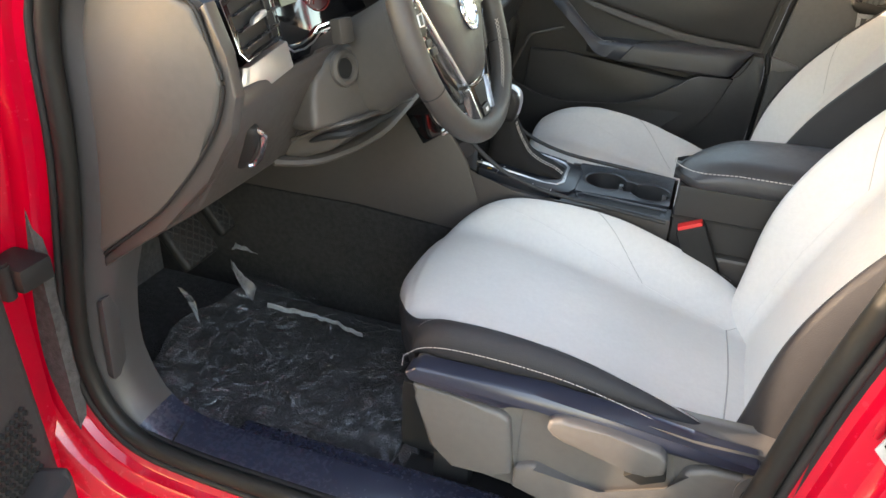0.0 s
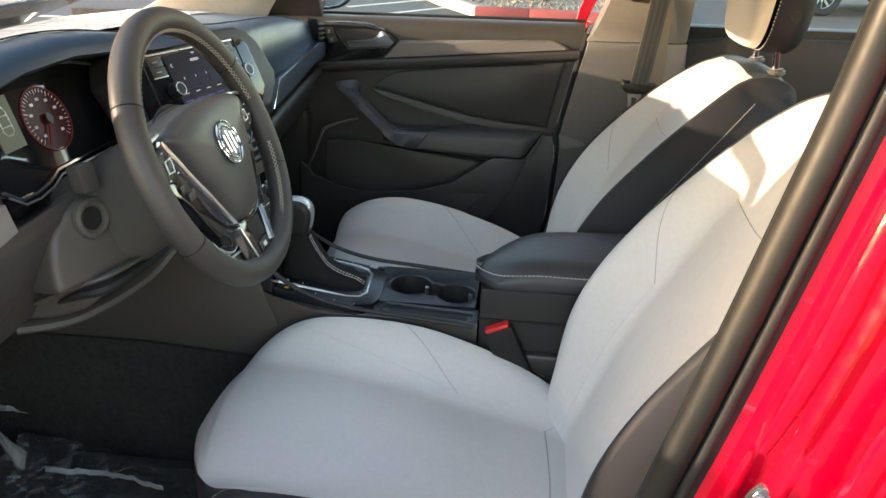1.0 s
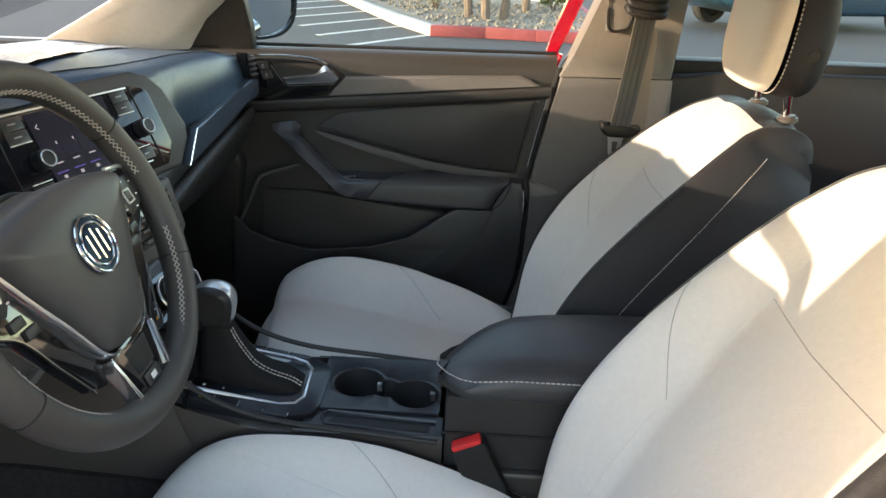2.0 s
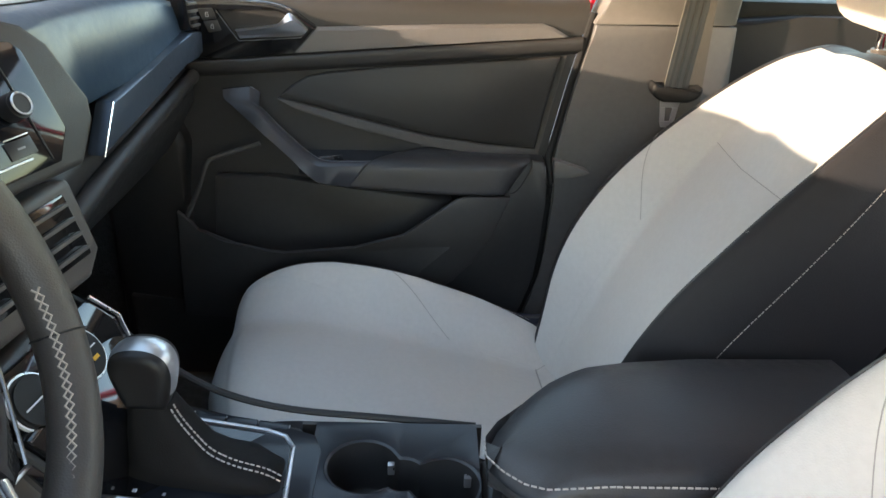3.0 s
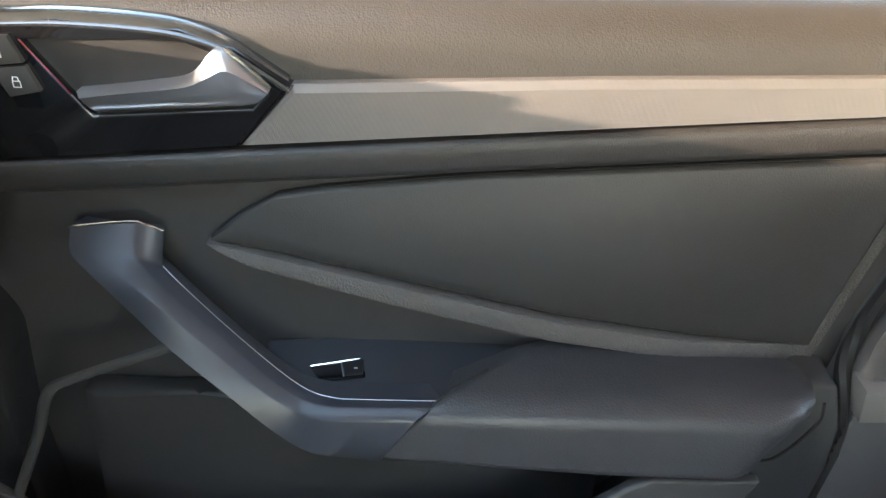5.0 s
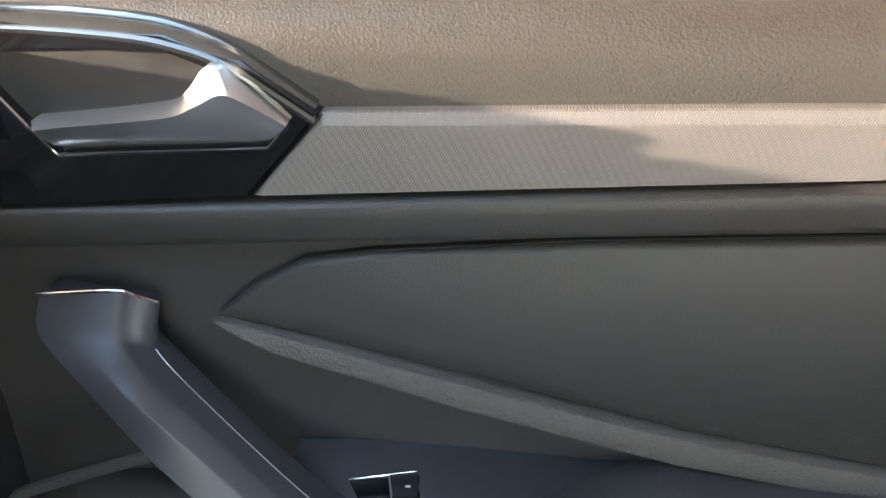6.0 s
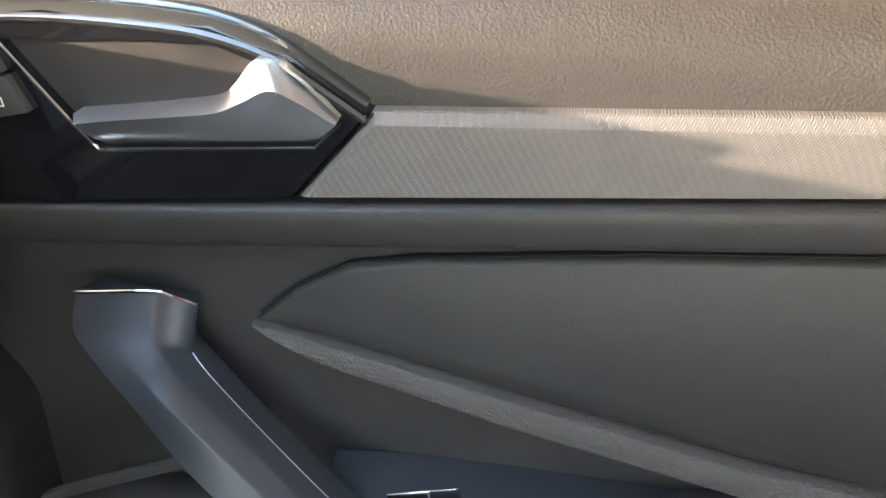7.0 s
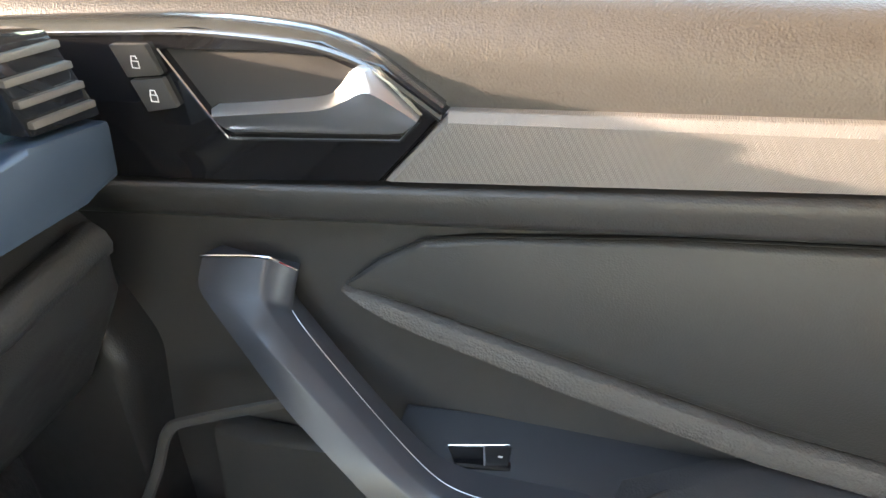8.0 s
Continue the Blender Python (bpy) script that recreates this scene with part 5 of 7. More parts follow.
    hm = m_head @ pose(0.372, 0, 1.226, 0, 12, 0)

    def shape(front):
        rings = []
        for k in range(19):
            a = -math.pi / 2 + math.pi * k / 18
            z, w = 0.098 * math.copysign(abs(math.sin(a)) ** 0.72, math.sin(a)), max(abs(math.cos(a)) ** 0.42, 0.02)
            ring = []
            for q in range(25):
                b = -math.pi / 2 + math.pi * q / 24
                x = (-0.040 if front else 0.086) * w * math.copysign(abs(math.cos(b)) ** 0.55, math.cos(b))
                y = 0.114 * w * math.copysign(abs(math.sin(b)) ** 0.62, math.sin(b))
                ring.append((x - 0.012 * (z / 0.1) - (0.004 if front else -0.004), y * (1.0 if front else 0.985), z))
            rings.append(ring)
        return loft(rings, False)
    head = part("headrest", moved(shape(True), hm), GREY_SEAT, t, "light grey headrest front", 80)
    part("headrest_back", moved(shape(False), hm), SHADED_LEATHER, head, "black headrest back", 80)
    edge = []
    for k in range(61):
        a = 2 * math.pi * k / 60
        z = 0.098 * math.copysign(abs(math.sin(a)) ** 0.72, math.sin(a))
        y = 0.1150 * max(abs(math.cos(a)) ** 0.42, 0.02) * math.copysign(1, math.cos(a))
        edge.append((-0.012 * z / 0.1 + 0.004, y, z))
    part("headrest_stitch", moved(dashes(edge, 0.0012, 0.004, 0.003), hm), THREAD, head, "pale stitched edge")
    for side in (-1, 1):
        part("release_button", moved(disc((0.045, side * 0.106, -0.02), (0, side, 0), 0.013, 0.012, 16, 0.003), hm), RUBBER, head)
        post = part("headrest_post", moved(tube([(0.409, side * 0.071, 1.06), (0.402, side * 0.071, 1.13)], 0.0072, 12), m_head), CHROME, t, "chrome headrest post")
        part("collar", moved(disc((0.408, side * 0.071, 1.089), (-0.1, 0, 1), 0.017, 0.014, 16, 0.004), m_head), DARK_TRIM, post)
    # Base, shield, rails.
    part("seat_frame", moved(box(-0.48, 0.10, -0.19, 0.19, 0.36, 0.50, 0.02), m), RUBBER, t, "dark seat frame")
    low = Matrix.Translation((0, 0, -drop)) @ m
    y = near * 0.262
    sh = [(-0.436, 0.590), (-0.42, 0.602), (-0.25, 0.607), (-0.14, 0.598), (-0.05, 0.583), (0.03, 0.585), (0.10, 0.600), (0.125, 0.56), (0.12, 0.47), (0.03, 0.43), (-0.20, 0.42), (-0.36, 0.43), (-0.40, 0.466), (-0.425, 0.555)]
    shield = part("side_shield", moved(prism(sh, "y", y - near * 0.055, y, 0.008, 3), low), GREY_PLASTIC, t, "grey plastic seat side shield", 45)
    front_panel = [(-0.428, 0.573), (-0.36, 0.568), (-0.300, 0.562), (-0.283, 0.552), (-0.272, 0.455), (-0.300, 0.440), (-0.362, 0.436), (-0.398, 0.468), (-0.421, 0.550)]
    part("shield_front", moved(prism(front_panel, "y", y - near * 0.01, y + near * 0.012, 0.008, 3), low), GREY_PLASTIC, shield)
    ledge = [(-0.438, 0.592), (-0.42, 0.605), (-0.25, 0.610), (-0.14, 0.601), (-0.05, 0.586), (0.03, 0.588), (0.035, 0.570), (-0.07, 0.5725), (-0.14, 0.579), (-0.258, 0.590), (-0.276, 0.582), (-0.296, 0.571), (-0.430, 0.579)]
    part("shield_ledge", moved(prism(ledge, "y", y - near * 0.02, y + near * 0.016, 0.005, 3), low), SHIELD_TOP, shield, "smooth dark top edge of the shield", 60)
    foot = [(-0.270, 0.474), (-0.244, 0.487), (-0.150, 0.464), (-0.064, 0.505), (-0.050, 0.548), (-0.020, 0.562), (0.030, 0.562), (0.045, 0.45), (-0.04, 0.425), (-0.20, 0.415), (-0.272, 0.435)]
    part("shield_foot", moved(prism(foot, "y", y - near * 0.01, y + near * 0.014, 0.008, 3), low), GREY_PLASTIC, shield)
    part("lever_recess", moved(prism([(-0.268, 0.586), (-0.07, 0.570), (-0.056, 0.505), (-0.10, 0.458), (-0.268, 0.450)], "y", y - near * 0.006, y + near * 0.002, 0.001), low), GREY_PLASTIC, shield)
    lever = [(-0.230, 0.574), (-0.227, 0.587), (-0.211, 0.593), (-0.150, 0.590), (-0.086, 0.583), (-0.075, 0.572), (-0.075, 0.548), (-0.096, 0.536), (-0.120, 0.539), (-0.204, 0.556), (-0.221, 0.564)]
    part("height_lever", moved(prism(lever, "y", y + near * 0.008, y + near * 0.032, 0.006, 3), low), GREY_PLASTIC, shield, "grey height lever")
    part("lever_foot", moved(prism([(-0.100, 0.540), (-0.078, 0.552), (-0.070, 0.530), (-0.100, 0.512), (-0.125, 0.520)], "y", y, y + near * 0.022, 0.004), low), RUBBER, shield)
    part("recline_knob", moved(disc((0.050, y + near * 0.010, 0.540), (0, 1, 0), 0.040, 0.034, 32, 0.010), low), GREY_PLASTIC, shield, "grey recliner cover")
    part("knob_slot", moved(tube([(0.050 + 0.030 * math.cos(a), y + near * 0.027, 0.540 + 0.030 * math.sin(a)) for a in [math.pi * (0.1 + 0.9 * k / 14) for k in range(15)]], 0.004, 6), low), RUBBER, shield)
    for ry in (-0.20, 0.20):
        part("rail", moved(box(-0.46, 0.16, ry - 0.022, ry + 0.022, 0.285 - dz, 0.345, 0.004), m), RUBBER, t, "black steel seat rail")
        for rx in (-0.38, 0.06):
            part("rail_leg", moved(box(rx - 0.03, rx + 0.03, ry - 0.015, ry + 0.015, 0.34, 0.40, 0.004), m), RUBBER, t)
    return t


seat("driver_seat", "light grey and black leatherette driver seat", -0.327, 0.0, -1, rise=0.032, corner=0.095, tuck=0.085, skew=0.030)
seat("passenger_seat", "light grey and black leatherette passenger seat", 0.349, -0.035, 1, 0.962, front=0.022, inner=0.885, roll=0.018, corner=0.060, drop=0.040, wrap=1.0, tuck=0.045, skew=0.042, flank=0.010)


# ---- dashboard ----
def local_frame(o, n):
    """A frame whose x runs along the face to the passenger's side, y up the face, z out of it."""
    n = Vector(n).normalized()
    r = Vector((0, 0, 1)).cross(n).normalized()
    u = n.cross(r)
    return Matrix.Translation(o) @ Matrix((r, u, n)).transposed().to_4x4()


def slab(frame_m, poly, d0, d1, bevel=0.0, segs=2):
    return moved(prism(poly, "z", d0, d1, bevel, segs), frame_m)


def rect(x0, x1, y0, y1):
    return [(x0, y0), (x1, y0), (x1, y1), (x0, y1)]


def hoop(r, c=(0, 0), n=28):
    return [(c[0] + r * math.cos(2 * math.pi * k / n), c[1] + r * math.sin(2 * math.pi * k / n)) for k in range(n)]


RADIO = local_frame((-0.5831, 0.0405, 1.0453), (0.8732, -0.2341, 0.4275))
CLUSTER = local_frame((-0.705, -0.305, 1.035), (0.93, -0.03, 0.36))
CLIMATE = local_frame((-0.560, -0.012, 0.795), (0.80, -0.10, 0.59))


def dashboard():
    d = thing("dashboard", "charcoal dashboard with a gloss black radio and silver strips", "dashboard", at=(-0.8, 0, 0.9))
    rows = [(-0.655, -0.690, 1.02, 1.070), (-0.62, -0.682, 1.050, 1.090), (-0.55, -0.675, 1.088, 1.112), (-0.48, -0.672, 1.108, 1.137), (-0.40, -0.672, 1.119, 1.149), (-0.30, -0.668, 1.122, 1.152), (-0.20, -0.660, 1.114, 1.144), (-0.12, -0.648, 1.103, 1.131),
            (-0.02, -0.630, 1.100, 1.125), (0.08, -0.612, 1.098, 1.118), (0.16, -0.603, 1.085, 1.110), (0.22, -0.600, 1.020, 1.106), (0.27, -0.600, 0.990, 1.102), (0.40, -0.600, 0.985, 1.093), (0.55, -0.600, 0.985, 1.078), (0.64, -0.603, 0.985, 1.063), (0.70, -0.615, 0.985, 1.052)]
    rings = []
    for y, xf, zl, zt in rows:
        sec = [(xf - 0.10, zl - 0.004), (xf - 0.006, zl), (xf, zl + 0.005), (xf - 0.006 - 0.12 * max(0, zt - zl - 0.05), zt - 0.016), (xf - 0.022 - 0.12 * max(0, zt - zl - 0.05), zt - 0.004), (xf - 0.06, zt), (-0.86, min(zt, 1.10)), (-1.02, 1.070), (-1.28, 1.035), (-1.28, 0.93), (-0.95, 0.93)]
        rings.append([(x, y, z) for x, z in sec])
    part("upper_pad", loft(rings), DASH_PAD, d, "grained charcoal dash pad", 60)
    part("pad_seam", tube(smooth_path([(rows[k][1] - 0.06, rows[k][0], rows[k][3] + 0.0006) for k in range(1, len(rows))], 3), 0.0012, 5), RUBBER, d)
    # Lower dash, driver's side: sloping knee panel, then the passenger's knee panel and glovebox.
    knee = [(-0.650, 0.968), (-0.640, 0.973), (-0.634, 0.955), (-0.665, 0.885), (-0.715, 0.80), (-0.86, 0.700), (-1.0, 0.66), (-1.25, 0.66), (-1.25, 0.93), (-0.80, 0.935), (-0.668, 0.945)]
    part("knee_panel", prism([(x, z) for x, z in knee], "y", -0.645, -0.10, 0.006, 3), DASH, d, "dark driver knee panel", 50)
    glove = [(-0.640, 0.955), (-0.606, 0.930), (-0.610, 0.885), (-0.660, 0.80), (-0.76, 0.70), (-1.0, 0.62), (-1.25, 0.62), (-1.25, 1.0), (-0.70, 1.0)]
    part("glovebox", prism(glove, "y", 0.165, 0.695, 0.014, 3), LOWER_DASH, d, "dark glovebox front", 50)
    part("dash_roll", tube([(-0.604, 0.17, 0.880), (-0.600, 0.24, 0.895), (-0.600, 0.30, 0.903), (-0.602, 0.45, 0.915), (-0.608, 0.68, 0.930)], 0.013, 10), LOWER_DASH, d)
    # End cap with its cover.
    cap = [(-0.82, 1.075), (-0.70, 1.082), (-0.668, 1.070), (-0.650, 1.02), (-0.640, 0.985), (-0.655, 0.935), (-0.690, 0.880), (-0.76, 0.80), (-0.865, 0.715), (-0.885, 0.72), (-0.865, 0.90)]
    part("end_cover", prism(cap, "y", -0.668, -0.640, 0.010, 3), DARK_TRIM, d, "dark grey dash end cover", 50)
    part("cover_gap", tube(smooth_path([(x, -0.6665, z) for x, z in cap[1:9]], 5), 0.0024, 6), RUBBER, d, "dark gap round the end cover")
    ring = [(-0.648, 1.075), (-0.628, 1.02), (-0.619, 0.972), (-0.631, 0.925), (-0.673, 0.855), (-0.75, 0.775), (-0.865, 0.690), (-0.872, 0.708), (-0.76, 0.795), (-0.688, 0.875), (-0.652, 0.933), (-0.637, 0.985), (-0.647, 1.02), (-0.664, 1.068)]
    part("end_rim", prism([(x - 0.007, z) if i < 7 else (x, z) for i, (x, z) in enumerate(ring)], "y", -0.664, -0.644, 0.003), DASH, d)
    # Driver's side vent with silver strip.
    vent = local_frame((-0.655, -0.565, 1.035), (0.96, -0.22, 0.28))
    out = [(-0.050, 0.031), (0.006, 0.069), (0.031, 0.061), (0.034, -0.022), (-0.032, -0.041), (-0.042, -0.030)]
    v = part("side_vent", slab(vent, out, -0.03, 0.002, 0.004), GLOSS, d, "gloss black side air vent")
    part("vent_well", slab(vent, [(-0.040, 0.026), (0.004, 0.058), (0.026, 0.052), (0.029, -0.018), (-0.030, -0.035), (-0.036, -0.026)], 0.0012, 0.0024, 0.0004), RUBBER, v, "dark vent opening")
    for k in range(4):
        q = -0.022 + 0.0195 * k
        part("slat", slab(vent, [(-0.035 - 0.001 * k, q - 0.005), (0.027, q + 0.014), (0.027, q + 0.0165), (-0.035 - 0.001 * k, q - 0.0025)], 0.001, 0.012, 0.0008), SLAT, v, "dark satin slat")
    part("vent_divider", slab(vent, [(0.012, -0.022), (0.0145, -0.021), (0.0145, 0.058), (0.012, 0.058)], 0.001, 0.007, 0.0006), SLAT, v)
    part("vent_tab", slab(vent, [(-0.022, -0.002), (0.004, 0.006), (0.006, 0.014), (-0.004, 0.013), (-0.018, 0.006)], 0.008, 0.018, 0.003), SATIN, v, "bright vent tab")
    part("vent_rim", moved(tube([(x, y, 0.003) for x, y in out], 0.0009, 6, True), vent), CHROME, v, "bright vent rim")
    strip = local_frame((-0.640, -0.56, 0.960), (0.95, -0.20, 0.18))
    part("silver_strip", slab(strip, [(-0.040, 0.029), (0.032, 0.048), (0.036, 0.014), (-0.056, -0.012)], -0.01, 0.006, 0.002), SILVER, d, "satin silver strip")
    part("silver_strip_edge", slab(strip, [(-0.052, 0.030), (-0.040, 0.029), (-0.056, -0.012), (-0.070, -0.010)], -0.01, 0.008, 0.002), SATIN, d)
    # Passenger's side strip and vent.
    long = [(0.300, 0.986), (0.44, 0.993), (0.58, 1.004), (0.640, 1.009), (0.698, 1.001), (0.694, 0.968), (0.665, 0.965), (0.60, 0.968), (0.44, 0.952), (0.252, 0.932)]
    part("passenger_strip", prism(long, "x", -0.588, -0.61, 0.004), SILVER_BLUE, d, "satin grey strip across the dash")
    part("strip_edge", tube([(-0.588, 0.299, 0.986), (-0.588, 0.251, 0.932)], 0.0016, 6), CHROME, d, "bright end of the strip")
    v = part("passenger_vent", prism([(0.628, 1.068), (0.676, 1.058), (0.697, 1.004), (0.645, 1.011)], "x", -0.590, -0.615, 0.004), GLOSS, d, "gloss black air vent")
    for k in range(4):
        z = 1.016 + 0.012 * k
        part("slat", prism([(0.646 - 0.004 * k, z), (0.690 - 0.004 * k, z - 0.004), (0.690 - 0.004 * k, z), (0.646 - 0.004 * k, z + 0.004)], "x", -0.5865, -0.592, 0.001), DARK_TRIM, v)
    # Instrument cluster.
    face = [(-0.134, 0.030), (-0.106, 0.063), (-0.070, 0.079), (-0.037, 0.084), (0.030, 0.083), (0.105, 0.073), (0.180, 0.053), (0.192, 0.020), (0.190, -0.020), (0.150, -0.050), (0.099, -0.052), (0.030, -0.0525), (-0.027, -0.053), (-0.054, -0.063), (-0.085, -0.0675), (-0.113, -0.066), (-0.134, -0.050)]
    part("cluster_well", slab(CLUSTER, [(x * 1.1, y * 1.12) for x, y in face], -0.07, -0.022, 0.006), DARK_TRIM, d, "dark instrument hood")
    c = part("cluster_glass", slab(CLUSTER, face, -0.03, -0.016, 0.003), GLOSS, d, "dark instrument panel")
    part("cluster_rim", moved(tube([(x, y, -0.014) for x, y in face[10:]], 0.0030, 6), CLUSTER), CHROME, d, "bright lower rim of the instruments")
    part("cluster_rim", moved(tube([(x, y - 0.0075, -0.010) for x, y in face[10:]], 0.0016, 6), CLUSTER), SATIN, d, "second bright line under the instruments")
    part("cluster_shelf", slab(CLUSTER, [(x, y - 0.004) for x, y in face[10:]] + [(-0.134, -0.085), (0.150, -0.085)], -0.05, -0.018, 0.002), GLOSS, d, "gloss black ledge under the instruments")
    part("cluster_rim", moved(tube([(x, y, -0.013) for x, y in face[2:9]], 0.0020, 6), CLUSTER), SATIN, d, "bright upper rim of the instruments")
    for cx in (-0.155, 0.005):
        ringp = [(cx + 0.044 * math.cos(a), 0.012 + 0.044 * math.sin(a), -0.0145) for a in [2 * math.pi * k / 40 for k in range(40)]]
        dial = part("dial_ring", moved(tube(ringp, 0.0009, 6, True), CLUSTER), DIAL_RED, c, "red lit dial ring")
        part("dial_face", slab(CLUSTER, hoop(0.042, (cx, 0.012), 36), -0.0165, -0.0157), DIAL_DIM, dial, "dark red dial face")
        marks = bmesh.new()
        for k in range(33):
            a = -0.8 + 4.74 * k / 32
            p, q = (0.037 if k % 4 else 0.034), 0.041
            tube([(cx + p * math.cos(a), 0.012 + p * math.sin(a), -0.0150), (cx + q * math.cos(a), 0.012 + q * math.sin(a), -0.0150)], 0.0007, 4, bm=marks)
        part("scale_marks", moved(marks, CLUSTER), WHITE_PRINT, dial, "white scale marks")
        figures = bmesh.new()
        for k in range(9):
            a = -0.8 + 4.74 * k / 8
            fx, fy = cx + 0.0275 * math.cos(a), 0.012 + 0.0275 * math.sin(a)
            prism(rect(fx - 0.0030, fx + 0.0030, fy - 0.0020, fy + 0.0020), "z", -0.0156, -0.0150, bm=figures)
        part("dial_print", moved(figures, CLUSTER), WHITE_PRINT, dial, "small print bars round the dial")
        part("needle", moved(tube([(cx, 0.012, -0.0125), (cx - 0.022, -0.020, -0.0125)], 0.0013, 5), CLUSTER), DIAL_RED, dial)
        part("dial_hub", moved(disc((cx, 0.012, -0.0125), (0, 0, 1), 0.008, 0.005, 20, 0.0015), CLUSTER), KEY_BLACK, dial)
    lcd = part("trip_display", slab(CLUSTER, [(-0.096, -0.010), (-0.054, -0.009), (-0.047, 0.058), (-0.092, 0.0585)], -0.016, -0.0145), LCD, c, "pale green lit trip display")
    shape = [(-0.076, 0.046), (-0.066, 0.046), (-0.062, 0.038), (-0.063, 0.014), (-0.067, 0.009), (-0.077, 0.009), (-0.081, 0.014), (-0.080, 0.038)]
    part("car_outline", moved(tube([(x, y, -0.014) for x, y in shape], 0.0008, 5, True), CLUSTER), WHITE_PRINT, lcd, "white outline of a car")
    for q in (0.034, 0.020):
        part("car_line", moved(tube([(-0.080, q, -0.014), (-0.063, q, -0.014)], 0.0007, 5), CLUSTER), WHITE_PRINT, lcd)
    # Radio.
    bez = [(-0.262, 0.040), (-0.245, 0.074), (-0.215, 0.084), (0.055, 0.080), (0.085, 0.068), (0.104, 0.046), (0.118, -0.015), (0.108, -0.036), (0.068, -0.070), (-0.245, -0.070)]
    part("radio_bezel", slab(RADIO, bez, -0.060, -0.003, 0.006, 3), LOWER_DASH, d, "matt dark radio bezel")
    gl = [(-0.232, 0.062), (0.034, 0.060), (0.058, 0.054), (0.066, 0.044), (0.066, -0.034), (0.040, -0.060), (-0.236, -0.060)]
    radio = part("radio", slab(RADIO, gl, -0.02, 0.000, 0.002), DARK_GLASS, d, "gloss black touch radio")
    part("glass_line", moved(tube([(0.0315, 0.060, 0.0004), (0.0315, -0.055, 0.0004)], 0.0009, 5), RADIO), RUBBER, radio)
    part("glass_line", moved(tube([(-0.2015, 0.061, 0.0004), (-0.2075, -0.058, 0.0004)], 0.0009, 5), RADIO), RUBBER, radio)
    scr = part("display", slab(RADIO, rect(-0.1555, -0.0240, -0.036, 0.055), 0.0002, 0.0010), SCREEN, radio, "dark purple radio display")
    for k in range(4):
        x = -0.1525 + 0.0275 * k
        part("preset_tile", slab(RADIO, rect(x, x + 0.0262, -0.0040, 0.0180), 0.0010, 0.0014), SCREEN_TILE, scr, "purple preset tile")
        part("tile_number", slab(RADIO, rect(x + 0.0215, x + 0.0235, 0.0125, 0.0160), 0.0014, 0.0018), SCREEN_TEXT, scr)
        part("tile_caption", slab(RADIO, rect(x + 0.008, x + 0.0185, -0.0108, -0.0090), 0.0010, 0.0016), SCREEN_TEXT, scr, "small print bar")
        part("menu_line", slab(RADIO, rect(x + 0.002, x + 0.0205, -0.0222, -0.0210), 0.0010, 0.0016), SCREEN_LINE, scr, "thin violet menu line")
        part("menu_mark", slab(RADIO, rect(x + 0.0095, x + 0.0145, -0.0300, -0.0258), 0.0010, 0.0016), SCREEN_TEXT, scr)
    part("station_bar", slab(RADIO, rect(-0.098, -0.078, 0.0375, 0.0420), 0.0010, 0.0016), SCREEN_TEXT, scr, "station print bar")
    part("header_line", slab(RADIO, rect(-0.150, -0.030, 0.0470, 0.0476), 0.0010, 0.0014), SCREEN_TILE, scr)
    part("clock_bar", slab(RADIO, rect(-0.090, -0.082, 0.0495, 0.0520), 0.0010, 0.0016), SCREEN_TEXT, scr)
    part("arrow", moved(tube([(-0.1440, 0.0405, 0.0016), (-0.1480, 0.0375, 0.0016), (-0.1440, 0.0345, 0.0016)], 0.0008, 5), RADIO), SCREEN_TEXT, scr)
    for cx, kx in ((-0.1765, -0.1680), (0.0050, 0.0135)):
        k1 = part("knob", moved(disc((kx, -0.002, 0.010), (0, 0, 1), 0.0125, 0.020, 28, 0.003), RADIO), KEY_BLACK, radio, "black radio knob")
        part("knob_ring", moved(tube([(kx + 0.0098 * math.cos(a), -0.002 + 0.0098 * math.sin(a), 0.0202) for a in [2 * math.pi * q / 24 for q in range(24)]], 0.0010, 6, True), RADIO), SATIN, k1, "bright knob ring")
        for y0, y1 in ((0.0405, 0.0560), (0.0250, 0.0395)):
            b = part("radio_key", slab(RADIO, rect(cx - 0.0155, cx + 0.0155, y0, y1), 0.000, 0.0012, 0.0004), KEY_BLACK, radio, "dark radio key")
            part("key_print", slab(RADIO, rect(cx - 0.0055, cx + 0.0055, (y0 + y1) / 2 - 0.0010, (y0 + y1) / 2 + 0.0010), 0.0012, 0.0016), GREY_PRINT, b, "small print bar")
        part("key_line", slab(RADIO, rect(cx - 0.0155, cx + 0.0155, 0.0232, 0.0246), 0.000, 0.0018, 0.0004), SATIN, radio, "bright line under the keys")
        part("key_line", slab(RADIO, rect(cx - 0.0145, cx + 0.0150, -0.0262, -0.0248), 0.000, 0.0018, 0.0004), SATIN, radio, "bright line over the lower keys")
        b = part("radio_key", slab(RADIO, rect(cx - 0.0155, cx + 0.0155, -0.0440, -0.0280), 0.000, 0.0012, 0.0004), KEY_BLACK, radio, "dark radio key")
        part("key_print", slab(RADIO, rect(cx - 0.0045, cx + 0.0045, -0.0370, -0.0350), 0.0012, 0.0016), AMBER_PRINT if cx < 0 else GREY_PRINT, b, "small print bar")
    part("radio_trim", slab(RADIO, [(-0.1900, 0.0588), (0.0250, 0.0560), (0.0250, 0.0585), (-0.1900, 0.0613)], 0.000, 0.0022, 0.0006), SATIN, radio, "bright line above the display")
    part("radio_trim", slab(RADIO, [(-0.1920, -0.0470), (0.0100, -0.0490), (0.0100, -0.0470), (-0.1920, -0.0450)], 0.000, 0.0022, 0.0006), SATIN, radio, "bright line under the display")
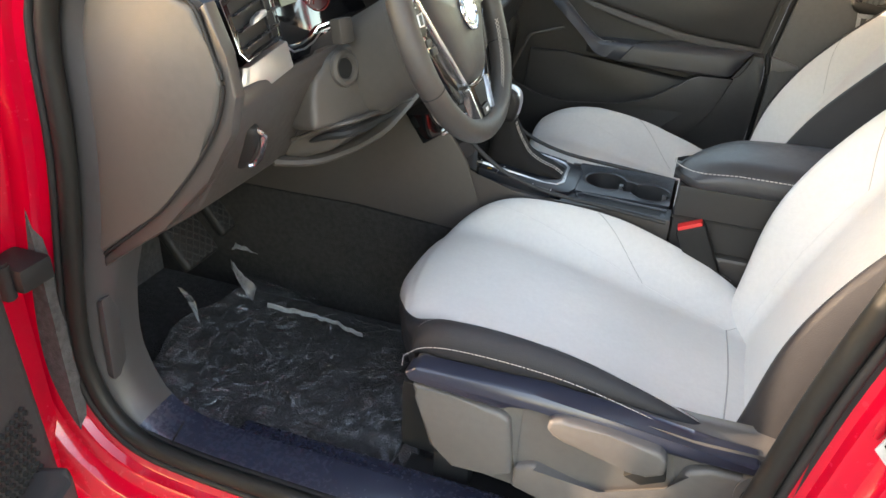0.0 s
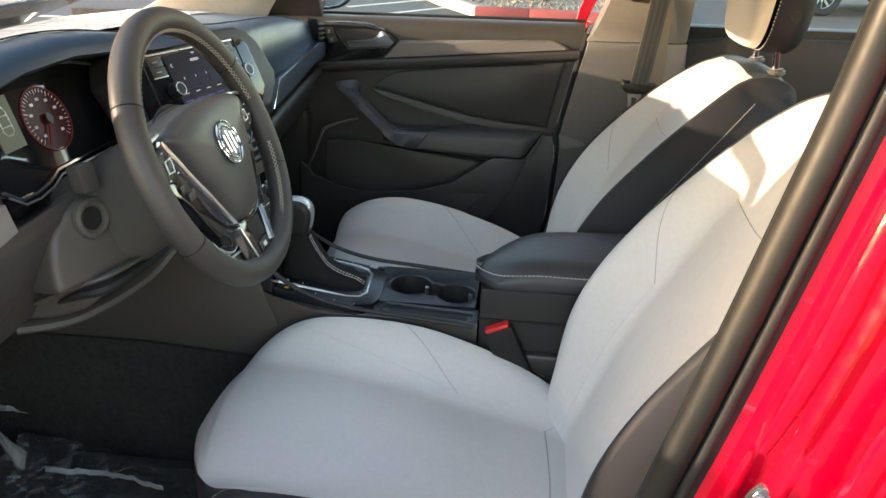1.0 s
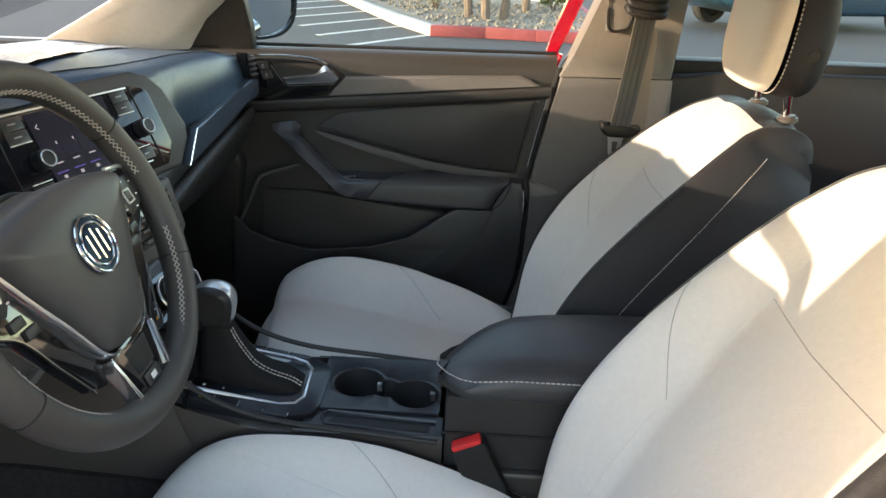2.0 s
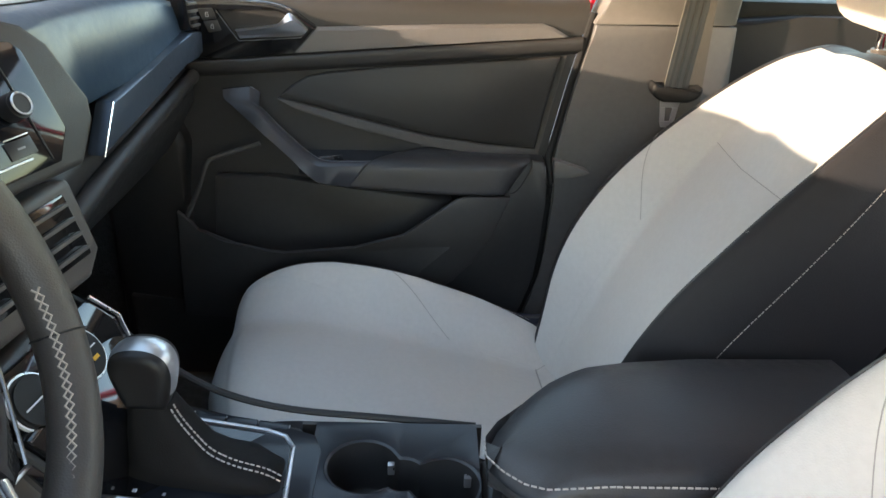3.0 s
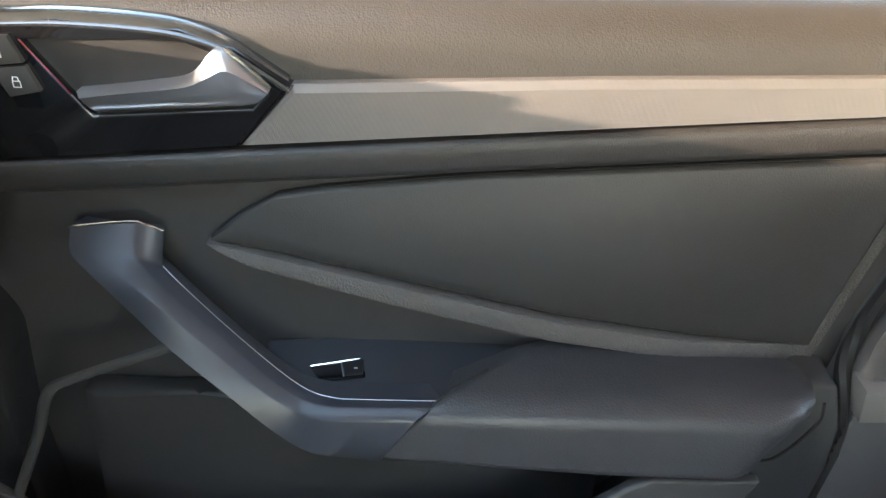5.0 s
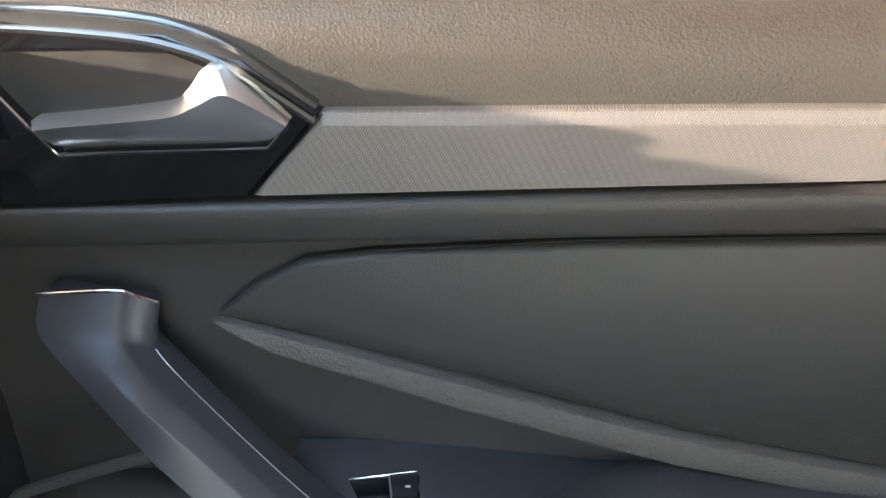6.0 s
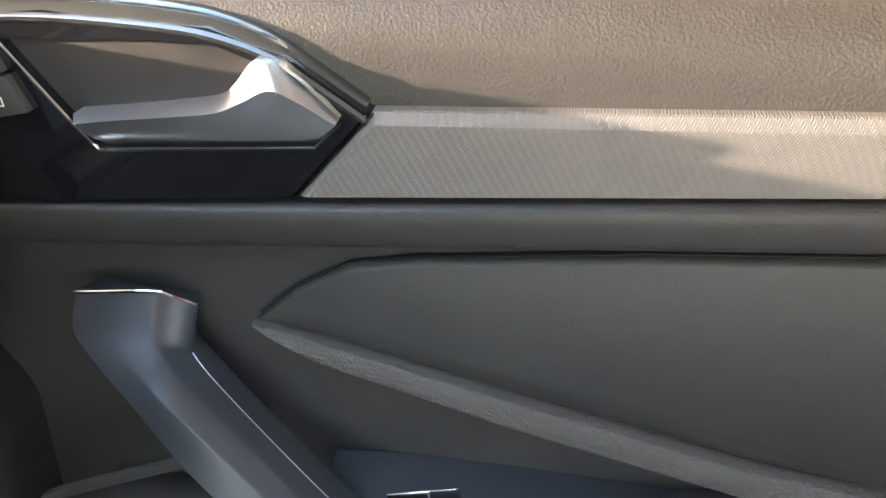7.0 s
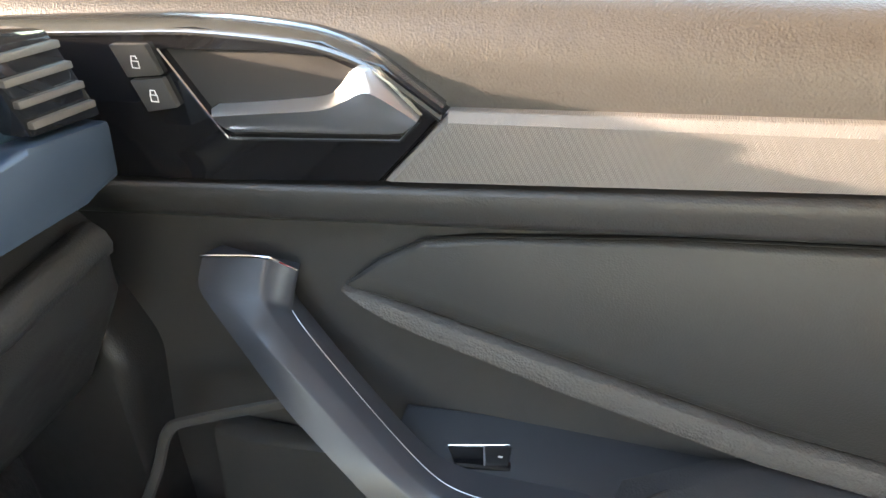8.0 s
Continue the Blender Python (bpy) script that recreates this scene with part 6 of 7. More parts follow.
    # Middle vents, climate panel and tray.
    mid = local_frame((-0.585, 0.02, 0.915), (0.93, -0.15, 0.30))
    part("middle_vent_frame", slab(mid, [(-0.150, 0.038), (0.118, 0.038), (0.114, -0.045), (0.085, -0.065), (-0.11, -0.065), (-0.145, -0.045)], -0.06, 0.0, 0.010, 3), DARK_TRIM, d, "dark middle vent frame")
    for x0, x1 in ((-0.125, -0.018), (-0.010, 0.094)):
        v = part("middle_vent", slab(mid, rect(x0, x1, -0.042, 0.026), -0.01, 0.003, 0.003), GLOSS, d, "black middle air vent")
        for k in range(4):
            part("slat", slab(mid, rect(x0 + 0.006, x1 - 0.006, -0.034 + 0.016 * k, -0.030 + 0.016 * k), 0.003, 0.010, 0.001), DARK_TRIM, v)
    cl = part("climate_panel", slab(CLIMATE, [(-0.125, 0.035), (0.115, 0.035), (0.130, 0.0), (0.115, -0.035), (-0.125, -0.035)], -0.05, 0.0, 0.005), GLOSS, d, "gloss black climate panel")
    part("climate_rim", moved(tube([(-0.127, -0.036, 0.001), (0.116, -0.036, 0.001), (0.131, 0.0, 0.001), (0.116, 0.036, 0.001)], 0.0024, 6), CLIMATE), SATIN, cl, "bright climate panel rim")
    for cx in (-0.110, -0.033, 0.044):
        k1 = part("climate_dial", moved(disc((cx, 0, 0.008), (0, 0, 1), 0.027, 0.016, 32, 0.003), CLIMATE), RUBBER, cl, "black climate dial")
        part("dial_ring", moved(tube([(cx + 0.028 * math.cos(a), 0.028 * math.sin(a), 0.010) for a in [2 * math.pi * q / 32 for q in range(32)]], 0.0022, 6, True), CLIMATE), SATIN, k1, "bright dial ring")
        part("dial_line", slab(CLIMATE, rect(cx - 0.018, cx + 0.018, -0.0007, 0.0007), 0.016, 0.0167), WHITE_PRINT, k1)
        part("dial_light", slab(CLIMATE, rect(cx + 0.002, cx + 0.011, -0.013, -0.009), 0.016, 0.0167), AMBER_PRINT, k1, "amber lit bar")
    part("tray", prism([(-0.66, 0.78), (-0.545, 0.79), (-0.50, 0.745), (-0.50, 0.66), (-0.66, 0.66)], "y", -0.085, 0.115, 0.008), GLOSS, d, "black tray under the climate panel")
    for y in (0.02, 0.055):
        part("socket", prism(rect(y, y + 0.02, 0.712, 0.722), "x", -0.4985, -0.51, 0.001), DARK_TRIM, d, "small socket")
    # Light switch handle, hood lever, key slot, steering column.
    part("lever_recess", tube(smooth_path([(-0.653, -0.598, 0.914), (-0.662, -0.592, 0.896), (-0.676, -0.585, 0.872), (-0.692, -0.577, 0.845)], 4), lambda f: 0.006 + 0.008 * math.sin(math.pi * f) ** 0.5, 10), RUBBER, d, "dark recess of the bonnet lever")
    part("bonnet_lever", tube(smooth_path([(-0.650, -0.594, 0.908), (-0.645, -0.586, 0.898), (-0.654, -0.578, 0.874), (-0.671, -0.568, 0.850), (-0.680, -0.574, 0.846)], 4), 0.0052, 8, flat=0.7), BRIGHT, d, "small bright bonnet lever on the knee panel")


# Silver trim, its colour turned dark blue for the sky it reflects.
SILVER_BLUE = material("satin grey strip", (0.060, 0.082, 0.112), 0.34, metal=0.5, vary=0.05)
dashboard()


def steering_wheel():
    w = thing("steering_wheel", "black leather steering wheel with grey cross stitching and gloss spokes", "steering wheel", at=(-0.483, -0.318, 1.018))
    tilt = radians(22.0)
    m = local_frame((-0.483, -0.318, 1.018), (math.cos(tilt), 0, math.sin(tilt)))
    pts = []
    for k in range(72):
        a = 2 * math.pi * k / 72
        r = 0.1725 * (1 - 0.025 * max(0, -math.sin(a)) ** 6)
        pts.append((r * math.cos(a), r * math.sin(a), 0.0))
    part("rim", moved(tube(pts, 0.0172, 16, True), m), WHEEL_LEATHER, w, "black leather rim")
    for a0 in (32, 148, 205, 335):
        a = radians(a0)
        c = Vector((0.1725 * math.cos(a), 0.1725 * math.sin(a), 0))
        ringp = [c + Vector((math.cos(a) * math.cos(b), math.sin(a) * math.cos(b), math.sin(b))) * 0.0173 for b in [2 * math.pi * q / 20 for q in range(20)]]
        part("rim_seam", moved(tube(ringp, 0.0009, 5, True), m), RUBBER, w)
    for a0, a1 in ((12, 168), (-72, -13), (193, 252)):
        n = int(abs(a1 - a0) * 0.42)
        for phase in (0, 1):
            st = []
            for k in range(n + 1):
                a = radians(a0 + (a1 - a0) * k / n)
                b = math.pi * 0.84 + (0.15 if (k + phase) % 2 else -0.15)
                r = 0.1725 + 0.0177 * math.cos(b)
                st.append((r * math.cos(a), r * math.sin(a), 0.0177 * math.sin(b)))
            part("cross_stitch", moved(tube(st, 0.00085, 5), m), STITCH, w, "grey cross stitching")
    # Airbag cover: wide at the top, drawn in to a blunt foot.
    half = [(0.0, 0.066), (0.045, 0.064), (0.085, 0.058), (0.112, 0.050), (0.116, 0.042), (0.106, 0.028), (0.086, -0.008), (0.064, -0.045), (0.047, -0.078), (0.036, -0.091), (0.020, -0.0965), (0.0, -0.098)]
    hubs = smooth_path([(x, y, 0) for x, y in half] + [(-x, y, 0) for x, y in half[-2:0:-1]], 3, True)
    rows = []
    for f, z in ((1.0, -0.030), (1.0, 0.000), (0.985, 0.007), (0.95, 0.0115), (0.86, 0.0165), (0.62, 0.0205), (0.25, 0.0220)):
        rows.append([(p.x * f, p.y * f - 0.008 * (1 - f), z - 0.004 * max(0, -p.y / 0.098) * f) for p in hubs])
    part("hub", moved(loft(rows), m), HUB, w, "dark smooth padded hub", 60)
    tip = Matrix.Rotation(radians(-3), 4, "X")
    badge_m = m @ Matrix.Translation((0, 0.003, 0.0222)) @ tip
    b = part("badge", moved(disc((0, 0, 0), (0, 0, 1), 0.0285, 0.004, 40, 0.0012), badge_m), BADGE, w, "round dark blue and chrome badge")
    part("badge_ring", moved(tube([(0.0285 * math.cos(a), 0.0285 * math.sin(a), 0.002) for a in [2 * math.pi * q / 40 for q in range(40)]], 0.0017, 8, True), badge_m), CHROME, b, "chrome badge ring")
    part("badge_ring", moved(tube([(0.0215 * math.cos(a), 0.0215 * math.sin(a), 0.0022) for a in [2 * math.pi * q / 40 for q in range(40)]], 0.0012, 8, True), badge_m), CHROME, b, "chrome badge ring")
    part("badge_face", moved(disc((0, 0, 0.0012), (0, 0, 1), 0.0195, 0.0030, 32, 0.001), badge_m), BADGE, b, "dark blue badge face")
    for q, high in ((-0.010, 0.0120), (0.0, 0.0160), (0.010, 0.0120)):
        part("badge_bar", moved(tube([(q, high, 0.0028), (q, -high, 0.0028)], 0.0013, 6), badge_m), CHROME, b, "plain chrome bar")
    # Satin frame that follows the lower edge of the cover.
    way = [(-0.119, 0.044), (-0.110, 0.028), (-0.090, -0.009), (-0.068, -0.046), (-0.051, -0.079), (-0.039, -0.094), (-0.021, -0.1005), (0.0, -0.102)]
    way = smooth_path([(x, y, 0) for x, y in way] + [(-x, y, 0) for x, y in way[-2::-1]], 4)
    rings = []
    for k, p in enumerate(way):
        t = (way[min(k + 1, len(way) - 1)] - way[max(k - 1, 0)]).normalized()
        n = Vector((t.y, -t.x, 0))
        wide = 0.0032 + 0.0026 * min(1.0, max(0.0, (p.y + 0.09) / 0.12))
        rings.append([tuple(p + n * wide * q + Vector((0, 0, z))) for q, z in ((-0.75, -0.010), (-0.75, 0.0015), (-0.2, 0.0045), (0.35, 0.0035), (1.0, -0.001), (1.0, -0.010))])
    part("hub_edge", moved(loft(rings), m), BRIGHT, w, "satin silver frame under the hub", 50)
    for s in (-1, 1):
        arm = [(0.098, 0.050), (0.158, 0.043), (0.164, 0.020), (0.160, 0.002), (0.138, -0.012), (0.112, -0.030), (0.092, -0.070), (0.070, -0.112), (0.052, -0.118), (0.040, -0.085), (0.075, -0.020)]
        sp = part("spoke", slab(m, [(s * x, y) for x, y in arm], -0.022, -0.004, 0.004), GLOSS, w, "gloss black spoke with keys")
        part("spoke_edge", moved(tube([(s * 0.112, 0.053, -0.001), (s * 0.140, 0.049, -0.002), (s * 0.157, 0.044, -0.004)], 0.0024, 6), m), SATIN, sp)
        part("spoke_edge", moved(tube(smooth_path([(s * x, y, -0.0045) for x, y in ((0.140, -0.013), (0.115, -0.032), (0.095, -0.072), (0.073, -0.113))], 4), 0.0014, 6), m), SMOKED, sp)
        pad = part("key_pad", slab(m, [(s * x, y) for x, y in ((0.112, 0.040), (0.150, 0.037), (0.155, 0.020), (0.148, 0.002), (0.120, -0.006), (0.101, 0.012))], -0.006, 0.001, 0.003), KEY_BLACK, sp, "black key pad")
        ring = [(0.116, 0.024), (0.131, 0.023), (0.133, 0.009), (0.120, 0.008)]
        part("rocker_frame", moved(tube([(s * x, y, 0.0020) for x, y in ring], 0.0016, 6, True), m), SATIN, pad, "bright frame of the rocker key")
        part("rocker_key", slab(m, [(s * x, y) for x, y in ((0.118, 0.0225), (0.1295, 0.0218), (0.1312, 0.0105), (0.1212, 0.0098))], 0.0, 0.0035, 0.001), KEY_BLACK, pad)
        for x, y in ((0.142, 0.029), (0.145, 0.013), (0.126, 0.033), (0.135, 0.001), (0.112, 0.004)):
            part("key_mark", slab(m, [(s * (x - 0.002), y - 0.0008), (s * (x + 0.002), y - 0.0008), (s * (x + 0.002), y + 0.0008), (s * (x - 0.002), y + 0.0008)], 0.0005, 0.0014), WHITE_PRINT, pad)
        for k in range(2):
            c = (s * (0.112 - 0.010 * k), -0.016 - 0.013 * k)
            part("spoke_key", slab(m, [(c[0] - 0.009, c[1] - 0.005), (c[0] + 0.009, c[1] - 0.005), (c[0] + 0.009, c[1] + 0.005), (c[0] - 0.009, c[1] + 0.005)], -0.005, -0.001, 0.0015), KEY_BLACK, sp, "dark steering wheel key")
        # Lower spoke's bright legs.
        leg = [(0.0425, -0.099), (0.0465, -0.102), (0.035, -0.160), (0.026, -0.1695), (0.0235, -0.1665), (0.0315, -0.158)]
        part("spoke_leg", slab(m, [(s * x, y) for x, y in leg], -0.010, 0.0065, 0.0012), BRIGHT, w, "satin silver leg of the lower spoke")
    low = part("lower_spoke", slab(m, [(-0.043, -0.096), (0.043, -0.096), (0.031, -0.160), (0.022, -0.168), (-0.022, -0.168), (-0.031, -0.160)], -0.014, 0.004, 0.003), GLOSS, w, "gloss black lower spoke")
    part("spoke_slot", slab(m, [(-0.022, -0.104), (0.022, -0.104), (0.017, -0.132), (-0.017, -0.132)], 0.0035, 0.0046, 0.0004), RUBBER, low, "dark slot in the lower spoke")
    part("spoke_mark", slab(m, rect(-0.015, 0.015, -0.150, -0.136), 0.004, 0.0062, 0.0012), KEY_BLACK, low, "small dark mark plate")
    part("mark_bar", slab(m, rect(-0.005, 0.005, -0.146, -0.140), 0.0062, 0.0068), WHITE_PRINT, low, "small pale mark")
    part("spoke_foot", slab(m, [(-0.025, -0.164), (0.025, -0.164), (0.023, -0.1695), (-0.023, -0.1695)], -0.010, 0.0065, 0.0012), BRIGHT, w, "satin silver foot of the lower spoke")
    col = thing("steering_column", "dark plastic steering column cover with stalk and key slot", "steering column", at=(-0.62, -0.318, 0.93))
    rings = []
    for z, rx, ry, dy in ((-0.024, 0.060, 0.055, 0.0), (-0.034, 0.072, 0.074, -0.004), (-0.10, 0.068, 0.074, -0.020), (-0.20, 0.068, 0.080, -0.044), (-0.30, 0.07, 0.09, -0.07)):
        rings.append([(rx * math.copysign(abs(math.cos(a)) ** 0.75, math.cos(a)), dy + ry * math.copysign(abs(math.sin(a)) ** 0.75, math.sin(a)), z) for a in [2 * math.pi * k / 36 for k in range(36)]])
    part("column_cover", moved(loft(rings), m), DARK_TRIM, col, "dark grey column cover", 50)
    part("cover_ring", moved(tube([(0.073 * math.cos(a), -0.004 + 0.076 * math.sin(a), -0.040) for a in [2 * math.pi * k / 40 for k in range(40)]], 0.003, 6, True), m), RUBBER, col)
    part("stalk", moved(tube([(0.06, 0.02, -0.055), (0.12, 0.028, -0.050), (0.150, 0.03, -0.048)], 0.011, 10), m), DARK_TRIM, col, "dark control stalk")
    lowc = [(-0.600, 0.918), (-0.588, 0.860), (-0.612, 0.825), (-0.70, 0.790), (-0.78, 0.775), (-0.80, 0.93)]
    part("lower_cover", prism([(x - 0.020, z - 0.006) for x, z in lowc], "y", -0.425, -0.165, 0.018, 3), DARK_TRIM, col, "dark grey lower column cover", 50)
    part("cover_lip", tube(smooth_path([(-0.605, -0.165, 0.842), (-0.615, -0.30, 0.812), (-0.665, -0.40, 0.795), (-0.72, -0.45, 0.800)], 6), 0.014, 8, flat=0.5), DARK_TRIM, col, "lip of the tray under the column")
    part("tray_edge", tube(smooth_path([(-0.690, -0.442, 0.836), (-0.669, -0.443, 0.846), (-0.632, -0.443, 0.864), (-0.596, -0.428, 0.876), (-0.586, -0.380, 0.874), (-0.584, -0.300, 0.866), (-0.588, -0.220, 0.852)], 5), 0.0050, 8, flat=0.7), DARK_TRIM, col, "edge of the tray under the column")
    part("tray_slot", tube(smooth_path([(-0.660, -0.4415, 0.838), (-0.632, -0.4425, 0.851), (-0.602, -0.432, 0.858), (-0.5885, -0.395, 0.860), (-0.5865, -0.330, 0.855), (-0.590, -0.270, 0.846)], 5), lambda f: 0.0015 + 0.0065 * math.sin(math.pi * f) ** 0.7, 8), RUBBER, col, "dark slot of the tray")
    kf = local_frame((-0.618, -0.405, 0.945), (0.93, -0.30, 0.2))
    shroud = [(-0.0581, -0.0036), (-0.0331, 0.017), (0.0, 0.0270), (0.0564, 0.0380), (0.0799, 0.0200), (0.0906, -0.0146), (0.105, -0.055), (0.0936, -0.0819), (0.0677, -0.0837), (-0.0121, -0.077), (-0.0760, -0.0755), (-0.0700, -0.0346)]
    part("column_shroud", slab(kf, shroud, -0.055, -0.001, 0.012, 4), DARK_TRIM, col, "smooth dark shroud round the key slot", 50)
    slot = part("key_slot", moved(tube([(0.021 * math.cos(a), 0.021 * math.sin(a), 0.0) for a in [2 * math.pi * k / 24 for k in range(24)]], 0.0065, 8, True), kf), DARK_TRIM, col, "round key slot")
    part("slot_core", moved(disc((0, 0, -0.004), (0, 0, 1), 0.016, 0.012, 24, 0.002), kf), RUBBER, slot)
    # Boxy end of a stalk, above the key slot.
    part("stalk_end", moved(box(-0.012, 0.014, 0.035, 0.070, -0.004, 0.018, 0.004), kf), DARK_TRIM, slot)


WHEEL_LEATHER = material("wheel leather", (0.048, 0.042, 0.039), 0.50, vary=0.12, vary_scale=9, cells=0.0014)
STITCH = material("dull grey wheel thread", (0.36, 0.32, 0.28), 0.75)
BADGE = material("badge blue", (0.010, 0.035, 0.07), 0.12, metal=0.3)
steering_wheel()


# ---- centre console ----
def console():
    c = thing("centre_console", "dark centre console with cup holders and a padded armrest", "console", at=(-0.2, 0.015, 0.29))
    side = [(-0.62, 0.29), (-0.62, 0.78), (-0.575, 0.74), (-0.54, 0.685), (-0.50, 0.668), (-0.42, 0.655), (-0.345, 0.645), (-0.335, 0.575), (-0.135, 0.575), (-0.13, 0.60), (0.22, 0.60), (0.22, 0.29)]
    part("body", prism(side, "y", -0.088, 0.118, 0.010, 3), DASH, c, "dark console body", 50)
    for s, y in ((-1, -0.090), (1, 0.120)):
        edge = [(-0.60, y, 0.825), (-0.555, y, 0.79), (-0.50, y, 0.735), (-0.44, y, 0.695), (-0.36, y, 0.672), (-0.25, y, 0.662), (-0.137, y, 0.652)]
        part("edge_rail", tube(smooth_path([(x, yy, z - 0.004) for x, yy, z in edge], 4), 0.0042, 8, up=(0, 1, 0)), WELL, c, "dark raised console edge")
    plate = [(-0.535, -0.072), (-0.535, 0.102), (-0.37, 0.102), (-0.325, 0.085), (-0.315, 0.06), (-0.315, -0.03), (-0.325, -0.055), (-0.37, -0.072)]

    def deck(x, y):
        return 0.655 + 0.028 * max(0, -0.36 - x) / 0.16
    part("shift_plate", prism(plate, "z", 0.63, lambda x, y: deck(x, y) + 0.004, 0.003), PIANO, c, "gloss dark shifter plate")
    fr = [(-0.530, -0.046, 0.0), (-0.375, -0.044, 0.0), (-0.352, -0.036, 0.0), (-0.343, -0.018, 0.0), (-0.347, 0.060, 0.0), (-0.358, 0.078, 0.0), (-0.380, 0.084, 0.0), (-0.530, 0.084, 0.0)]
    part("gate_frame", tube([(x, y, deck(x, y) + 0.006) for x, y, z in fr], 0.0034, 8), SATIN, c, "bright frame round the shifter gate")
    gate = part("gate_plate", prism([(-0.525, -0.043), (-0.377, -0.041), (-0.355, -0.033), (-0.347, -0.016), (-0.351, 0.058), (-0.362, 0.074), (-0.382, 0.080), (-0.525, 0.080)], "z", 0.63, lambda x, y: deck(x, y) + 0.0055), GLOSS, c, "gloss black gate with small marks")
    for k in range(4):
        x = -0.49 + 0.028 * k
        part("gate_mark", prism(rect(x, x + 0.004, -0.034, -0.030), "z", deck(x, 0) + 0.0045, deck(x, 0) + 0.0062), WHITE_PRINT, gate, "small white gate mark")
    for y0, y1 in ((-0.071, -0.051), (0.089, 0.101)):
        for k in range(4):
            x = -0.50 + 0.036 * k
            part("console_key", prism(rect(x, x + 0.034, y0, y1), "z", 0.64, lambda x, y: deck(x, y) + 0.0062, 0.0015), PIANO, c, "dark console key")
            part("key_divider", tube([(x + 0.035, y0 + 0.004, deck(x + 0.035, 0) + 0.0064), (x + 0.035, y1 - 0.003, deck(x + 0.035, 0) + 0.0064)], 0.0008, 5), SATIN, c)
    part("amber_light", prism(rect(-0.486, -0.478, -0.063, -0.058), "z", deck(-0.48, 0) + 0.006, deck(-0.48, 0) + 0.0072), AMBER_PRINT, c, "amber lit bar")
    # Cup holders: a deck with two wells.
    for y in (-0.088, 0.112):
        part("deck_side", box(-0.345, -0.130, y, y + 0.006, 0.57, 0.652), DASH, c, "dark console side")
    ang = [2 * math.pi * k / 72 for k in range(72)]
    mid = Vector((-0.222, 0.024))

    def reach(a, grow):
        """From the middle to the edge of the two joined wells."""
        u = Vector((math.cos(a), math.sin(a)))
        best = min(0.024 + grow, 9)
        for c, r in ((Vector((-0.266, 0.036)), 0.040 + grow), (Vector((-0.176, 0.012)), 0.037 + grow)):
            w = mid - c
            b, q = w.dot(u), w.dot(w) - r * r
            if b * b - q > 0:
                best = max(best, -b + math.sqrt(b * b - q))
        return best

    def border(a):
        u = (math.cos(a), math.sin(a))
        t = min(((-0.137 if u[0] > 0 else -0.327) - mid.x) / u[0] if abs(u[0]) > 1e-6 else 9, ((0.112 if u[1] > 0 else -0.034) - mid.y) / u[1] if abs(u[1]) > 1e-6 else 9)
        return t
    rings = []
    for f, z in ((border, 0.640), (border, 0.6565), (lambda a: reach(a, 0.005), 0.6575), (lambda a: reach(a, 0.003), 0.6590), (lambda a: reach(a, 0.0), 0.6575)):
        rings.append([(mid.x + math.cos(a) * min(f(a), border(a)), mid.y + math.sin(a) * min(f(a), border(a)), z) for a in ang])
    part("cup_deck", loft(rings, True, False, False), CONSOLE, c, "dark cup holder deck", 50)
    bowl = [[(mid.x + math.cos(a) * reach(a, g), mid.y + math.sin(a) * reach(a, g), z) for a in ang] for g, z in ((0.0, 0.6575), (-0.002, 0.63), (-0.003, 0.594), (-0.008, 0.589), (-0.023, 0.588))]
    well = part("cup_holder", loft(bowl, True, False, False), WELL, c, "black double cup holder well", 50)
    for x, y in ((-0.236, 0.052), (-0.292, 0.008), (-0.150, 0.034), (-0.196, -0.016)):
        part("cup_tab", box(x - 0.004, x + 0.004, y - 0.004, y + 0.004, 0.634, 0.648, 0.0015), SATIN, well)
    part("deck_strip", prism([(-0.335, -0.086), (-0.130, -0.086), (-0.130, -0.034), (-0.335, -0.034)], "z", 0.60, 0.6520, 0.003), CONSOLE, c)
    part("coin_slot", prism([(-0.300, -0.066), (-0.150, -0.076), (-0.148, -0.058), (-0.290, -0.046)], "z", 0.640, 0.6530, 0.0005), RUBBER, c, "shallow tray beside the cup holders")
    part("slot_frame", tube([(-0.310, -0.050, 0.655), (-0.302, -0.070, 0.655), (-0.142, -0.080, 0.650), (-0.140, -0.052, 0.655), (-0.300, -0.040, 0.656)], 0.0022, 6, True), CONSOLE, c)
    # Armrest box and lid.
    part("armrest_box", prism([(-0.128, -0.086), (0.22, -0.086), (0.22, 0.10), (-0.04, 0.075), (-0.105, 0.03), (-0.128, -0.01)], "z", 0.45, 0.724, 0.008), LOWER_DASH, c, "dark armrest box")
    part("box_groove", box(-0.130, 0.20, -0.0885, -0.086, 0.662, 0.666), RUBBER, c)
    part("box_groove", box(-0.130, 0.20, -0.0885, -0.086, 0.602, 0.606), RUBBER, c)
    rings = []
    for k in range(29):
        s = k / 28
        x = -0.140 + 0.40 * s
        z = 0.745 + 0.030 * math.sin(min(1, s * 3.2) * math.pi / 2)
        sh = 0.0 if s > 0.12 else 0.030 * (1 - s / 0.12) ** 2
        y0, y1 = -0.097 + sh, linear(x, [(-0.14, -0.03), (-0.125, 0.0), (-0.10, 0.030), (-0.07, 0.055), (-0.03, 0.076), (0.02, 0.088), (0.10, 0.098), (0.3, 0.104)]) + 0.012
        lo = 0.722 + 0.3 * sh
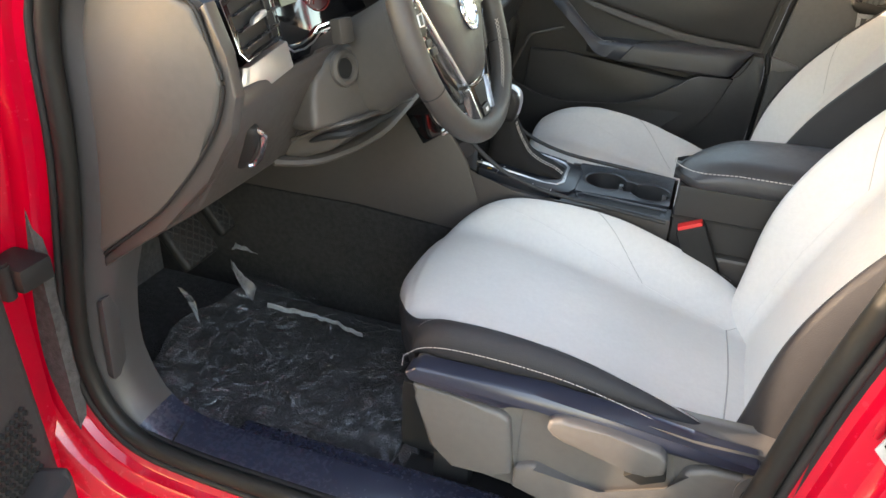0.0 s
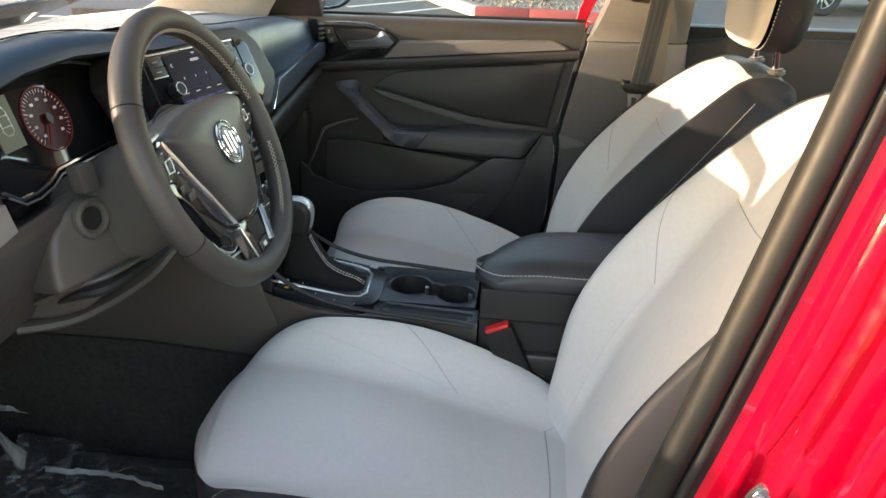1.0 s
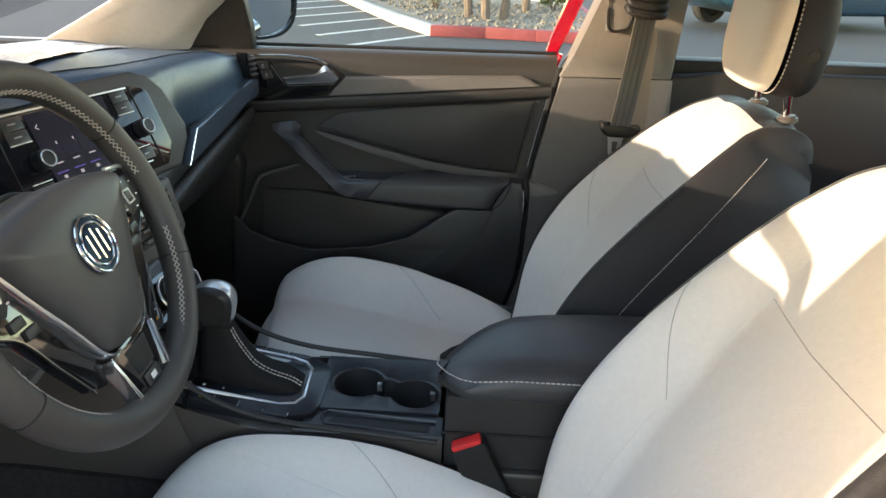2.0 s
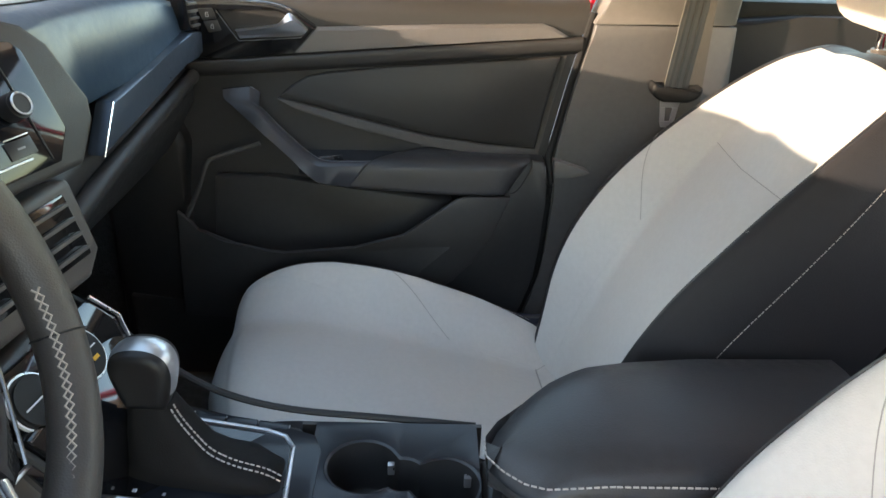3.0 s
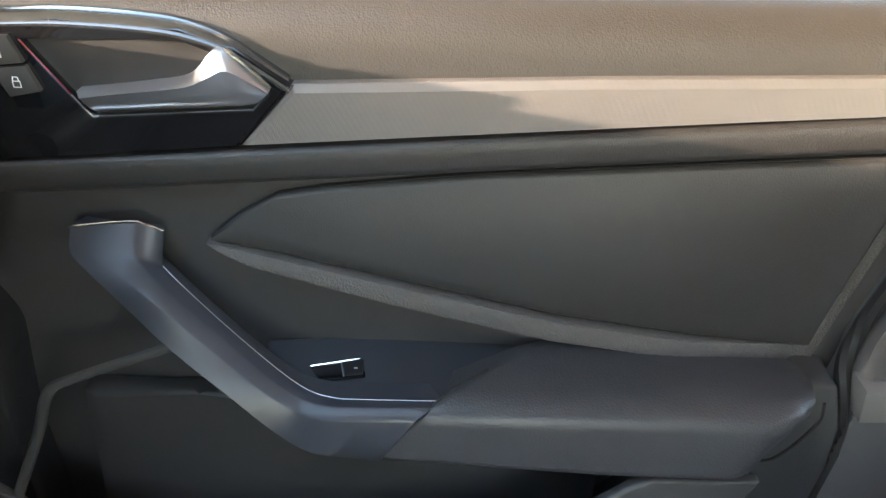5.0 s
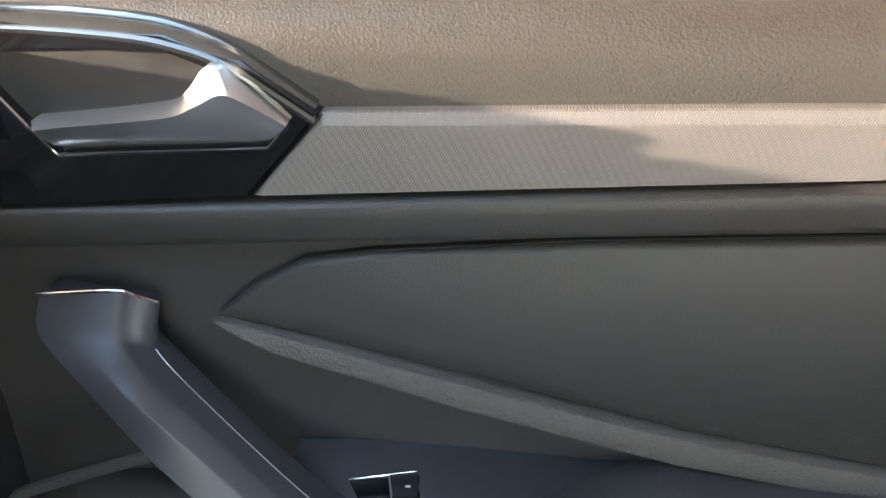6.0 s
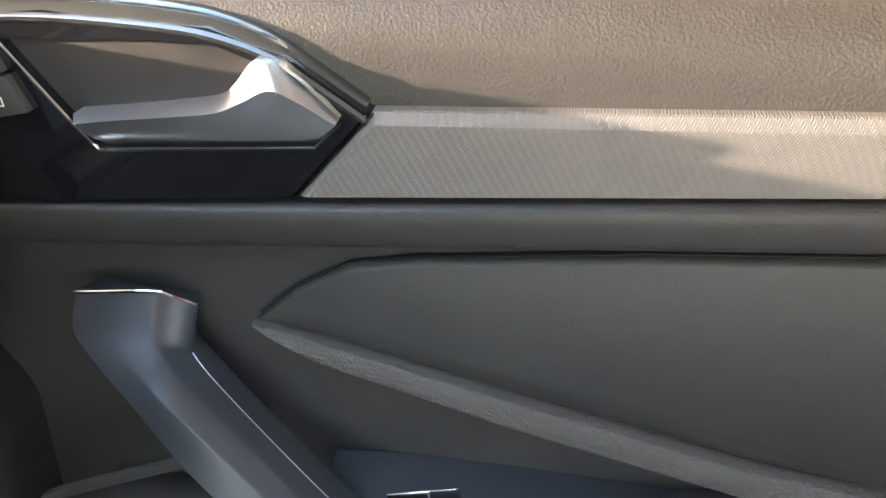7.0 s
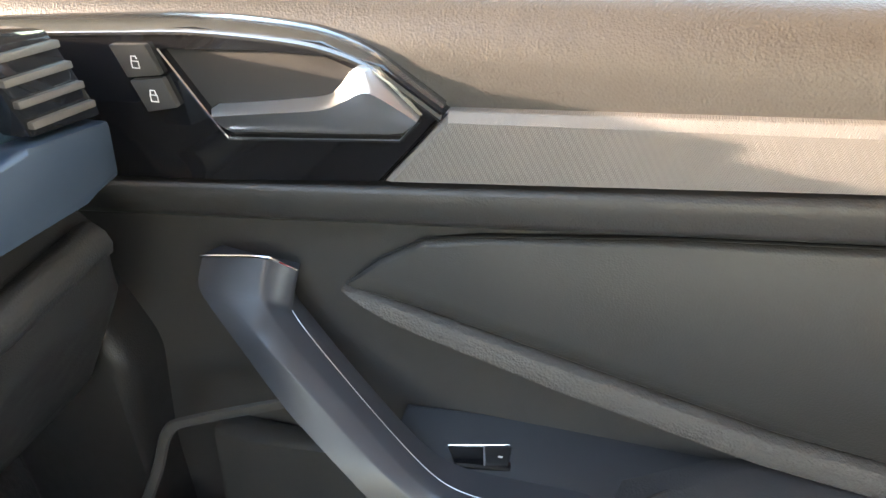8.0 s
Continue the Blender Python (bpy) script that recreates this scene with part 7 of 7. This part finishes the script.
        rings.append([(x, y0 + 0.012, lo), (x, y0 + 0.002, lo + 0.006), (x, y0, lo + 0.018), (x, y0 + 0.004, z - 0.018), (x, y0 + 0.016, z - 0.005), (x, y0 + 0.045, z), (x, (y0 + y1) / 2, z + 0.002), (x, y1 - 0.045, z), (x, y1 - 0.016, z - 0.005), (x, y1 - 0.004, z - 0.018), (x, y1, lo + 0.018), (x, y1 - 0.012, lo)])
    lid = part("armrest_lid", loft(rings), BLACK_LEATHER, c, "padded black leatherette armrest lid", 60)
    st = [(-0.142, y, 0.752) for y in (-0.03, -0.05)] + [(-0.128 + 0.38 * k / 20, -0.0975 + 0.026 * max(0, 1 - k / 2.2) ** 2, 0.753 + 0.008 * min(1, k / 5)) for k in range(21)]
    part("lid_stitch", dashes(st, 0.0010), THREAD, lid, "grey stitched line")
    # Gear lever.
    g = thing("gear_lever", "black gear lever with a leather boot and a bright cap", "gear lever", at=(-0.46, 0.012, 0.66))
    rings = []
    levels = ((0.664, 0.086, 0.036, -0.434), (0.672, 0.084, 0.036, -0.435), (0.682, 0.074, 0.034, -0.441), (0.692, 0.056, 0.031, -0.452), (0.706, 0.042, 0.028, -0.461), (0.725, 0.034, 0.025, -0.467), (0.748, 0.026, 0.021, -0.472), (0.766, 0.022, 0.017, -0.475))
    for z, hx, hy, cx in levels:
        rings.append([(cx + hx * math.copysign(abs(math.cos(a)) ** 0.6, math.cos(a)) * (1 + 0.04 * math.sin(5 * a + z * 300)), 0.012 + hy * math.copysign(abs(math.sin(a)) ** 0.6, math.sin(a)) * (1 + 0.07 * math.sin(3 * a + z * 200)), z) for a in [2 * math.pi * k / 36 for k in range(36)]])
    boot = part("boot", loft(rings), BOOT, g, "creased black leather boot", 60)
    for yy in (-0.008, 0.0):
        line = [(cx + hx * 1.01 + 0.0006, 0.004 + yy, z) for z, hx, hy, cx in levels[1:]]
        part("boot_stitch", dashes(smooth_path(line, 6), 0.0009, 0.004, 0.002), THREAD, boot, "grey stitched line")
    side = [(-0.495, 0, 0.762), (-0.5015, 0, 0.782), (-0.5065, 0, 0.803), (-0.5055, 0, 0.817), (-0.497, 0, 0.8265), (-0.481, 0, 0.8300), (-0.464, 0, 0.8275), (-0.452, 0, 0.8185), (-0.4475, 0, 0.803), (-0.4500, 0, 0.782), (-0.4555, 0, 0.762)]
    spine = smooth_path(side, 4)
    rings = []
    for w, f in ((-0.0225, 0.62), (-0.0222, 0.74), (-0.0205, 0.88), (-0.0170, 0.965), (-0.010, 0.995), (0, 1), (0.010, 0.995), (0.0170, 0.965), (0.0205, 0.88), (0.0222, 0.74), (0.0225, 0.62)):
        rings.append([(-0.4765 + (p.x + 0.4765) * f, 0.012 + w, 0.795 + (p.z - 0.795) * f) for p in spine])
    part("knob", loft(rings), KNOB_GRIP, g, "dark smooth knob", 60)
    rings = []
    top = spine[8:-3]
    for k, p in enumerate(top):
        d = (top[min(k + 1, len(top) - 1)] - top[max(k - 1, 0)]).normalized()
        n = Vector((-d.z, 0, d.x))
        ring = []
        for w in (-1.0, -0.94, -0.7, -0.35, 0, 0.35, 0.7, 0.94, 1.0):
            q = p + n * (0.0016 - 0.0042 * w * w)
            ring.append((q.x, 0.012 + 0.0178 * w, q.z))
        ring += [(p.x - n.x * 0.006, 0.012 + 0.015, p.z - n.z * 0.006), (p.x - n.x * 0.006, 0.012 - 0.015, p.z - n.z * 0.006)]
        rings.append(ring)
    part("cap", loft(rings), SATIN, g, "bright metal cap", 60)


KNOB_GRIP = material("black knob leather", (0.013, 0.012, 0.012), 0.42, vary=0.06, spec=0.4)
BOOT = material("dull boot leather", (0.010, 0.009, 0.009), 0.7, vary=0.12, cells=0.0016, spec=0.2)
PIANO = material("dark console gloss", (0.012, 0.014, 0.019), 0.28, coat=0.1, spec=0.3)
WELL = material("cup well", (0.018, 0.018, 0.019), 0.6)
console()


# ---- belts, buckles, floor mats, pedals, films ----
def ribbon(pts, w, thick, across):
    a = Vector(across).normalized()
    rings = []
    for i, p in enumerate(pts):
        p = Vector(p)
        t = (Vector(pts[min(i + 1, len(pts) - 1)]) - Vector(pts[max(i - 1, 0)])).normalized()
        n = t.cross(a).normalized()
        rings.append([p - a * w / 2 - n * thick, p + a * w / 2 - n * thick, p + a * w / 2 + n * thick, p - a * w / 2 + n * thick])
    return loft(rings)


BELT_RIB = material("darker belt weave", (0.052, 0.047, 0.040), 0.75, vary=0.1, bump=((0.0016, 0.0008),))


def seat_belt():
    b = thing("seat_belt", "dark grey seat belt hanging on the far pillar", "seat belt", at=(0.21, 0.69, 0.9))
    pts = [(0.240, 0.664, 1.180), (0.230, 0.652, 1.10), (0.219, 0.640, 1.02), (0.210, 0.628, 0.965), (0.208, 0.624, 0.950)]
    part("webbing", ribbon(smooth_path(pts, 4), 0.047, 0.0012, (1, 0.30, -0.1)), BELT, b, "dark grey webbing")
    for q in (-0.013, 0.0, 0.013):
        part("webbing_rib", ribbon([(x + q, y - 0.0012 + 0.3 * q, z) for x, y, z in smooth_path(pts, 4)], 0.005, 0.0008, (1, 0.30, -0.1)), BELT_RIB, b, "darker woven stripe")
    part("webbing", ribbon(smooth_path([(0.250, 0.690, 1.150), (0.255, 0.692, 0.8), (0.25, 0.692, 0.5)], 4), 0.047, 0.0012, (1, 0.05, -0.1)), BELT, b, "dark grey webbing")
    part("height_slider", box(0.165, 0.235, 0.694, 0.712, 1.135, 1.30, 0.008), PILLAR, b, "grey belt slider")
    part("slider_slot", tube(smooth_path([(0.168, 0.693, 1.28), (0.166, 0.693, 1.18), (0.172, 0.694, 1.142), (0.196, 0.694, 1.140), (0.215, 0.693, 1.16), (0.225, 0.693, 1.28)], 4), 0.003, 6), RUBBER, b, "dark slot round the belt slider")
    for k in range(3):
        z = 1.180 + 0.016 * k
        part("belt_guide", tube(smooth_path([(0.200, 0.668, z + 0.012), (0.208, 0.656, z + 0.002), (0.238, 0.650, z - 0.002), (0.268, 0.656, z - 0.004), (0.276, 0.668, z)], 4), 0.0085, 8, up=(0, 1, 0)), RUBBER, b, "black ribbed belt guide")
    part("guide_body", box(0.206, 0.270, 0.660, 0.700, 1.180, 1.240, 0.008), RUBBER, b)
    body = [(0.166, 0.962), (0.164, 0.948), (0.170, 0.936), (0.184, 0.929), (0.226, 0.929), (0.242, 0.936), (0.249, 0.948), (0.247, 0.956), (0.232, 0.948), (0.206, 0.946), (0.184, 0.950)]
    part("tongue_body", prism(body, "y", 0.606, 0.640, 0.006, 3), RUBBER, b, "black tongue body", 50)
    plate = bmesh.new()
    for poly in ([(0.182, 0.932), (0.216, 0.932), (0.214, 0.919), (0.184, 0.919)], [(0.184, 0.9185), (0.1925, 0.9185), (0.1945, 0.8955), (0.187, 0.8955)], [(0.2055, 0.9185), (0.214, 0.9185), (0.211, 0.8955), (0.2035, 0.8955)], [(0.187, 0.895), (0.211, 0.895), (0.208, 0.885), (0.190, 0.885)]):
        prism(poly, "y", 0.6145, 0.6185, bm=plate)
    part("tongue", plate, SATIN, b, "bright steel tongue")


def buckle():
    b = thing("belt_buckle", "black belt buckle with a red button beside the driver seat", "belt buckle", at=(-0.09, -0.1, 0.6))
    m = pose(-0.082, -0.098, 0.628, 0, -25, 0)
    part("housing", moved(box(-0.026, 0.026, -0.012, 0.012, -0.075, 0.030, 0.006), m), RUBBER, b)
    part("button", moved(box(-0.022, 0.022, -0.010, 0.010, 0.026, 0.036, 0.004), m), RED_BUTTON, b, "red release button")


def crumpled(poly_at, nu, nv, height, seed, scale=9):
    bm = bmesh.new()
    vs = []
    for i in range(nu + 1):
        row = []
        for k in range(nv + 1):
            p = Vector(poly_at(i / nu, k / nv))
            q = Vector((p.x * scale, p.y * scale, seed))
            h = noise.noise(q) * 0.6 + abs(noise.noise(q * 2.3)) * 0.8 + noise.noise(q * 5) * 0.25
            row.append(bm.verts.new(p + Vector((0, 0, height * max(0, h + 0.3)))))
        vs.append(row)
    for i in range(nu):
        for k in range(nv):
            bm.faces.new((vs[i][k], vs[i + 1][k], vs[i + 1][k + 1], vs[i][k + 1]))
    return bm


def floor_things():
    mat_poly = [(-0.98, -0.545), (-0.56, -0.545), (-0.50, -0.50), (-0.50, -0.15), (-0.56, -0.12), (-0.98, -0.12), (-1.02, -0.2), (-1.02, -0.5)]
    solid("floor_mat", prism(mat_poly, "z", 0.289, 0.303, 0.004), CARPET, "black carpet floor mat under the pedals", "floor mat")
    solid("floor_mat", prism([(x, -y) for x, y in mat_poly], "z", 0.289, 0.303, 0.004), CARPET, "black carpet floor mat on the passenger side", "floor mat")
    f = crumpled(lambda u, v: (-1.03 + 0.55 * u + 0.02 * math.sin(9 * v), -0.555 + 0.43 * v + 0.02 * math.sin(7 * u), 0.305 + 0.16 * max(0, 0.35 - u) ** 1.5), 110, 90, 0.010, 3.1, 11)
    solid("plastic_film", f, FILM, "crumpled clear protective plastic film over the mat", "plastic film", sharp=180)
    f = crumpled(lambda u, v: (-1.03 + 0.45 * u, 0.14 + 0.38 * v, 0.305 + 0.1 * max(0, 0.35 - u)), 60, 50, 0.010, 7.7, 11)
    solid("plastic_film", f, FILM, "crumpled clear protective plastic film on the passenger side", "plastic film", sharp=180)
    fold = crumpled(lambda u, v: (-0.905 + 0.225 * u, -0.222 - (0.0012 + 0.011 * abs(math.sin(4.2 * u + 0.4)) * (1.02 - u)) * v + 0.010 * math.sin(4 * u), 0.345 + 0.010 * math.sin(math.pi * v) - 0.012 * u), 40, 6, 0.007, 5.5, 45)
    solid("film_fold", fold, FOIL, "raised bright fold of the plastic film", "plastic film", sharp=180)
    spur = crumpled(lambda u, v: (-0.80 + 0.055 * u, -0.218 + 0.020 * u - 0.007 * v * (1 - u), 0.345 + 0.008 * u), 12, 4, 0.005, 8.5, 45)
    solid("film_fold", spur, FOIL, "short bright spur of folded plastic film", "plastic film", sharp=180)
    flap = crumpled(lambda u, v: (-0.985 + 0.085 * u, -0.228 - 0.030 * u - 0.040 * v * u ** 0.7, 0.432 - 0.030 * u + 0.01 * math.sin(7 * v)), 14, 8, 0.012, 1.5, 34)
    solid("film_fold", flap, FOIL, "raised bright flap of the plastic film", "plastic film", sharp=180)
    flap = crumpled(lambda u, v: (-0.985 + 0.060 * u, -0.205 - 0.004 * u - 0.018 * v * (1 - u), 0.470 - 0.006 * u), 12, 5, 0.010, 4.5, 34)
    solid("film_fold", flap, FOIL, "small yellowish flap of the plastic film", "plastic film", sharp=180)
    flap = crumpled(lambda u, v: (-1.045 + 0.105 * u, -0.330 - 0.075 * u ** 1.3 + 0.016 * math.sin(3.14 * u) * (v - 0.3), 0.420 - 0.015 * u), 16, 5, 0.008, 2.5, 34)
    solid("film_fold", flap, FOIL, "curved bright sliver of the plastic film", "plastic film", sharp=180)

    def top_at(u, v):
        x, y = -1.25 + (0.46 + 0.02 * math.sin(5 * v)) * u, -0.46 + 1.08 * v
        zt = linear(y, [(-0.5, 1.128), (-0.3, 1.143), (-0.12, 1.131), (0.08, 1.118), (0.27, 1.102), (0.55, 1.078), (0.70, 1.052)])
        return (x, y, linear(x, [(-1.28, 1.035), (-1.02, 1.070), (-0.86, min(zt, 1.10)), (-0.73, zt)]) + 0.003)
    top = crumpled(top_at, 60, 130, 0.003, 9.1, 13)
    solid("dash_film", top, DASH_FOIL, "crumpled protective plastic film on the dashboard", "plastic film", sharp=180)


def pedal(name, label, x, y, z, w, h, tilt):
    p = thing(name, label, "pedal", "pedals", at=(x, y, z))
    m = pose(x, y, z, 0, tilt, 0)
    pad = part("pad", moved(box(-0.012, 0.010, -w / 2, w / 2, -h / 2, h / 2, 0.009, 3), m), PEDAL, p)
    a, b = w / 2 - 0.006, h / 2 - 0.006
    for lean in (-1, 1):
        for k in range(-5, 6):
            # Where the slanting rib at this offset enters and leaves the pad.
            c = k * 0.019
            ends = sorted((q for q in ((-a, lean * -a + c), (a, lean * a + c), ((-b - c) * lean, -b), ((b - c) * lean, b)) if abs(q[0]) <= a + 1e-6 and abs(q[1]) <= b + 1e-6))
            if len(ends) > 1 and (Vector(ends[-1]) - Vector(ends[0])).length > 0.01:
                part("ridge", moved(tube([(0.0105, *ends[0]), (0.0105, *ends[-1])], 0.0016, 5), m), RUBBER, pad)
    part("arm", tube([(x - 0.015, y, z), (x - 0.06, y, z + 0.12), (x - 0.05, y, z + 0.30)], 0.012, 8), RUBBER, p)


DASH_FOIL = material("bright plastic film", (0.52, 0.54, 0.57), 0.14, vary=0.08, bump=((0.03, 0.008),))
FOIL = material("glossy folded film", (0.46, 0.46, 0.45), 0.10, vary=0.15, vary_scale=30, bump=((0.016, 0.010),), spec=0.9)
FOIL.node_tree.nodes["Principled BSDF"].inputs["Alpha"].default_value = 0.55
seat_belt()
buckle()
floor_things()
pedal("brake_pedal", "black ribbed rubber brake pedal", -0.925, -0.42, 0.600, 0.090, 0.085, -35)
pedal("accelerator_pedal", "black ribbed rubber accelerator pedal", -0.945, -0.315, 0.612, 0.045, 0.10, -35)
